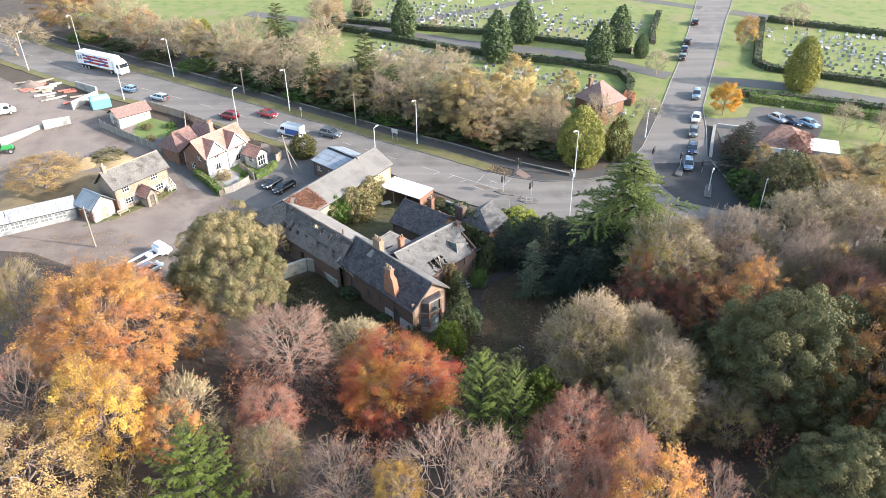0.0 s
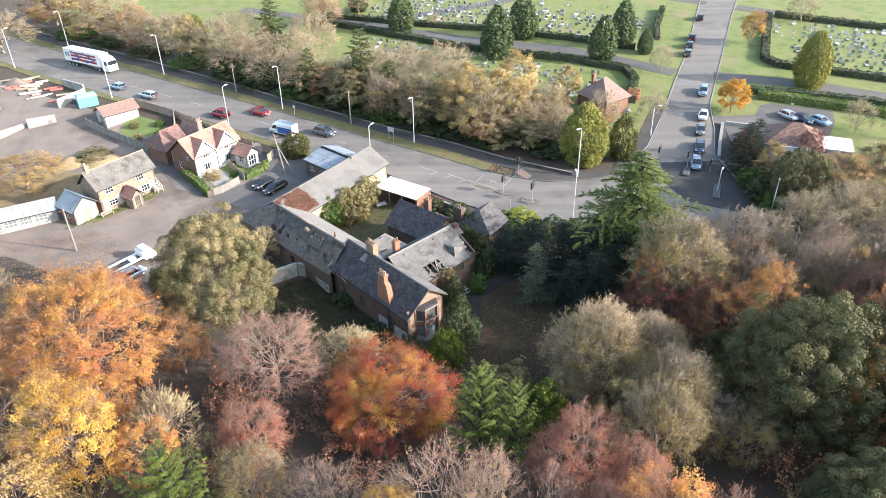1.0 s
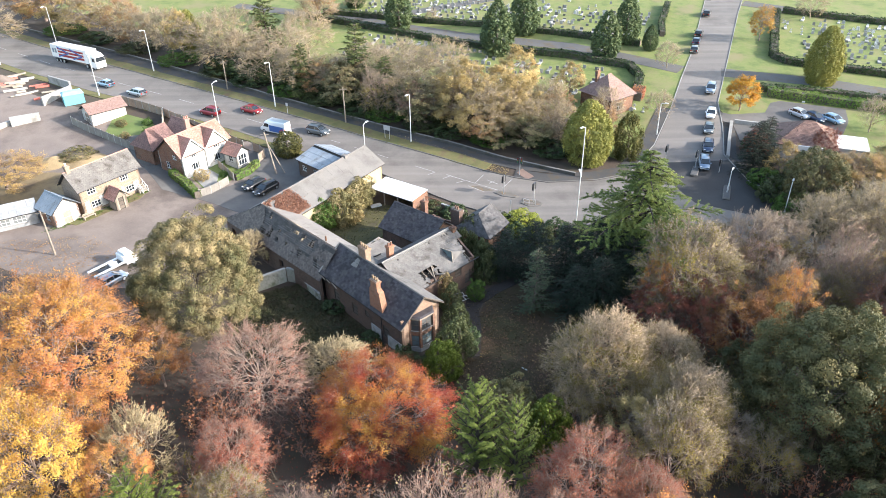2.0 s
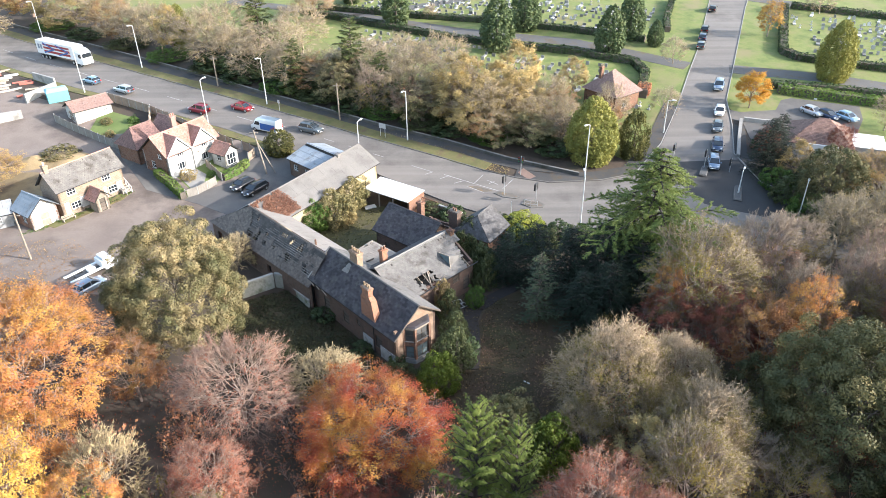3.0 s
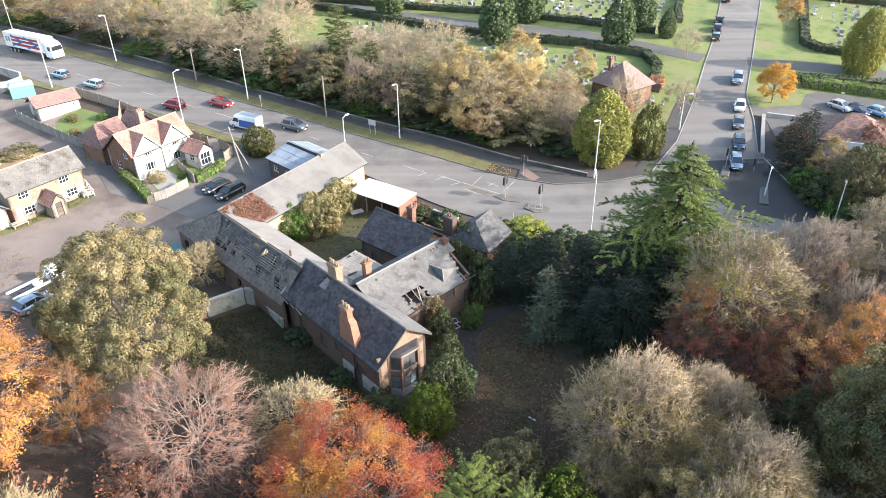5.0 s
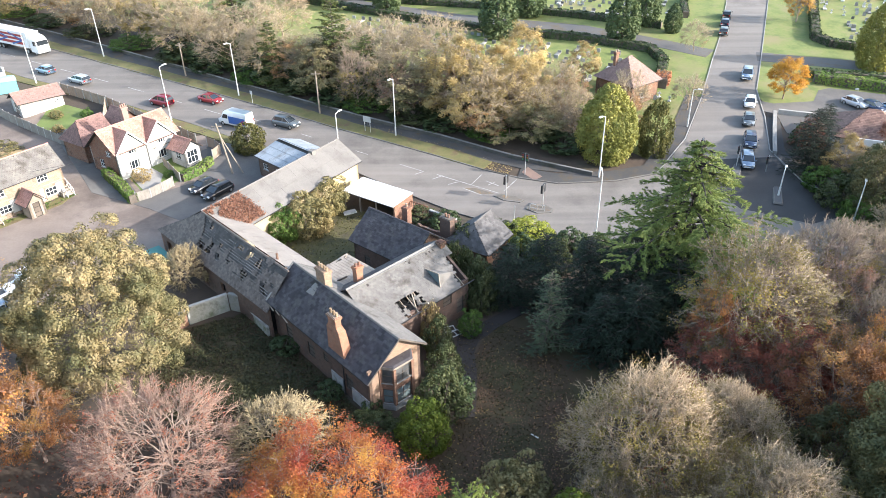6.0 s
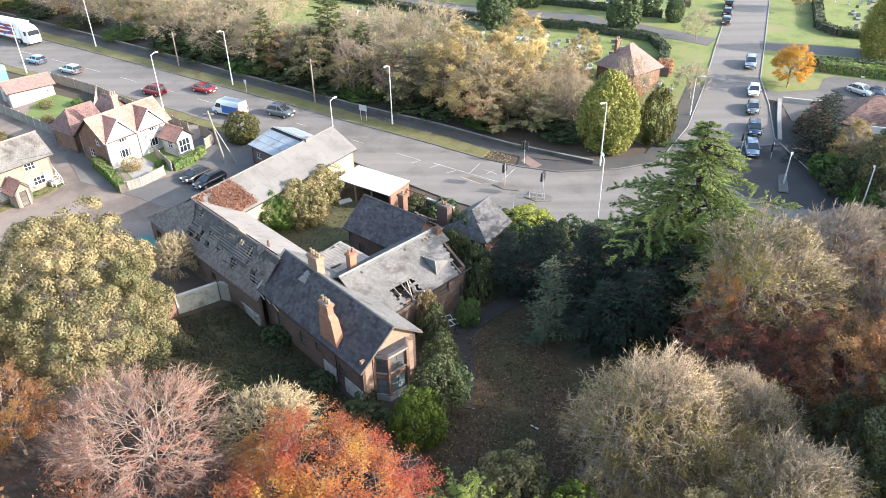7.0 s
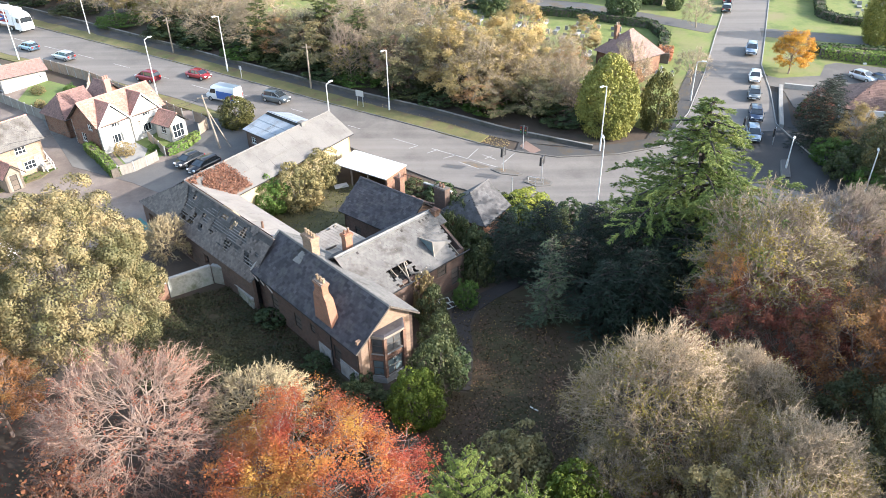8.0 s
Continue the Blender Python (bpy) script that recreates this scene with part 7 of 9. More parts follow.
rng = np.random.default_rng(5)
rust = surface("rusty_red_steel", [(0.36, 0.09, 0.07), (0.45, 0.15, 0.11)], 0.8, 10, 0.8, 0.2)
for i in range(26):
    x, y = -92 + rng.normal() * 4.6, 150 + rng.normal() * 2.0
    x, y = x + (y - 150) * 0.2, y - (x + 92) * 0.55
    ob = thing("scrap_beam", x, y, ground(x, y) + 0.05, rng.normal() * 7 + 38, "beam in a heap of scrap steel and timber", "scrap", "yard scrap")
    l = rng.uniform(1.8, 4.6)
    Geo().box(-l / 2, l / 2, -0.2, 0.2, 0, rng.uniform(0.2, 0.45), 0.03).part("beam", (rust, M["timber_pale"], M["concrete"], M["timber"])[i % 4], ob)


def heap(x, y, r, h, mat, label):
    g = Geo()
    n, k = 18, 7
    for j in range(k + 1):
        t = j / k
        for i in range(n):
            a = 6.2832 * i / n
            q = r * (1 - t) ** 0.8 * (1 + 0.25 * noise.noise((math.cos(a) * 1.5 + x, math.sin(a) * 1.5, t * 2)))
            g.v.append((math.cos(a) * q, math.sin(a) * q * 0.8, h * t * (1 + 0.2 * noise.noise((a, t, x))) - 0.15))
    for j in range(k):
        g.f += [(j * n + i, j * n + (i + 1) % n, (j + 1) * n + (i + 1) % n, (j + 1) * n + i) for i in range(n)]
    g.f.append(tuple(range(k * n, k * n + n)))
    ob = thing("heap", x, y, ground(x, y), 0, label, "heap", "yard heaps")
    g.part("heap_body", mat, ob, "", True)


sand = surface("yellow_sand", [(0.21, 0.15, 0.078), (0.31, 0.225, 0.12)], 0.5, 6, 0.95, 0.6)
heap(-64.5, 118.0, 5.0, 1.1, sand, "heap of yellow sand in the yard")
heap(-69.5, 117.0, 4.0, 1.3, sand, "low heap of sand in the yard")
heap(-97, 152, 3.0, 1.6, M["yard"], "heap of earth in the yard")

# ---- left lying about the ruin ----
M["rusty"] = surface("rusted_iron", [(0.12, 0.06, 0.04), (0.2, 0.1, 0.065)], 1.0, 12, 0.9, 0.3)
for x, y, tn in ((1.3, 79.2, 20), (1.9, 78.5, 34)):
    ob = thing("old_window_frame", x, y, ground(x, y) + 0.05, tn, "white window frame lying in the grass", "window frame", "discarded frames")
    for i in range(3):
        Geo().box(-0.55 + i * 0.52, -0.49 + i * 0.52, -0.4, 0.4, 0, 0.07).part("stile", M["white"], ob)
    for k in (-0.4, 0.34):
        Geo().box(-0.49, 0.49, k, k + 0.06, 0.005, 0.065).part("rail", M["white"], ob)
ob = thing("loose_sheet", -11.8, 103.6, ground(-11.8, 103.6) + 0.06, 30, "white plastic sheet lying in the courtyard", "sheet")
Geo().hexa([(-0.9, -0.5, 0), (0.8, -0.6, 0.02), (0.9, 0.4, 0), (-0.7, 0.6, 0)], [(-0.9, -0.5, 0.1), (0.8, -0.6, 0.22), (0.9, 0.4, 0.12), (-0.7, 0.6, 0.06)]).part("sheet_body", M["whitesheet"], ob)
ob = thing("rusty_gate", -3.9, 103.4, ground(-3.9, 103.4), -36, "rusty barred gate between the roadside walls", "gate")
for k in (0.15, 1.75):
    Geo().box(0, 2.9, -0.04, 0.04, k, k + 0.08).part("gate_rail", M["rusty"], ob)
for i in range(14):
    Geo().box(0.02 + i * 0.218, 0.07 + i * 0.218, -0.025, 0.025, 0.0, 1.95).part("bar", M["rusty"], ob)
for ax, ay, bx, by in ((-6.6, 105.4, -4.1, 103.5), (-1.3, 101.5, 2.0, 99.0)):
    old_wall(ax, ay, bx, by, 1.5, M["brick_dark"], "dark brick roadside wall", 0.3)


# ---- vehicles ----
def car_paint(name, col, metal=0.4):
    return paint("paint_" + name, col, 0.3, metal, 0.6)


PAINTS = {"silver": car_paint("silver", (0.55, 0.57, 0.6)), "dark_blue": car_paint("dark_blue", (0.03, 0.05, 0.10)), "black": car_paint("black", (0.02, 0.02, 0.024)), "red": car_paint("red", (0.36, 0.03, 0.035)),
          "maroon": car_paint("maroon", (0.26, 0.025, 0.04)), "white": car_paint("white", (0.78, 0.78, 0.78), 0.0), "light_blue": car_paint("light_blue", (0.33, 0.47, 0.60)), "grey": car_paint("grey", (0.13, 0.15, 0.16)), "steel": car_paint("steel", (0.20, 0.26, 0.34))}
M["chrome"], M["lamp_glass"], M["tail"] = paint("wheel_alloy", (0.55, 0.56, 0.57), 0.35, 0.8), paint("headlamp_glass", (0.7, 0.72, 0.74), 0.15), paint("tail_lamp", (0.35, 0.02, 0.02), 0.25)
M["vanblue"] = paint("van_panel_blue", (0.03, 0.10, 0.32), 0.35)


def wheel(parent, x, y, r, w=0.2):
    t = Geo().disc((x, y, r), (0, 1, 0), r, w, 16).part("wheel", M["tyre"], parent)
    s = 1 if y > 0 else -1
    Geo().disc((x, y + s * (w / 2 + 0.005), r), (0, 1, 0), r * 0.62, 0.02, 12).part("rim", M["chrome"], t)


def hull(g, stations, y_scale=1.0):
    """A lofted body: at each station x, the half width and a ring of (height, share of width)."""
    k = None
    for x, half, ring in stations:
        pts = [(x, -half * s * y_scale, z) for z, s in ring] + [(x, half * s * y_scale, z) for z, s in reversed(ring)]
        if k is None:
            k = len(pts)
            g.f.append(tuple(range(len(g.v), len(g.v) + k)))
        else:
            o = len(g.v)
            g.f += [(o - k + i, o - k + (i + 1) % k, o + (i + 1) % k, o + i) for i in range(k)]
        g.v += pts
    o = len(g.v) - k
    g.f.append(tuple(range(o + k - 1, o - 1, -1)))
    return g


def car(x, y, turn, col, style, label, group="", z=None):
    """style: hatch, estate, suv or mpv; the nose points along the local x."""
    L, W, H = {"hatch": (4.1, 1.76, 1.46), "saloon": (4.5, 1.8, 1.44), "estate": (4.6, 1.8, 1.5), "suv": (4.5, 1.86, 1.68), "mpv": (4.4, 1.82, 1.72)}[style]
    ob = thing("car", x, y, ground(x, y) + 0.06 if z is None else z, turn, label, "car", group)
    h, n = L / 2, W / 2
    belt = H * 0.62
    body = Geo()
    side = [(0.2, 0.9), (0.34, 1.0), (belt * 0.75, 1.0), (belt, 0.94)]
    hull(body, [(-h, n * 0.82, [(0.36, 0.9), (0.5, 0.97), (belt * 0.8, 0.97), (belt * 0.97, 0.9)]), (-h + 0.18, n * 0.95, side), (-h + 0.8, n, side), (h * 0.35, n, side), (h - 0.75, n * 0.98, [(0.2, 0.9), (0.34, 1.0), (belt * 0.7, 1.0), (belt * 0.93, 0.9)]), (h - 0.2, n * 0.88, [(0.22, 0.9), (0.36, 1.0), (belt * 0.62, 1.0), (belt * 0.78, 0.86)]), (h, n * 0.74, [(0.32, 0.9), (0.42, 1.0), (belt * 0.55, 1.0), (belt * 0.66, 0.85)])])
    b = body.part("body", PAINTS[col], ob, "", True)
    back = {"hatch": -h + 0.25, "saloon": -h + 0.75, "estate": -h + 0.12, "suv": -h + 0.16, "mpv": -h + 0.14}[style]
    rf = {"hatch": -h + 0.85, "saloon": -h + 1.35, "estate": -h + 0.55, "suv": -h + 0.6, "mpv": -h + 0.5}[style]
    cab = Geo()
    hull(cab, [(back, n * 0.9, [(belt - 0.04, 1.0), (belt + 0.06, 0.97)]), (rf, n * 0.88, [(belt - 0.04, 1.02), (H - 0.09, 0.84)]), (h * 0.12, n * 0.88, [(belt - 0.04, 1.02), (H - 0.09, 0.84)]), (h * 0.56, n * 0.9, [(belt - 0.05, 1.0), (belt + 0.02, 0.98)])])
    cab.part("window_band", M["glass"], ob)
    roof = Geo()
    hull(roof, [(rf - 0.16, n * 0.86, [(H - 0.16, 0.84), (H - 0.09, 0.8)]), (rf + 0.1, n * 0.88, [(H - 0.1, 0.86), (H, 0.78)]), (h * 0.02, n * 0.88, [(H - 0.1, 0.86), (H, 0.78)]), (h * 0.17, n * 0.87, [(H - 0.17, 0.87), (H - 0.08, 0.8)])])
    roof.part("roof", PAINTS[col], ob, "", True)
    for s in (-1, 1):
        for a, c in ((rf - 0.05, 0.07), (-0.1, 0.07)):
            Geo().beam((a, s * n * 0.925, belt - 0.02), (a + 0.04, s * n * 0.752, H - 0.1), 0.07, 0.04).part("pillar", PAINTS[col], ob)
        Geo().beam((h * 0.55, s * n * 0.88, belt), (h * 0.15, s * n * 0.74, H - 0.1), 0.07, 0.06).part("pillar", PAINTS[col], ob)
        Geo().box(h * 0.4, h * 0.4 + 0.12, s * (n + 0.1) - 0.09, s * (n + 0.1) + 0.09, belt - 0.02, belt + 0.12, 0.02).part("mirror", PAINTS[col], ob)
        Geo().box(h - 0.3, h - 0.06, s * n * 0.66 - 0.17, s * n * 0.66 + 0.17, belt * 0.62, belt * 0.8, 0.02).part("headlight", M["lamp_glass"], ob)
        Geo().box(-h - 0.01, -h + 0.1, s * n * 0.68 - 0.13, s * n * 0.68 + 0.13, belt * 0.66, belt * 0.94).part("tail_light", M["tail"], ob)
        for a in (-h + 0.78, h - 0.85):
            wheel(ob, a, s * (n - 0.08), 0.32)
    Geo().box(h - 0.06, h + 0.02, -0.26, 0.26, 0.36, 0.47).part("number_plate", M["white"], ob)
    return ob


def van(x, y, turn, label, panel=None, L=5.9, H=2.55, col="white"):
    ob = thing("van", x, y, ground(x, y) + 0.06, turn, label, "van")
    h, n = L / 2, 0.98
    g = Geo()
    wall = [(0.35, 0.95), (0.5, 1.0), (H * 0.55, 1.0), (H - 0.12, 0.9), (H, 0.8)]
    hull(g, [(-h, n * 0.97, wall), (h - 1.75, n, wall), (h - 1.25, n, [(0.35, 0.95), (0.5, 1.0), (1.25, 1.0), (H - 0.4, 0.88), (H - 0.3, 0.8)]), (h - 0.75, n * 0.97, [(0.35, 0.95), (0.5, 1.0), (0.95, 1.0), (1.32, 0.92), (1.36, 0.86)]), (h - 0.1, n * 0.86, [(0.35, 0.9), (0.5, 1.0), (0.7, 1.0), (0.98, 0.9), (1.02, 0.8)]), (h, n * 0.8, [(0.4, 0.9), (0.48, 1.0), (0.6, 1.0), (0.72, 0.9), (0.76, 0.8)])])
    g.part("body", PAINTS[col], ob, "", True)
    Geo().hexa([(h - 1.3, -n * 0.83, H - 0.36), (h - 1.3, n * 0.83, H - 0.36), (h - 0.76, n * 0.86, 1.4), (h - 0.76, -n * 0.86, 1.4)], [(h - 1.26, -n * 0.83, H - 0.34), (h - 1.26, n * 0.83, H - 0.34), (h - 0.72, n * 0.86, 1.42), (h - 0.72, -n * 0.86, 1.42)]).part("windscreen", M["glass"], ob)
    for s in (-1, 1):
        Geo().hexa([(h - 2.2, s * n * 0.99, 1.3), (h - 0.95, s * n * 0.99, 1.3), (h - 1.35, s * n * 0.93, 1.95), (h - 2.2, s * n * 0.95, 1.95)], [(h - 2.2, s * n * 1.012, 1.3), (h - 0.95, s * n * 1.012, 1.3), (h - 1.35, s * n * 0.96, 1.95), (h - 2.2, s * n * 0.975, 1.95)]).part("side_window", M["glass"], ob)
        if panel:
            Geo().box(-h + 0.25, h - 2.35, s * n * 1.004 - 0.008, s * n * 1.004 + 0.008, 0.6, 1.75).part("side_panel", M["vanblue"], ob, "deep blue painted side panel")
            for i in range(3):
                Geo().box(-h + 0.35 + i * 0.3, -h + 0.55 + i * 0.3, s * n * 1.02 - 0.006, s * n * 1.02 + 0.006, 0.8, 1.5 - 0.2 * i).part("panel_graphic", PAINTS["red"], ob)
        for a in (-h + 1.0, h - 1.0):
            wheel(ob, a, s * (n - 0.1), 0.36)
        Geo().box(h - 0.2, h - 0.02, s * 0.66 - 0.14, s * 0.66 + 0.14, 0.68, 0.92).part("headlight", M["lamp_glass"], ob)
        Geo().box(-h - 0.02, -h + 0.04, s * 0.85 - 0.07, s * 0.85 + 0.07, 0.9, 1.5).part("tail_light", M["tail"], ob)
    for i in range(2):
        Geo().box(-h - 0.03, -h - 0.004, -0.75 + i * 0.8, -0.1 + i * 0.8, 0.9, 2.1).part("rear_panel", M["whitesheet"], ob)
    return ob


def lorry(x, y, turn):
    """An articulated lorry: tractor with deflector, box trailer with stripes on its side."""
    ob = thing("lorry", x, y, ground(x, y) + 0.06, turn, "white articulated lorry with red stripes on its trailer", "lorry")
    Geo().box(-8.2, 4.9, -1.27, 1.27, 1.15, 4.0, 0.02).part("trailer_box", PAINTS["white"], ob)
    Geo().box(-8.1, 4.4, -0.5, 0.5, 0.85, 1.12).part("chassis", M["black"], ob)
    for i, (z0, z1) in enumerate(((1.6, 2.1), (2.4, 2.85), (3.1, 3.5))):
        Geo().box(-5.6, 3.6, -1.295, -1.275, z0, z1).part("side_stripe", PAINTS["red"], ob)
    for a, b, z0, z1 in ((-5.6, -1.6, 1.5, 2.6), (-1.0, 3.0, 3.6, 2.5), (-5.6, -2.2, 3.6, 2.7), (-0.4, 3.0, 1.5, 2.4)):
        Geo().beam((a, -1.31, z0), (b, -1.31, z1), 0.02, 0.3).part("side_flash", M["vanblue"], ob)
    for i in range(2):
        Geo().box(-7.6 + i * 0.9, -7.0 + i * 0.9, -1.295, -1.275, 2.2, 3.2).part("side_badge", PAINTS["steel"], ob)
    c = Geo()
    hull(c, [(5.3, 1.25, [(0.5, 1.0), (1.0, 1.0), (2.9, 1.0), (3.6, 0.86)]), (6.6, 1.25, [(0.5, 1.0), (1.0, 1.0), (2.8, 1.0), (3.4, 0.8)]), (7.3, 1.22, [(0.45, 1.0), (1.0, 1.0), (1.9, 1.0), (2.75, 0.92)]), (7.5, 1.15, [(0.45, 1.0), (1.0, 1.0), (1.7, 1.0), (1.8, 0.92)])])
    c.part("cab", PAINTS["white"], ob)
    Geo().hexa([(7.5, -1.08, 1.85), (7.5, 1.08, 1.85), (7.33, 1.05, 2.68), (7.33, -1.05, 2.68)], [(7.56, -1.08, 1.85), (7.56, 1.08, 1.85), (7.39, 1.05, 2.68), (7.39, -1.05, 2.68)]).part("windscreen", M["glass"], ob)
    for s in (-1, 1):
        Geo().box(6.3, 7.1, s * 1.25 - 0.02, s * 1.25 + 0.02, 1.8, 2.6).part("side_window", M["glass"], ob)
        Geo().box(7.2, 7.35, s * 1.45 - 0.1, s * 1.45 + 0.1, 1.9, 2.6).part("mirror", M["black"], ob)
        for a in (-6.9, -5.6, -4.3, 4.0, 6.6):
            wheel(ob, a, s * 1.08, 0.48, 0.3)
        Geo().box(7.4, 7.56, s * 0.95 - 0.2, s * 0.95 + 0.2, 0.75, 1.0).part("headlight", M["lamp_glass"], ob)
    return ob


lorry(-83.6, 161.2, -30)
car(-72.9, 148.8, 150, "light_blue", "hatch", "pale blue hatchback driving on the main road")
car(-64.6, 144.2, 150, "silver", "estate", "silver estate car driving on the main road")
car(-46.9, 135.2, 152, "maroon", "mpv", "dark red people carrier driving on the main road")
car(-38.9, 136.0, -28, "red", "saloon", "red saloon car driving on the main road")
van(-32.6, 127.9, 152, "white van with deep blue side panels on the road", True)
car(-24.6, 127.5, -27, "grey", "suv", "dark grey off-road car on the main road")
queue = "queue on the side road"
car(52.4, 143.6, -112, "steel", "suv", "blue-grey car waiting on the side road", queue)
car(49.4, 133.1, -112, "white", "hatch", "white car waiting on the side road", queue)
car(47.3, 127.3, -110, "grey", "hatch", "dark grey car waiting on the side road", queue)
car(45.4, 121.0, -108, "dark_blue", "estate", "dark blue estate car waiting on the side road", queue)
car(43.2, 115.5, -106, "steel", "estate", "blue-grey car at the mouth of the side road", queue)
for x, y, c in ((59.2, 176.3, "black"), (57.2, 171.1, "dark_blue"), (55.3, 165.8, "grey"), (65.6, 191.6, "black")):
    car(x, y, 69, c, "hatch", "dark car parked at the kerb by the cemetery", "parked by the cemetery")
for x, y, c, s in ((65.9, 132.6, "silver", "hatch"), (68.1, 131.2, "dark_blue", "hatch"), (71.2, 130.4, "light_blue", "hatch")):
    car(x, y, -62, c, s, "car parked behind the bungalow", "parked behind the bungalow")
car(-32.5, 109.5, 238, "black", "hatch", "dark blue-black car parked beside the hedge", "parked by the barn")
car(-30.2, 108.2, 238, "black", "estate", "black car parked beside the barn", "parked by the barn")
car(-44.0, 81.0, 60, "steel", "hatch", "blue-grey car parked under the trees", "parked under the trees")
van(-96.0, 137.6, 30, "white van parked in the builders' yard", None, 5.2, 2.2)


def low_loader(x, y, turn):
    """A white recovery lorry whose bed is two bare rails."""
    ob = thing("recovery_lorry", x, y, ground(x, y) + 0.04, turn, "small white recovery lorry with an open railed bed", "lorry")
    Geo().box(-2.6, 2.4, -0.3, 0.3, 0.5, 0.75).part("chassis", M["black"], ob)
    c = Geo()
    hull(c, [(0.9, 0.98, [(0.45, 1.0), (1.2, 1.0), (1.9, 0.9), (2.1, 0.8)]), (1.9, 0.98, [(0.45, 1.0), (1.2, 1.0), (1.9, 0.9), (2.1, 0.8)]), (2.4, 0.95, [(0.45, 1.0), (1.0, 1.0), (1.25, 0.95), (1.3, 0.9)]), (2.75, 0.85, [(0.5, 1.0), (0.7, 1.0), (0.9, 0.95), (0.95, 0.9)])])
    c.part("cab", PAINTS["white"], ob)
    Geo().hexa([(1.95, -0.78, 2.0), (1.95, 0.78, 2.0), (2.38, 0.85, 1.34), (2.38, -0.85, 1.34)], [(2.0, -0.78, 2.02), (2.0, 0.78, 2.02), (2.43, 0.85, 1.36), (2.43, -0.85, 1.36)]).part("windscreen", M["glass"], ob)
    for s in (-1, 1):
        Geo().beam((0.85, s * 0.85, 0.95), (-3.6, s * 0.85, 0.75), 0.34, 0.14).part("bed_rail", PAINTS["white"], ob)
        wheel(ob, 1.9, s * 0.85, 0.36), wheel(ob, -1.6, s * 0.85, 0.36)
    Geo().box(0.6, 0.85, -1.0, 1.0, 0.8, 1.7).part("headboard", PAINTS["white"], ob)
    Geo().disc((-0.5, 0.0, 0.9), (0, 0, 1), 0.55, 0.25, 14).part("winch_drum", PAINTS["white"], ob)


low_loader(-44.8, 84.6, 52)


def tractor(x, y, turn):
    ob = thing("tractor", x, y, ground(x, y) + 0.04, turn, "green tractor standing in the builders' yard", "tractor")
    gr = paint("tractor_green", (0.03, 0.22, 0.06), 0.4)
    Geo().box(0.0, 2.0, -0.45, 0.45, 0.8, 1.5, 0.06).part("bonnet", gr, ob)
    Geo().box(-1.3, 0.0, -0.75, 0.75, 0.7, 1.2, 0.04).part("body", gr, ob)
    Geo().box(-1.25, 0.0, -0.75, 0.75, 1.2, 2.5, 0.1).part("cab", M["glass"], ob)
    Geo().box(-1.3, 0.05, -0.8, 0.8, 2.5, 2.62, 0.05).part("cab_roof", gr, ob)
    for s in (-1, 1):
        wheel(ob, -0.8, s * 0.95, 0.8, 0.45), wheel(ob, 1.6, s * 0.8, 0.5, 0.35)


tractor(-87.6, 121.4, 20)


# ---- the cemetery's stones ----
def stone_kinds():
    slab = Geo()
    ring = [(-0.36, 0.0), (0.36, 0.0), (0.36, 0.7), (0.2, 0.86), (0.0, 0.92), (-0.2, 0.86), (-0.36, 0.7)]
    slab.hexa([(x, 0.07, z) for x, z in ring], [(x, -0.07, z) for x, z in ring]).box(-0.45, 0.45, -0.16, 0.16, -0.1, 0.12)
    cross = Geo().box(-0.1, 0.1, -0.08, 0.08, 0, 1.35).box(-0.36, 0.36, -0.075, 0.075, 0.85, 1.05).box(-0.35, 0.35, -0.3, 0.3, -0.1, 0.25)
    kerbed = Geo().hexa([(x, 0.07, z) for x, z in ring], [(x, -0.07, z) for x, z in ring]).box(-0.45, 0.45, -1.9, -0.08, -0.1, 0.22).box(-0.45, 0.45, -0.16, 0.16, -0.1, 0.1)
    return [slab.data("slab", M["stone"]), cross.data("cross", M["stone"]), kerbed.data("kerbed_grave", M["stone"])]


def graves():
    rng, kinds = np.random.default_rng(9), stone_kinds()
    plots = [((-30, 168), (38, 143), 3, 62), ((-26, 198), (46, 172), 0, 0), ((-20, 200), (48, 176), 5, 95), ((76, 163), (118, 143), 0, 0), ((80, 170), (122, 152), 5, 80), ((88, 184), (110, 174), 3, 30), ((66, 141), (92, 130), 1, 9), ((-20, 218), (52, 196), 3, 30)]
    n = 0
    for (ax, ay), (bx, by), rows, count in plots:
        for i in range(count):
            r, t = i % max(1, rows), rng.uniform(0, 1)
            off = (r - 0) * 4.2 * (-1 if ay < 175 and ax < 0 and rows == 3 else 1)
            x, y = ax + (bx - ax) * t + rng.normal() * 0.3, ay + (by - ay) * t + off + rng.normal() * 0.3
            if 40 < x < 70 and abs(x - (36 + (y - 122) * 0.4) - 4.5) < 9:
                continue
            ob = new("gravestone", kinds[(i * 7 + r) % 3 if rng.random() < 0.8 else 0])
            k = rng.uniform(0.6, 1.05)
            ob.matrix_basis = pose(x, y, ground(x, y) + 0.02, rng.uniform(-3, 3), 0, -28 + rng.normal() * 5) @ Matrix.Diagonal((k, k, k, 1))
            tagged(ob, "weathered stone grave marker standing in mown grass", "gravestone", "gravestones")
            n += 1


graves()


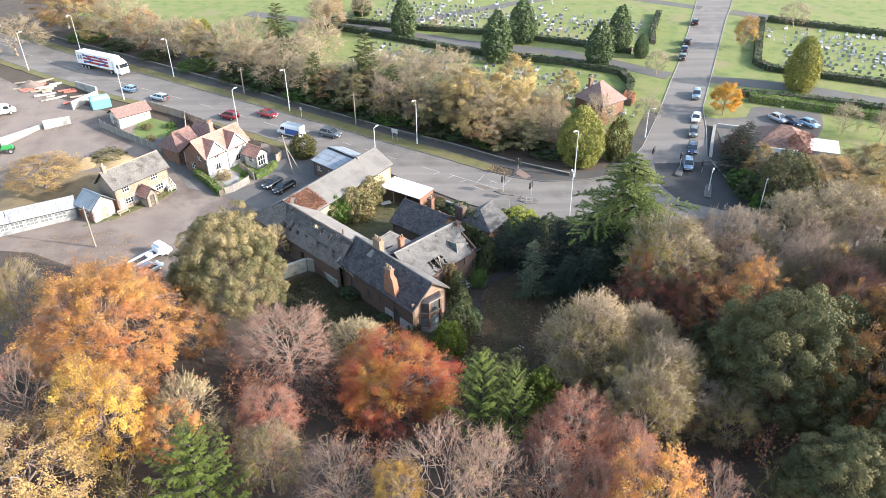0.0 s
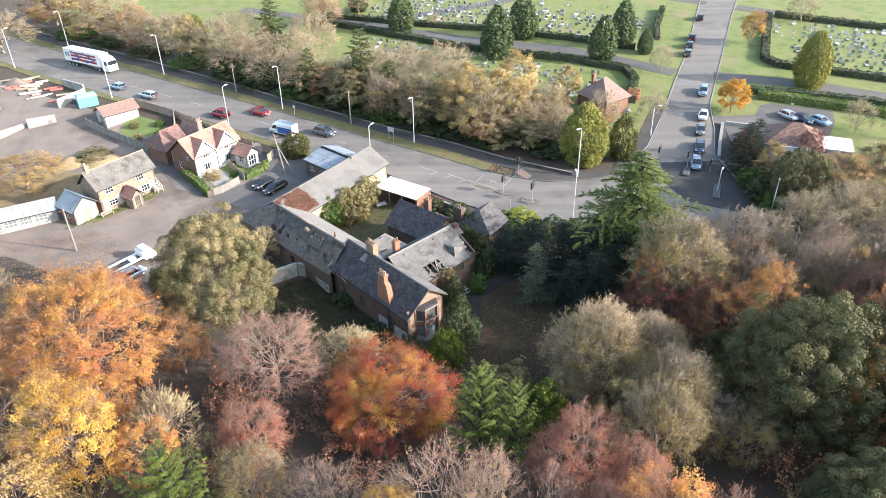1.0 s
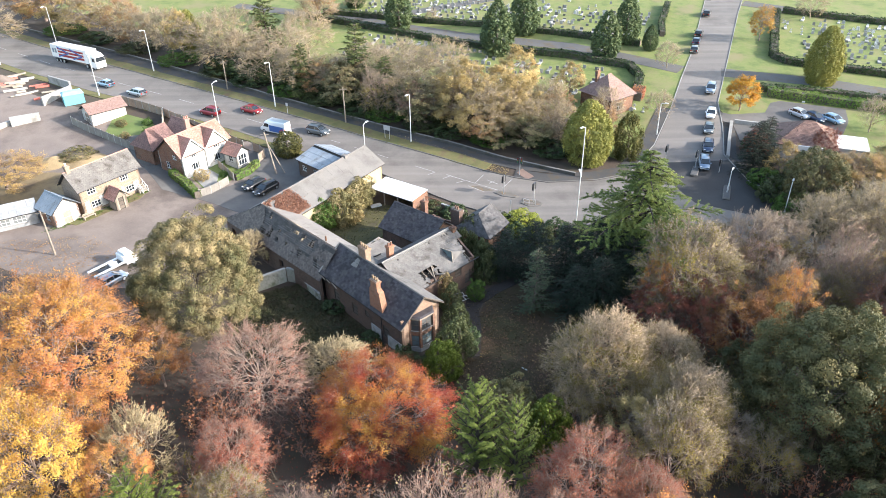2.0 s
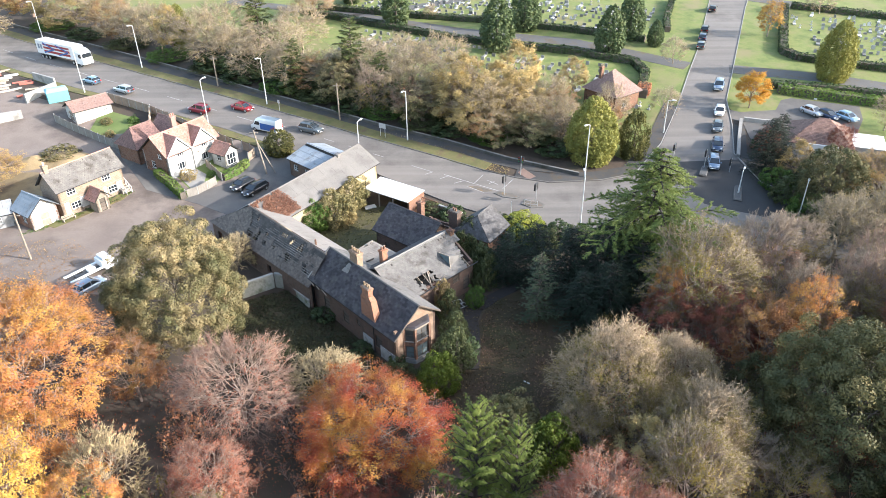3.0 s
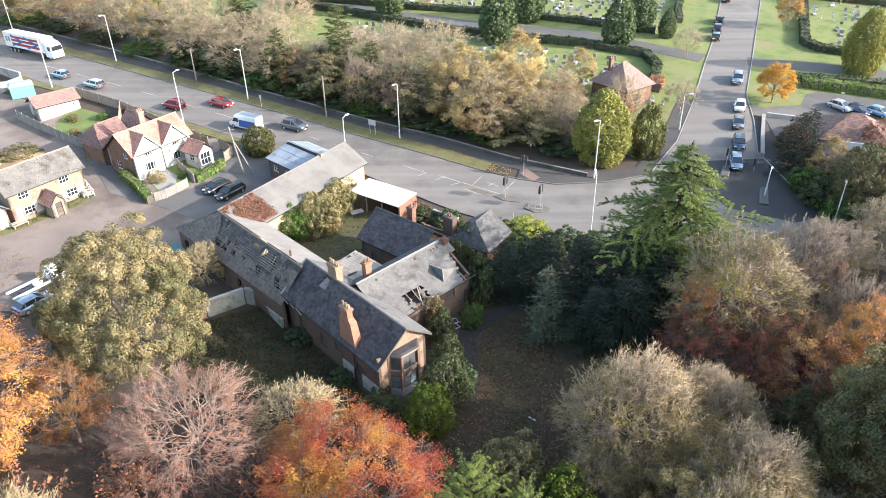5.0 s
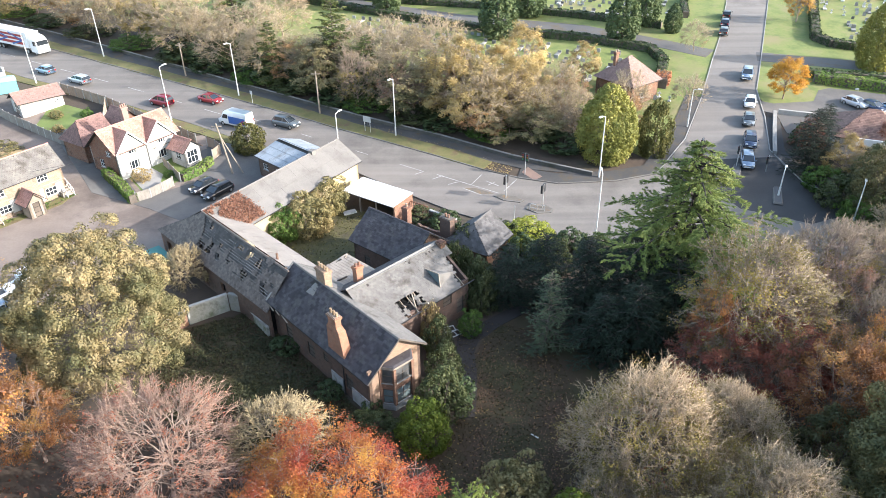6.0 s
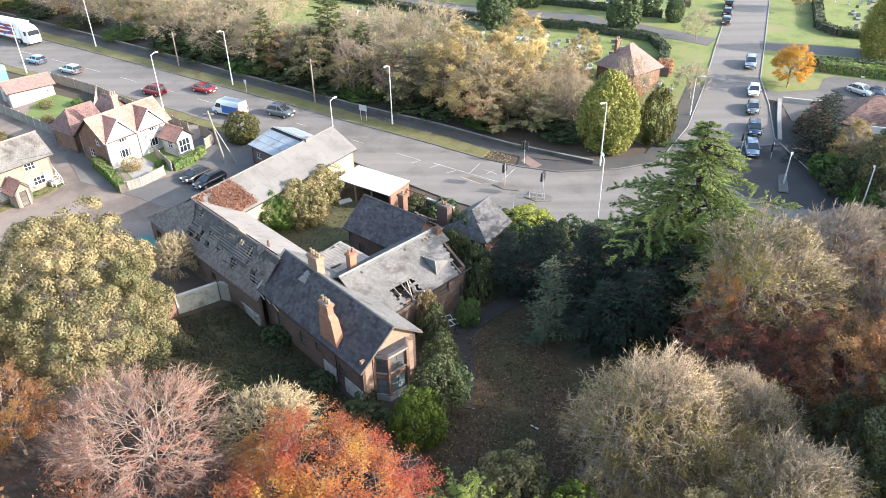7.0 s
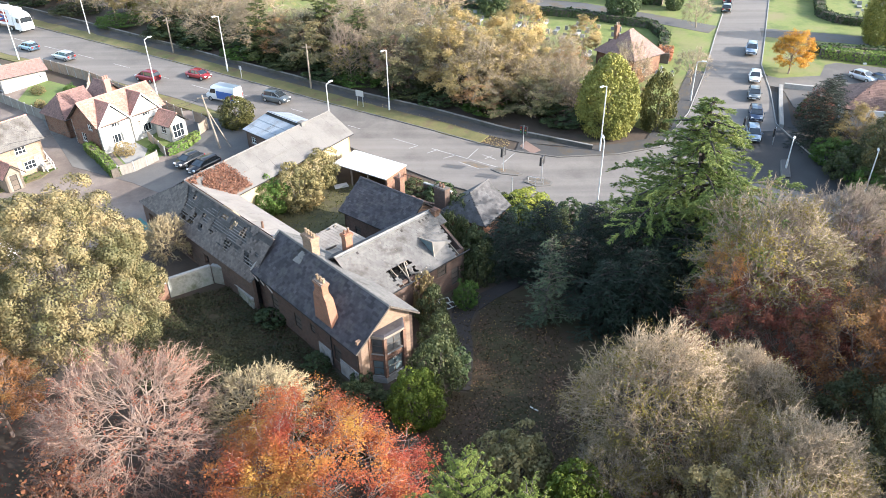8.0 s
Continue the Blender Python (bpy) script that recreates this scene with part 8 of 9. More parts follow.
def far_graves():
    """Rows of small headstones too many to tell apart, over the cemetery's plots."""
    rng, g = np.random.default_rng(19), Geo()
    for (ax, ay), (bx, by), first, rows, gap in (((-26, 196), (44, 171.5), 2.2, 7, 3.2), ((-20, 181), (36, 156), -2.4, 4, -3.1), ((76, 157), (122, 137), 2.5, 8, 3.3), ((66, 142.5), (96, 132), 1.2, 1, 2)):
        n = math.hypot(bx - ax, by - ay)
        dx, dy = (bx - ax) / n, (by - ay) / n
        turn = math.atan2(dy, dx)
        c, s = math.cos(turn), math.sin(turn)
        for r in range(rows):
            u = rng.uniform(0, 2)
            while u < n:
                off = first + r * gap + rng.normal() * 0.15
                x, y = ax + dx * u - dy * off, ay + dy * u + dx * off
                u += 1.25 + rng.exponential(1.1)
                z, w, h, d = ground(x, y), rng.uniform(0.28, 0.42), rng.uniform(0.45, 0.95), 0.08
                q = [(x + c * i * w - s * j * d, y + s * i * w + c * j * d) for i, j in ((-1, -1), (1, -1), (1, 1), (-1, 1))]
                g.hexa([(*p, z - 0.1) for p in q], [(*p, z + h) for p in q])
                if rng.random() < 0.4:
                    q = [(x + c * i * w - s * (j - 1.1), y + s * i * w + c * (j - 1.1)) for i, j in ((-1, -0.85), (1, -0.85), (1, 0.85), (-1, 0.85))]
                    g.hexa([(*p, z - 0.1) for p in q], [(*p, z + 0.2) for p in q])
    tagged(g.part("headstone_rows", M["stone_far"]), "rows of small grey headstones in mown grass", "gravestone", "", "stuff")


M["stone_far"] = surface("mixed_headstone", [(0.13, 0.13, 0.125), (0.26, 0.255, 0.245)], 0.6, 10, 0.7, 0.1, island=0.8)
far_graves()


# ---- planting ----
plant("ivy_oak", -28.7, 71.5, 16.5, 7.2, "broad olive-green ivy-clad oak in front of the yard", "tree")
plant("pink", -19.2, 58.8, 10.3, 6.3, "nearly bare birch with reddish twigs", "birch_tree")
plant("red", -6.5, 54.9, 8.2, 7.1, "maple in flaming red and orange leaf", "maple_tree")
plant("pale_dense", -12.1, 63.0, 5.4, 4.4, "straw-coloured leafless shrub beside the maple", "shrub")
plant("grey", 15.1, 59.1, 12.5, 5.7, "large bare grey-twigged tree above the lawn", "tree")
plant("grey", 21.6, 53.0, 11.5, 5.0, "bare grey tree with a few yellow leaves", "tree")
plant("oak", 34.6, 53.6, 16.8, 7.8, "dull green oak turning brown", "tree")
plant("fir", 5.75, 48.0, 11.5, 3.4, "bright green fir with feathery boughs", "fir_tree")
plant("fir", 2.65, 49.05, 12.6, 4.4, "bright green fir with feathery boughs", "fir_tree")
plant("cedar", 23.6, 81.0, 19.4, 8.0, "spreading green cedar beside the road", "cedar_tree")
plant("spruce", 10.5, 76.0, 8.9, 2.7, "small dark green spruce at the lawn's edge", "spruce_tree")
plant("orange", -39.2, 58.8, 15.4, 9.2, "large beech in orange and copper leaf", "beech_tree")
plant("yellow", -33.8, 45.2, 14.0, 4.6, "beech in clear yellow leaf", "beech_tree")
plant("pale", -27.3, 49.2, 9.5, 3.6, "slender bare tree with pale twigs", "tree")
plant("rust", -19.2, 49.2, 7.6, 3.9, "small tree with crimson twigs and leaves", "tree")
plant("rust", 11.4, 44.8, 10.6, 4.8, "russet beech among bare trees", "beech_tree")
plant("pink_b", -1.0, 38, 13.5, 6.0, "tall bare tree with pinkish grey twigs", "tree")
plant("orange_s", 16.6, 36, 13.5, 4.2, "small beech in orange leaf", "beech_tree")
plant("tan_fine", -39.2, 39.4, 11.5, 7.5, "large beech in tan and gold leaf", "tree")
plant("fir", -22.9, 39.4, 12, 5.7, "bright green fir under the beeches", "fir_tree")
plant("olive", -17.7, 43.0, 9, 3.4, "thinly leaved yellow-green tree", "tree")
plant("pink_b", -10.3, 39.8, 10, 4.3, "bare tree with greyish pink twigs", "tree")
plant("yellow", -4.9, 38.0, 10, 2.7, "small tree in yellow-orange leaf", "tree")
plant("pink_b", 3.0, 38.9, 13, 3.7, "tall bare tree with pale twigs", "tree")
plant("pink_s", 8.0, 38.2, 12, 3.2, "bare tree with reddish twigs", "tree")
plant("rust", 15.9, 42.5, 10, 3.4, "russet beech standing in the wood", "tree")
plant("rust", 12.3, 37.5, 11, 3.1, "russet beech standing in the wood", "tree")
plant("pink_s", 22.5, 37.5, 10, 2.9, "bare tree with reddish twigs", "tree")
plant("olive", -51.7, 63.8, 13, 4.0, "yellow-green tree beside the yard", "tree")
plant("pink_s", -44.4, 50.0, 11, 4.0, "bare tree with reddish grey twigs", "tree")
plant("orange_s", -34.6, 51.4, 9, 3.8, "young beech tree in copper leaf", "tree")
plant("brown", -30.6, 62.3, 8.4, 3.2, "small tree in orange-bronze leaf", "tree")
plant("orange_s", -28.1, 46.4, 8, 3.3, "young beech in orange leaf", "tree")
plant("rust_s", -6.8, 51.5, 5, 3.6, "dark red shrub growing in the wood", "shrub")
plant("bright_bush", 9.6, 54.0, 5.6, 2.4, "yellow-green shrub at the lawn's edge", "shrub")
plant("court_gold", 6.1, 57.6, 4.6, 2.6, "dull olive shrub shaded by the firs", "shrub")
plant("olive", 12.2, 55.2, 7.0, 3.2, "small yellowing tree beneath the grey tree", "tree")
plant("gold", 17.2, 52.0, 7.6, 3.4, "young tree in dull gold leaf beneath the grey trees", "tree")
plant("grey_s", 42.5, 84.6, 9.5, 4.6, "bare tree with brown twigs beside the side road", "tree")
plant("grey_s", 34.2, 84.0, 8.0, 4.2, "bare tree with brown twigs beside the side road", "tree")
plant("oak_b", 29.6, 59.8, 7.6, 3.4, "dark green undergrowth tree below the oak", "tree")
for bx, by, bh, br in ((-12.6, 50.6, 2.2, 2.4), (-9.6, 46.8, 2.6, 2.8), (-13.6, 54.6, 1.8, 2.2), (-24.6, 56.6, 1.6, 2.2), (-6.4, 45.4, 2.4, 2.4)):
    plant("brush", bx, by, bh, br, "tangle of reddish brown brushwood in the wood", "bush")
plant("ivy", -4.5, 66.0, 1.6, 1.4, "dark bramble at the bay's foot", "bush")
plant("ivy", -2.9, 65.2, 1.5, 1.3, "dark bramble at the bay's foot", "bush")
plant("ivy", -6.0, 66.4, 1.2, 1.2, "dark bramble at the bay's foot", "bush")
plant("olive", 19.0, 47.4, 12.2, 4.0, "thin yellowing tree under the bare trees", "tree")
plant("grey", 21.8, 60.0, 10.2, 4.5, "bare grey tree behind the lawn", "tree")
plant("grey_s", 24.6, 51.2, 8.5, 4.0, "bare grey tree with yellow lower leaves", "tree")
plant("olive", 28.0, 49.0, 7.5, 3.2, "thinly leaved tree in yellow-green leaf", "tree")
plant("oak", 35.0, 38.3, 12, 6.5, "dull green oak at the wood's edge", "tree")
plant("orange_s", 41.0, 51.0, 13.0, 5.0, "tree in brown and russet leaf", "tree")
plant("orange_s", 45.5, 59.6, 13, 3.8, "tree in dull orange leaf", "tree")
plant("oak_b", 40.5, 57.5, 13, 5.0, "dark green tree in the shade of the wood", "tree")
plant("rust_s", 23.8, 68.8, 9.0, 4.6, "dark red-brown tree behind the lawn", "tree")
plant("rust_s", 28.6, 68.0, 9.8, 4.4, "dark red-brown tree behind the lawn", "tree")
plant("orange_s", 23.4, 71.6, 11.2, 2.0, "small tree in bright orange leaf", "tree")
plant("orange_s", 35.2, 64.8, 13.4, 3.2, "tree in bright orange leaf", "tree")
plant("brown", 31.2, 64.4, 11.0, 4.4, "tree in orange-brown leaf", "tree")
plant("olive", 26.6, 71.8, 15.6, 6.2, "thin tree with yellow-green leaves beside the cedar", "tree")
plant("grey_s", 33.4, 79.4, 9, 4.3, "bare tree with brown twigs behind the lawn", "tree")
plant("olive", 26.4, 77.2, 9, 4.2, "small thinly leaved tree beside the cedar", "tree")
plant("grey_s", 38.1, 82.6, 11, 5.1, "bare grey tree beside the side road", "tree")
plant("pink_s", 37.9, 77.9, 9, 3.4, "bare tree with brown twigs", "tree")
plant("grey_s", 36.4, 69.2, 13.0, 4.0, "bare tree with brown twigs behind the lawn", "tree")
plant("tan", 49.5, 75.8, 11, 4.1, "tree with thinning yellow-brown leaves", "tree")
plant("pink_b", 43.6, 71.2, 15.0, 3.8, "dead tree with pale bare limbs", "tree")
plant("pink_b", 52.5, 75.2, 13, 3.7, "dead tree with pale bare limbs", "tree")
plant("olive", 53.3, 71.7, 11, 3.9, "thinly leaved olive tree", "tree")
plant("oak_b", 55.0, 101.2, 10.4, 5.0, "dense dull green tree shading the junction", "tree")
plant("tan_fine", 61.6, 101.4, 9.6, 5.8, "broad tree in tan leaf shading the junction", "tree")
plant("gold", 68.6, 103.6, 10.4, 5.6, "broad tree in dull gold leaf beside the junction", "tree")
plant("olive", 57.0, 106.6, 7.6, 4.4, "yellow-green tree before the bungalow", "tree")
plant("yew", 50.6, 113.4, 9.2, 4.0, "dark evergreen beside the bungalow", "yew_tree")
plant("yew", 53.6, 117.2, 8.0, 3.2, "dark evergreen beside the bungalow", "yew_tree")
plant("rust_s", 51.6, 116.6, 6.6, 2.3, "small copper tree beside the side road", "tree")
plant("gold", 54.6, 111.6, 6.4, 2.8, "small golden tree beside the bungalow", "tree")
plant("bush", 50.6, 108.4, 3.4, 2.6, "dark tangled shrub beside the junction", "bush")
plant("ivy", 51.0, 104.4, 4.0, 2.8, "dark tangled shrub beside the junction", "bush")
plant("bush", 51.6, 100.2, 3.6, 2.8, "dark tangled shrub beside the junction", "bush")
plant("ivy", 53.4, 96.4, 3.4, 3.0, "dark tangled shrub beside the junction", "bush")
plant("darkbush", 58.0, 96.6, 3.6, 3.4, "dark tangled shrub beside the junction", "bush")
plant("darkbush", 63.4, 96.6, 3.6, 3.6, "dark tangled shrub beside the junction", "bush")
plant("darkbush", 53.0, 120.4, 2.6, 2.0, "dark tangled shrub beside the junction", "bush")
plant("bush", 54.6, 122.6, 2.2, 1.8, "dark tangled shrub beside the junction", "bush")
plant("tan", 53.5, 90.5, 8.0, 4.6, "tree with thin tan leaves beside the road", "tree")
plant("oak_far", 76, 102, 11, 6, "dull green tree in the wood beside the road", "tree")
plant("tan", 59.7, 90.3, 10, 6.3, "broad tree in olive-gold leaf", "tree")
plant("olive", 63.3, 110.4, 5.2, 4.4, "thin tree behind the bungalow's lane", "tree")
plant("tan", 70.1, 105.1, 10, 5.7, "tree in dull brown leaf", "tree")
plant("rust_s", 63.1, 115.6, 7, 2.6, "small copper tree before the bungalow", "tree")
plant("orange_thin", 19.8, 131.1, 7, 3.8, "small copper tree before the lodge", "tree")
plant("orange_thin", 27.5, 122.0, 8, 2.0, "slim copper tree beside the golden cypress", "tree")
plant("gold", 2.2, 126.7, 11, 5.1, "tall tree in olive-gold leaf behind the footway", "tree")
plant("gold", 10.3, 126.5, 11, 4.0, "tall tree in olive-gold leaf behind the footway", "tree")
plant("olive_thin", -21.0, 138.0, 9, 4.2, "olive-green tree behind the footway", "tree")
plant("conifer_far", -29.5, 142.3, 11, 3.8, "dark green conifer behind the footway", "conifer_tree")
plant("pink_s", -7.2, 130.0, 9, 3.5, "bare tree with reddish twigs behind the footway", "tree")
plant("grey_s", -13.9, 133.9, 10, 4.0, "bare grey tree behind the footway", "tree")
plant("yew", 7.4, 83.6, 7.2, 3.4, "dense dark evergreen shading the lawn", "yew_tree")
plant("yew", 11.0, 83.6, 8.4, 3.8, "dense dark evergreen shading the lawn", "yew_tree")
plant("yew", 14.8, 81.2, 9.2, 4.4, "dense dark evergreen shading the lawn", "yew_tree")
plant("yew", 18.8, 80.2, 10.5, 4.9, "dense dark evergreen shading the lawn", "yew_tree")
plant("yew", 18.2, 74.6, 8.6, 4.2, "dense dark evergreen shading the lawn", "yew_tree")
plant("yew", 15.4, 75.2, 7.0, 3.8, "dense dark evergreen shading the lawn", "yew_tree")
plant("yew", 22.0, 78.6, 10.5, 4.2, "dense dark evergreen shading the lawn", "yew_tree")
plant("ivy", 4.6, 84.2, 5.0, 2.2, "dense dark evergreen shading the lawn", "yew_tree")
plant("yew", 21.8, 76.4, 10.0, 4.6, "dark green cypress below the cedar", "fir_tree")
plant("grey_s", 45.2, 72.1, 12, 5.4, "bare tree with tan twigs in the wood", "tree")
plant("rust", 47.5, 65.9, 12, 4.7, "tree in brown and russet leaf", "tree")
plant("tan_fine", 48.0, 71.7, 11, 3.9, "tree in tan and gold leaf", "tree")
plant("olive", 42.2, 70.1, 10, 3.9, "thin yellowing tree in the wood", "tree")
plant("orange_thin", -106.9, 192.9, 12.4, 9.3, "tree in thinning orange leaf behind the footway", "tree")
plant("gold", -101.8, 188.7, 12.4, 7.8, "tree in golden leaf behind the footway", "tree")
plant("tan", -85.0, 179.3, 13.6, 8.2, "tree with thin tan leaves behind the footway", "tree")
plant("tan", -74.5, 171.0, 10.2, 5.7, "tree with thin tan leaves behind the footway", "tree")
plant("orange_thin", -77.3, 173.5, 11.3, 5.2, "tree in thinning orange leaf behind the footway", "tree")
plant("tan", -64.4, 165.7, 11.3, 6.4, "tree with thin tan leaves behind the footway", "tree")
plant("gold", -61.9, 166.7, 10.2, 4.3, "tree in golden leaf behind the footway", "tree")
plant("grey_b", -52.1, 159.2, 12.4, 7.5, "bare grey-twigged tree behind the footway", "tree")
plant("tan", -48.4, 162.7, 12.4, 7.8, "tree with thin tan leaves behind the footway", "tree")
plant("grey_b", -44.8, 154.9, 10.2, 6.1, "bare grey-twigged tree behind the footway", "tree")
plant("conifer_far", -41.4, 164.0, 14.6, 5.2, "dark green conifer behind the footway", "conifer_tree")
plant("conifer_far", -12.6, 137.0, 10.5, 4.2, "dark green conifer behind the footway", "conifer_tree")
plant("golden", -60.6, 169.0, 10.0, 3.0, "narrow yellow-green tree behind the footway", "tree")
plant("grey_b", -35.6, 154.8, 11.3, 7.5, "bare grey-twigged tree behind the footway", "tree")
plant("tan", -32.6, 164.1, 11.3, 6.4, "tree with thin tan leaves behind the footway", "tree")
plant("tan", -30.4, 144.5, 10.2, 5.8, "tree with thin tan leaves behind the footway", "tree")
plant("orange_thin", -26.4, 143.2, 7.9, 4.5, "tree in thinning orange leaf behind the footway", "tree")
plant("conifer_far", -18.4, 141.5, 15.0, 5.2, "dark green conifer behind the footway", "conifer_tree")
plant("olive_thin", -19.3, 138.9, 9.0, 5.6, "tree with olive-green leaves behind the footway", "tree")
plant("grey_b", -13.5, 141.4, 11.3, 6.3, "bare grey-twigged tree behind the footway", "tree")
plant("grey_b", -6.8, 138.5, 11.3, 6.8, "bare grey-twigged tree behind the footway", "tree")
plant("tan", -1.5, 141.2, 12.4, 6.9, "tree with thin tan leaves behind the footway", "tree")
plant("olive_thin", -4.7, 131.3, 9.0, 6.6, "tree with olive-green leaves behind the footway", "tree")
plant("gold", 3.0, 130.6, 12.4, 6.5, "tree in golden leaf behind the footway", "tree")
plant("tan", 6.6, 125.1, 10.7, 6.3, "tree with thin tan leaves behind the footway", "tree")
plant("gold", 12.5, 138.2, 11.3, 4.9, "tree in golden leaf behind the footway", "tree")
plant("orange_thin", 5.9, 123.6, 5.6, 4.0, "tree in thinning orange leaf behind the footway", "tree")
plant("gold", 13.5, 128.4, 9.0, 4.1, "tree in golden leaf behind the footway", "tree")
plant("olive_thin", 14.1, 121.7, 6.8, 4.5, "tree with olive-green leaves behind the footway", "tree")
plant("tan", 18.2, 130.7, 9.0, 4.2, "tree with thin tan leaves behind the footway", "tree")
plant("tan", 19.6, 123.8, 7.9, 4.0, "tree with thin tan leaves behind the footway", "tree")
plant("gold", 23.7, 142.2, 6.8, 3.2, "tree in golden leaf behind the footway", "tree")
plant("tan", 28.2, 127.0, 9.0, 3.5, "tree with thin tan leaves behind the footway", "tree")
plant("golden", 23.4, 117.4, 11.4, 4.4, "dense golden-green conifer beside the lamp behind the footway", "conifer_tree")
plant("olive_round", 30.6, 118.4, 8.4, 2.6, "dense olive-green conifer behind the footway", "conifer_tree")
plant("tan", -33.9, 185.5, 10.2, 5.5, "tree with thin tan leaves behind the footway", "tree")
plant("orange_thin", -33.8, 190.4, 10.2, 4.8, "tree in thinning orange leaf behind the footway", "tree")
plant("cypress", -13.1, 183.4, 11, 3.5, "tall dark cypress standing in the cemetery", "cypress_tree")
plant("cypress", 10.4, 165.7, 12.5, 3.9, "tall dark cypress standing in the cemetery", "cypress_tree")
plant("cypress", 17.6, 179.3, 11, 3.9, "tall dark cypress standing in the cemetery", "cypress_tree")
plant("cypress", 34.4, 162.2, 11, 3.4, "tall dark cypress standing in the cemetery", "cypress_tree")
plant("cypress", 41.0, 172.2, 11.5, 3.2, "tall dark cypress standing in the cemetery", "cypress_tree")
plant("cypress", 45.5, 167.3, 6, 1.9, "tall dark cypress standing in the cemetery", "cypress_tree")
plant("golden", 75.8, 147.4, 12, 3.8, "large dense olive-green conifer in the cemetery", "cypress_tree")
plant("vivid", 55.4, 135.2, 7.2, 3.2, "small round tree in vivid yellow leaf", "tree")
plant("yellow", 72.2, 172.5, 8, 3.1, "slender tree in pale orange leaf", "tree")
plant("grey_b", 46.7, 156.2, 6, 3.2, "small bare cemetery tree", "tree")
plant("grey_b", 39.0, 131.7, 6, 3.2, "small bare cemetery tree", "tree")
plant("grey_b", 76.0, 126.4, 7, 3.3, "small bare cemetery tree", "tree")
plant("grey_b", -25.8, 199.2, 6, 4.0, "small bare cemetery tree", "tree")
plant("grey_b", 90.7, 188.4, 7, 4.5, "small bare cemetery tree", "tree")
plant("grey_b", 82.4, 124.1, 7, 3.2, "small bare cemetery tree", "tree")
plant("tan", -5.0, 187.5, 4, 1.8, "small copper-leaved tree in the cemetery", "tree")
plant("cypress", -26.2, 202.4, 7, 2.9, "dark cypress in the cemetery", "cypress_tree")
plant("ivy", -2.5, 101.6, 1.8, 2.0, "dark evergreen growth beside the road", "bush")
plant("darkbush", 0.6, 99.6, 2.2, 2.0, "dark evergreen growth beside the road", "bush")
plant("ivy", 7.6, 97.2, 2.0, 2.0, "dark evergreen growth beside the road", "bush")
plant("darkbush", 9.8, 95.6, 2.6, 2.0, "dark evergreen growth beside the road", "bush")
plant("ivy", 12.5, 94.6, 2.4, 2.0, "dark evergreen growth beside the road", "bush")
plant("darkbush", 15.2, 93.6, 3.0, 2.0, "dark evergreen growth beside the road", "bush")
plant("ivy", 18.2, 93.0, 2.6, 2.0, "dark evergreen growth beside the road", "bush")
plant("darkbush", 21.5, 92.0, 3.0, 2.0, "dark evergreen growth beside the road", "bush")
plant("ivy", 25, 91, 3.2, 2.0, "dark evergreen growth beside the road", "bush")
plant("darkbush", 28.5, 90.2, 3, 2.0, "dark evergreen growth beside the road", "bush")
plant("ivy", 6.2, 93.5, 3, 2.0, "dark evergreen growth beside the road", "bush")
plant("darkbush", 9.5, 91.5, 3.4, 2.0, "dark evergreen growth beside the road", "bush")
plant("ivy", 13, 90, 3.6, 2.0, "dark evergreen growth beside the road", "bush")
plant("tanbush", -41.6, 111.2, 1.9, 1.3, "small garden shrub beside the lawn", "shrub")
plant("bush", -38.2, 112.6, 1.0, 0.8, "small garden shrub beside the lawn", "shrub")
plant("goldbush", -62.8, 131.0, 1.3, 1.1, "small garden shrub beside the lawn", "shrub")
plant("bush", -58.0, 131.6, 1.2, 1.0, "small garden shrub beside the lawn", "shrub")
plant("bush", -56.6, 127.6, 1.4, 1.0, "small garden shrub beside the lawn", "shrub")
plant("tanbush", -60.4, 126.4, 1.2, 0.9, "small garden shrub beside the lawn", "shrub")
plant("court_gold", -16.2, 99.1, 5, 3.1, "yellowing overgrown bush in the courtyard", "bush")
plant("court_gold", -14.6, 103.7, 4.8, 2.7, "olive and tan bush in the courtyard", "bush")
plant("court_green", -18.9, 97.2, 4.5, 2.3, "green bush in the courtyard", "bush")
plant("bright_bush", -0.6, 64.1, 4.2, 2.1, "glossy green shrub by the bay", "bush")
plant("ivy", 0.8, 67.6, 5, 2.1, "dark ivy-covered shrub by the house", "bush")
plant("lime", 10.7, 95.1, 3.2, 3.3, "bright lime-green bush beside the road", "bush")
plant("ivy", 2.8, 91.8, 4.5, 2.2, "dark ivy smothering the gable", "bush")
plant("olive_round", -28.8, 120.2, 4.6, 2.6, "rounded dark olive bush beside the shed", "bush")
plant("tan_fine", -72.3, 107.4, 6.4, 6.6, "tan tree beside the heaps in the yard", "tree")
plant("goldbush", -66.0, 119.1, 1.6, 3.2, "sandy heap overgrown with dry grass", "bush")
plant("ivy", 0.3, 75.4, 4.2, 1.5, "ivy and bramble against the cross wing", "bush")
plant("ivy", 0.9, 72.2, 3.6, 1.7, "ivy and bramble against the cross wing", "bush")
plant("darkbush", 2.1, 69.1, 2.6, 1.6, "dark bramble beside the path", "bush")
plant("tanbush", -0.4, 77.2, 4.6, 1.1, "dry twiggy growth against the wing", "bush")
plant("ivy", 1.7, 86.6, 5.4, 1.6, "dark ivy smothering the wing's gable", "bush")
plant("ivy", 4.4, 83.9, 5.0, 1.5, "dark ivy smothering the wing's gable", "bush")
plant("ivy", 3.3, 85.8, 5.2, 1.4, "dark ivy smothering the wing's gable", "bush")
plant("bush", 3.4, 78.6, 2.6, 1.2, "bright green shrub by the path", "bush")
plant("ivy", 4.5, 82.3, 4.0, 1.6, "dark ivy at the wing's end", "bush")
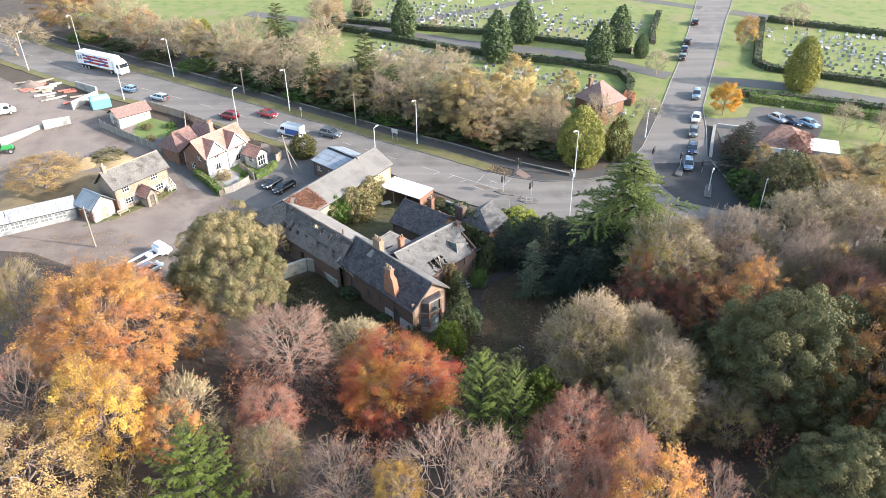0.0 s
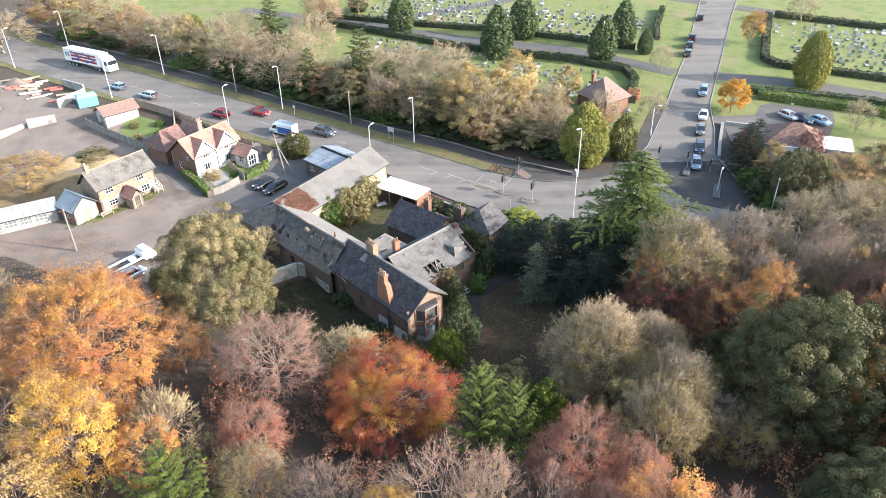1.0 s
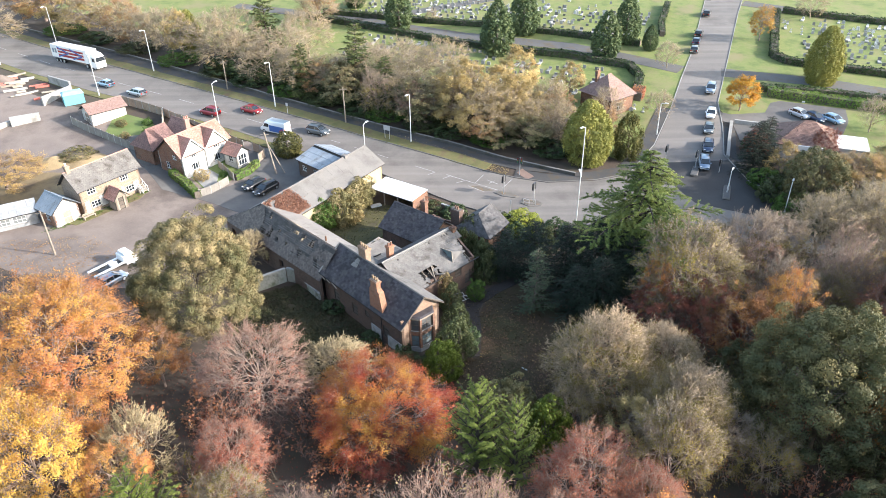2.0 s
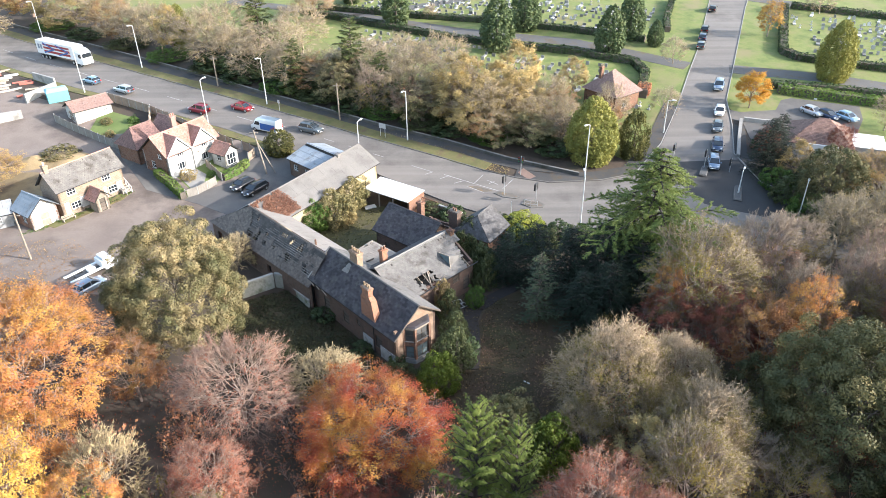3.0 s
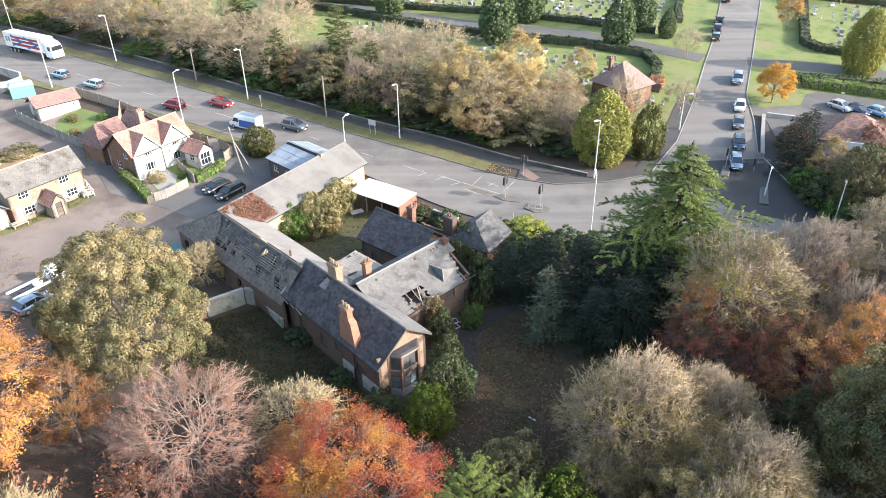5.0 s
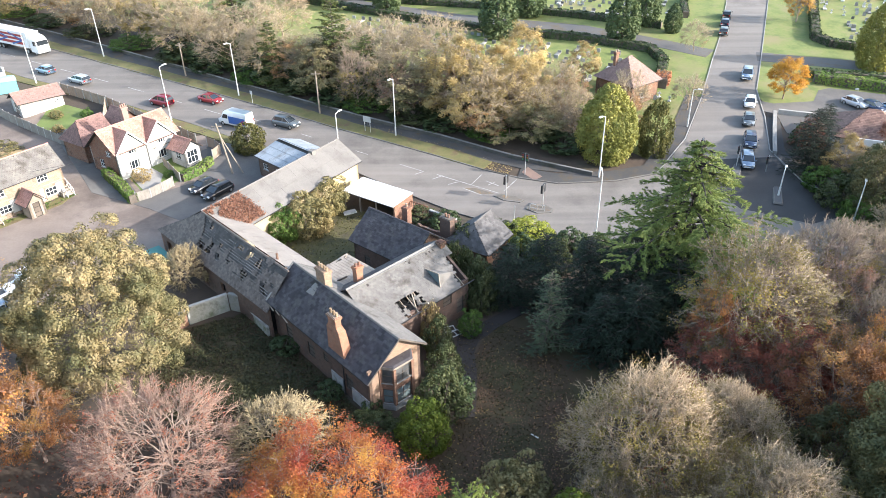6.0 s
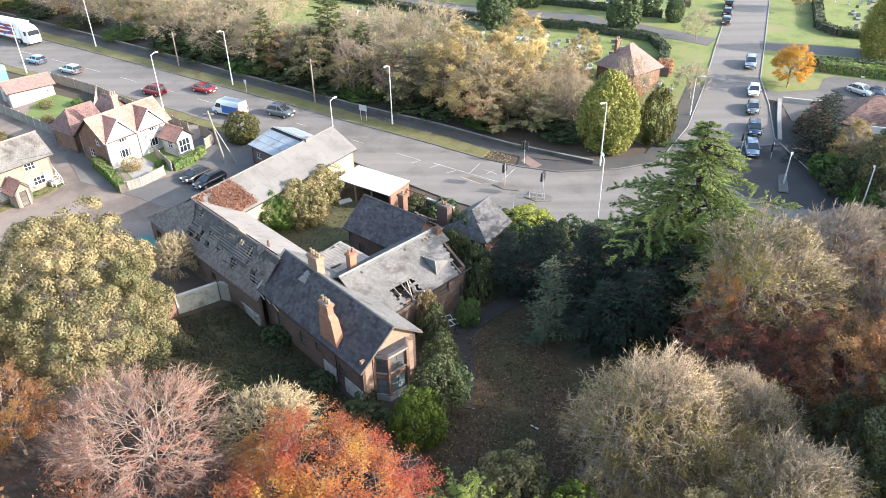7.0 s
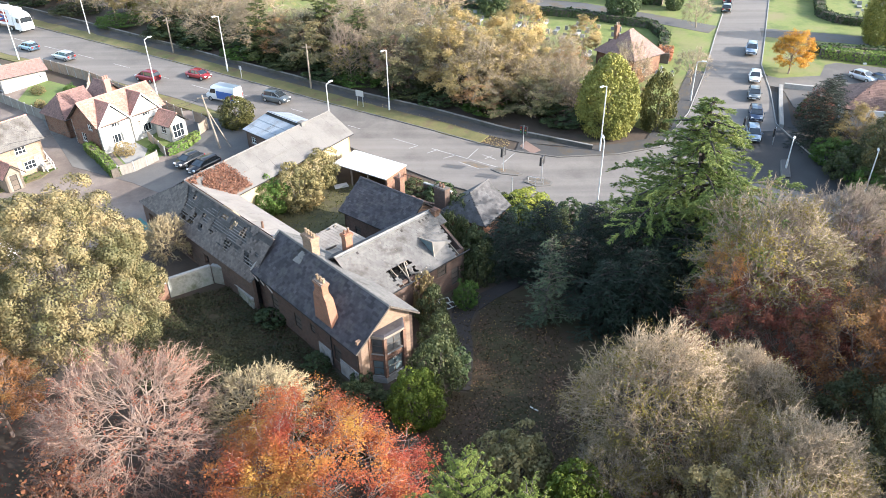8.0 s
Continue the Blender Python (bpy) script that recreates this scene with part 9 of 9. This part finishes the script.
plant("darkbush", -5.2, 67.8, 1.6, 0.9, "low bramble at the foot of the bay", "bush")
plant("darkbush", -9.2, 70.0, 1.2, 1.2, "low bramble at the foot of the wall", "bush")
plant("darkbush", -14.3, 76.2, 1.3, 1.5, "low bramble at the foot of the wall", "bush")
plant("pale_dense", -26.9, 86.9, 5.4, 2.8, "pale leafless bush against the ruined range", "bush")
plant("oak_far", 43.5, 40.1, 15, 5.7, "dull green oak in the wood beside the road", "tree")
plant("oak_far", 47.5, 47.0, 16.5, 6.2, "dull green oak in the wood beside the road", "tree")
plant("oak_far", 51.0, 55.6, 17.0, 6.0, "dull green oak in the wood beside the road", "tree")
plant("oak_far", 56.5, 64.3, 18.0, 6.2, "dull green oak in the wood beside the road", "tree")
plant("oak_far", 61.5, 75.1, 16, 5.5, "dull green oak in the wood beside the road", "tree")
plant("oak_far", 53.0, 44.3, 17.5, 5.9, "dull green oak in the wood beside the road", "tree")
plant("oak_far", 58.5, 55.8, 18, 6.6, "dull green oak in the wood beside the road", "tree")
plant("oak_far", 64.0, 66.4, 18, 6.3, "dull green oak in the wood beside the road", "tree")
plant("oak_far", 68.7, 77.9, 13, 6.8, "dull green oak in the wood beside the road", "tree")
plant("brush", -32.1, 33.0, 3.3, 2.0, "low brown brush under the trees", "bush")
plant("brush", -57.7, 54.4, 3.0, 3.4, "low brown brush under the trees", "bush")
plant("brush", -33.8, 53.8, 3.0, 2.1, "low brown brush under the trees", "bush")
plant("brush", -57.0, 58.8, 2.9, 2.2, "low brown brush under the trees", "bush")
plant("brush", -23.4, 58.1, 4.2, 3.2, "low brown brush under the trees", "bush")
plant("brush", -49.8, 57.1, 4.1, 2.6, "low brown brush under the trees", "bush")
plant("brush_b", -30.8, 41.4, 4.8, 3.1, "low brown brush under the trees", "bush")
plant("brush", 39.2, 28.3, 3.0, 2.9, "low brown brush under the trees", "bush")
plant("brush", 40.1, 52.4, 3.4, 2.8, "low brown brush under the trees", "bush")
plant("brush", -6.7, 39.2, 2.9, 3.1, "low brown brush under the trees", "bush")
plant("brush", -54.5, 58.1, 3.0, 2.7, "low brown brush under the trees", "bush")
plant("brush", 22.7, 35.0, 4.1, 1.9, "low brown brush under the trees", "bush")
plant("brush_b", 14.9, 49.2, 2.7, 2.5, "low brown brush under the trees", "bush")
plant("brush", -22.2, 54.8, 4.7, 2.0, "low brown brush under the trees", "bush")
plant("brush", 23.6, 41.3, 3.8, 3.2, "low brown brush under the trees", "bush")
plant("brush_b", -20.9, 36.5, 3.5, 1.9, "low brown brush under the trees", "bush")
plant("brush", -26.3, 60.4, 3.1, 2.3, "low brown brush under the trees", "bush")
plant("brush_b", 54.0, 65.2, 3.3, 3.3, "low brown brush under the trees", "bush")
plant("brush", 20.2, 31.7, 3.9, 3.2, "low brown brush under the trees", "bush")
plant("brush", -43.9, 46.3, 4.9, 2.3, "low brown brush under the trees", "bush")
plant("brush", -17.1, 49.8, 3.2, 3.1, "low brown brush under the trees", "bush")
plant("brush", -46.6, 31.0, 4.3, 2.8, "low brown brush under the trees", "bush")
plant("brush", 8.8, 43.4, 2.3, 3.1, "low brown brush under the trees", "bush")
plant("brush", 31.3, 47.6, 5.0, 2.6, "low brown brush under the trees", "bush")
plant("brush_b", -8.2, 51.6, 2.8, 2.5, "low brown brush under the trees", "bush")
plant("brush", 44.9, 67.9, 3.6, 1.9, "low brown brush under the trees", "bush")
plant("brush", -30.1, 53.2, 4.4, 2.5, "low brown brush under the trees", "bush")
plant("brush_b", -43.3, 30.5, 4.8, 2.7, "low brown brush under the trees", "bush")
plant("brush", 17.2, 66.0, 4.3, 2.6, "low brown brush under the trees", "bush")
plant("brush", -40.5, 42.2, 3.5, 3.2, "low brown brush under the trees", "bush")
plant("brush", 36.1, 53.3, 4.0, 2.9, "low brown brush under the trees", "bush")
plant("brush", -20.1, 46.8, 3.6, 3.2, "low brown brush under the trees", "bush")
plant("brush", 53.5, 60.1, 2.3, 3.2, "low brown brush under the trees", "bush")
plant("brush_b", 30.5, 40.9, 4.6, 3.2, "low brown brush under the trees", "bush")
plant("brush", 15.0, 55.3, 4.3, 3.3, "low brown brush under the trees", "bush")
plant("brush", 34.2, 38.1, 2.6, 2.8, "low brown brush under the trees", "bush")
plant("brush", 32.4, 70.1, 3.7, 3.2, "low brown brush under the trees", "bush")
plant("brush", -40.9, 57.2, 4.5, 2.7, "low brown brush under the trees", "bush")
plant("brush", 48.0, 49.1, 2.4, 2.9, "low brown brush under the trees", "bush")
plant("brush_b", 11.8, 34.7, 3.2, 3.0, "low brown brush under the trees", "bush")
plant("brush_b", 46.8, 42.3, 3.2, 1.9, "low brown brush under the trees", "bush")
plant("brush", -6.5, 37.9, 4.9, 2.4, "low brown brush under the trees", "bush")
plant("brush", 40.9, 47.2, 2.4, 3.3, "low brown brush under the trees", "bush")
plant("brush", 0.5, 48.8, 4.6, 3.0, "low brown brush under the trees", "bush")
plant("brush", -3.5, 33.7, 3.8, 2.4, "low brown brush under the trees", "bush")
plant("brush_b", -39.2, 35.2, 3.6, 2.3, "low brown brush under the trees", "bush")
plant("brush", 54.9, 28.2, 2.7, 2.8, "low brown brush under the trees", "bush")
plant("brush", 24.4, 51.2, 2.4, 2.2, "low brown brush under the trees", "bush")
plant("brush", 56.3, 58.1, 4.1, 2.8, "low brown brush under the trees", "bush")
plant("brush", 32.3, 55.3, 4.8, 2.6, "low brown brush under the trees", "bush")
plant("brush", -43.4, 65.0, 3.2, 2.9, "low brown brush under the trees", "bush")
plant("brush", -8.9, 57.1, 4.1, 2.8, "low brown brush under the trees", "bush")
plant("brush_b", 46.4, 45.9, 3.8, 2.4, "low brown brush under the trees", "bush")
plant("brush", 44.2, 31.7, 4.0, 3.2, "low brown brush under the trees", "bush")
plant("brush", 17.2, 43.7, 3.0, 1.8, "low brown brush under the trees", "bush")
plant("brush", -49.5, 45.2, 4.5, 2.0, "low brown brush under the trees", "bush")
plant("brush_b", 29.7, 74.5, 2.5, 2.8, "low brown brush under the trees", "bush")
plant("brush_b", 44.6, 38.7, 4.4, 2.9, "low brown brush under the trees", "bush")
plant("brush", -12.1, 56.8, 4.7, 2.9, "low brown brush under the trees", "bush")
plant("brush_b", -23.1, 49.0, 3.8, 2.2, "low brown brush under the trees", "bush")
plant("ivy", -49.9, 155.3, 2.0, 4.6, "dark undergrowth behind the footway wall", "bush")
plant("darkbush", -42.1, 150.3, 2.0, 4.5, "dark undergrowth behind the footway wall", "bush")
plant("bush", -33.0, 144.7, 2.0, 4.3, "dark undergrowth behind the footway wall", "bush")
plant("ivy", -25.2, 140.3, 2.0, 4.2, "dark undergrowth behind the footway wall", "bush")
plant("darkbush", -17.7, 136.1, 2.0, 4.1, "dark undergrowth behind the footway wall", "bush")
plant("bush", -12.0, 133.7, 2.0, 4.1, "dark undergrowth behind the footway wall", "bush")
plant("ivy", -4.9, 129.4, 2.0, 4.0, "dark undergrowth behind the footway wall", "bush")
plant("darkbush", 0.7, 127.0, 2.0, 3.9, "dark undergrowth behind the footway wall", "bush")
plant("bush", 7.3, 124.3, 2.0, 3.9, "dark undergrowth behind the footway wall", "bush")
plant("ivy", 13.9, 124.2, 2.0, 3.8, "dark undergrowth behind the footway wall", "bush")
plant("darkbush", 17.9, 120.3, 2.0, 3.8, "dark undergrowth behind the footway wall", "bush")
plant("bush", -61.4, 162.4, 2.0, 4.8, "dark undergrowth behind the footway wall", "bush")
plant("ivy", -73.8, 170.1, 2.0, 4.9, "dark undergrowth behind the footway wall", "bush")
plant("darkbush", -85.8, 177.1, 2.0, 5.1, "dark undergrowth behind the footway wall", "bush")
plant("bush", -97.5, 184.0, 2.0, 5.3, "dark undergrowth behind the footway wall", "bush")
plant("darkbush", -12.3, 139.3, 3.8, 5.4, "dark evergreen undergrowth among the trees", "bush")
plant("ivy", -22.3, 142.1, 3.8, 5.5, "dark evergreen undergrowth among the trees", "bush")
plant("darkbush", -30.3, 146.7, 3.8, 5.6, "dark evergreen undergrowth among the trees", "bush")
plant("ivy", 1.9, 131.6, 3.8, 5.1, "dark evergreen undergrowth among the trees", "bush")
plant("darkbush", 9.8, 129.1, 3.8, 5.1, "dark evergreen undergrowth among the trees", "bush")
plant("ivy", -39.1, 153.3, 3.8, 5.8, "dark evergreen undergrowth among the trees", "bush")
plant("darkbush", -47.8, 156.9, 3.8, 5.9, "dark evergreen undergrowth among the trees", "bush")
plant("tan", 48.9, 86.4, 11, 4.9, "tree with thin tan leaves beside the side road", "tree")
plant("tan", 54.5, 88.0, 11, 5.0, "tree with thin tan leaves beside the side road", "tree")
plant("grey_b", 59.4, 86.3, 11, 4.9, "bare grey-twigged tree beside the side road", "tree")
plant("gold", 65.9, 93.3, 11, 5.2, "tree in golden leaf beside the side road", "tree")
plant("ivy", 57.3, 108.8, 2.8, 3.5, "tangled shrub beside the side road", "bush")
plant("bush", 62.4, 110.7, 2.8, 3.5, "tangled shrub beside the side road", "bush")
plant("tanbush", 66.1, 108.7, 2.8, 3.5, "tangled shrub beside the side road", "bush")
plant("ivy", 68.7, 103.8, 2.8, 3.4, "tangled shrub beside the side road", "bush")
plant("tan", -110.2, 171.9, 10, 8.5, "tree with thin tan leaves in the belt behind the footway", "tree")
plant("gold", -90.6, 181.6, 9, 7.1, "tree in golden leaf in the belt behind the footway", "tree")
plant("grey_b", -69.5, 169.6, 10, 7.5, "bare grey-twigged tree in the belt behind the footway", "tree")
plant("tan", -49.1, 156.9, 9, 7.0, "tree with thin tan leaves in the belt behind the footway", "tree")
plant("grey_b", -38.6, 150.3, 9, 6.9, "bare grey-twigged tree in the belt behind the footway", "tree")
plant("tan", -23.5, 144.2, 8, 5.5, "tree with thin tan leaves in the belt behind the footway", "tree")
plant("grey_b", -17.6, 147.5, 10, 6.8, "bare grey-twigged tree in the belt behind the footway", "tree")
plant("tan", -10.2, 147.3, 10, 6.8, "tree with thin tan leaves in the belt behind the footway", "tree")
plant("tan", -7.8, 134.5, 9, 6.3, "tree with thin tan leaves in the belt behind the footway", "tree")
plant("grey_b", 0.8, 135.7, 10, 6.4, "bare grey-twigged tree in the belt behind the footway", "tree")
plant("gold", 8.7, 133.1, 10, 6.3, "tree in golden leaf in the belt behind the footway", "tree")
plant("tan", 10.6, 127.0, 9, 6.1, "tree with thin tan leaves in the belt behind the footway", "tree")
plant("tan", 15.9, 124.6, 8, 4.9, "tree with thin tan leaves in the belt behind the footway", "tree")
plant("olive_thin", 8.7, 122.2, 5, 4.3, "tree with olive-green leaves in the belt behind the footway", "tree")


# ---- what lies on the ground ----
LAWN = [(2, 81), (6.5, 80), (10.5, 79), (12.4, 71), (13, 64), (12, 52), (4, 50), (0, 56), (0, 62.4), (1.8, 66.6), (2.2, 72.1)]
WEST = [(-26, 79), (-19, 82), (-14.6, 77.4), (-4.8, 66.2), (-3.5, 60), (-13, 61), (-22, 66), (-27, 72)]
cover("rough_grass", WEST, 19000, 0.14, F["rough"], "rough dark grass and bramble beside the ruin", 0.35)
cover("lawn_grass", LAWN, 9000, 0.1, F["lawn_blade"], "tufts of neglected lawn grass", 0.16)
cover("fallen_leaves", LAWN, 1300, 0.085, F["tan_leaf"], "pale fallen leaves on the lawn", 0.02)
cover("brown_leaves", [(4.4, 76), (10, 75), (12, 69), (12.4, 60), (11, 53), (4.6, 52), (2, 58), (3.6, 66)], 2600, 0.085, F["creeper"], "rotting brown leaves on the lawn", 0.02)
cover("wood_litter", [(-60, 28), (58, 28), (58, 70), (14, 72), (12.4, 52), (3, 49), (-3, 60), (-26, 66), (-40, 74), (-60, 76)], 22000, 0.12, F["rust_dark"], "brown leaf litter in the wood", 0.3)
cover("verge_leaves", [(-13, 128.6), (-2, 122.5), (10, 115.5), (9.6, 113), (3, 116.3), (-8, 122.4)], 1200, 0.16, F["gold"], "yellow fallen leaves along the verge", 0.03)
cover("courtyard_growth", [(-19, 94), (-12.5, 103.5), (-9, 102.5), (-4.6, 97.2), (-9, 91.8), (-8.6, 87), (-13, 85)], 1800, 0.14, F["olive_dark"], "weeds in the courtyard", 0.35)


def creeper_patch():
    """Dead creeper spread over the sheeted roof where the ranges meet."""
    rng = np.random.default_rng(12)
    n = 5200
    u, v = rng.uniform(0, 1, n), rng.uniform(0, 1, n)
    x, y = 0.3 + 5.4 * u, -0.2 - 3.5 * v
    x = x - 2.4 * (1 - v) * 0.2 + rng.normal(size=n) * 0.2
    ok = np.array([noise.noise((p * 0.7, q * 0.7, 2.0)) > -0.28 - 0.5 * (0.5 - abs(w - 0.5)) for p, q, w in zip(x, y, u)])
    x, y = x[ok], y[ok]
    z = 6.62 + y * 0.616 + 0.08 + np.abs(rng.normal(size=len(x))) * 0.16
    ob = thing("dead_creeper", -26.2, 92.3, 0, 59, "rust-brown dead creeper over the roof's corner", "creeper")
    me = quads(np.stack([x, y, z], 1), rng.normal(size=(len(x), 3)) * 0.6 + np.array([0, -0.4, 1]), 0.13, rng, "creeper", F["creeper"])
    c = new("growth", me)
    c.parent = ob
    c["kind"] = "stuff"


creeper_patch()
cover("yard_leaves", [(-66, 80), (-50, 83), (-46, 88), (-52, 93), (-68, 91)], 1800, 0.13, F["orange_dull"], "brown fallen leaves at the yard's edge", 0.02)
cover("cottage_weeds", [(-60, 93.6), (-57, 95.4), (-50, 104.4), (-48.6, 107), (-50.4, 107), (-58, 97)], 900, 0.14, F["shrub"], "weeds and grass along the cottage front", 0.2)
stick = thing("pale_stick", 8.35, 65.0, ground(8.35, 65.0), -38, "bleached broken plank lying on the lawn", "plank")
Geo().box(-0.36, 0.36, -0.05, 0.05, 0.08, 0.13).part("plank", M["render"], stick)
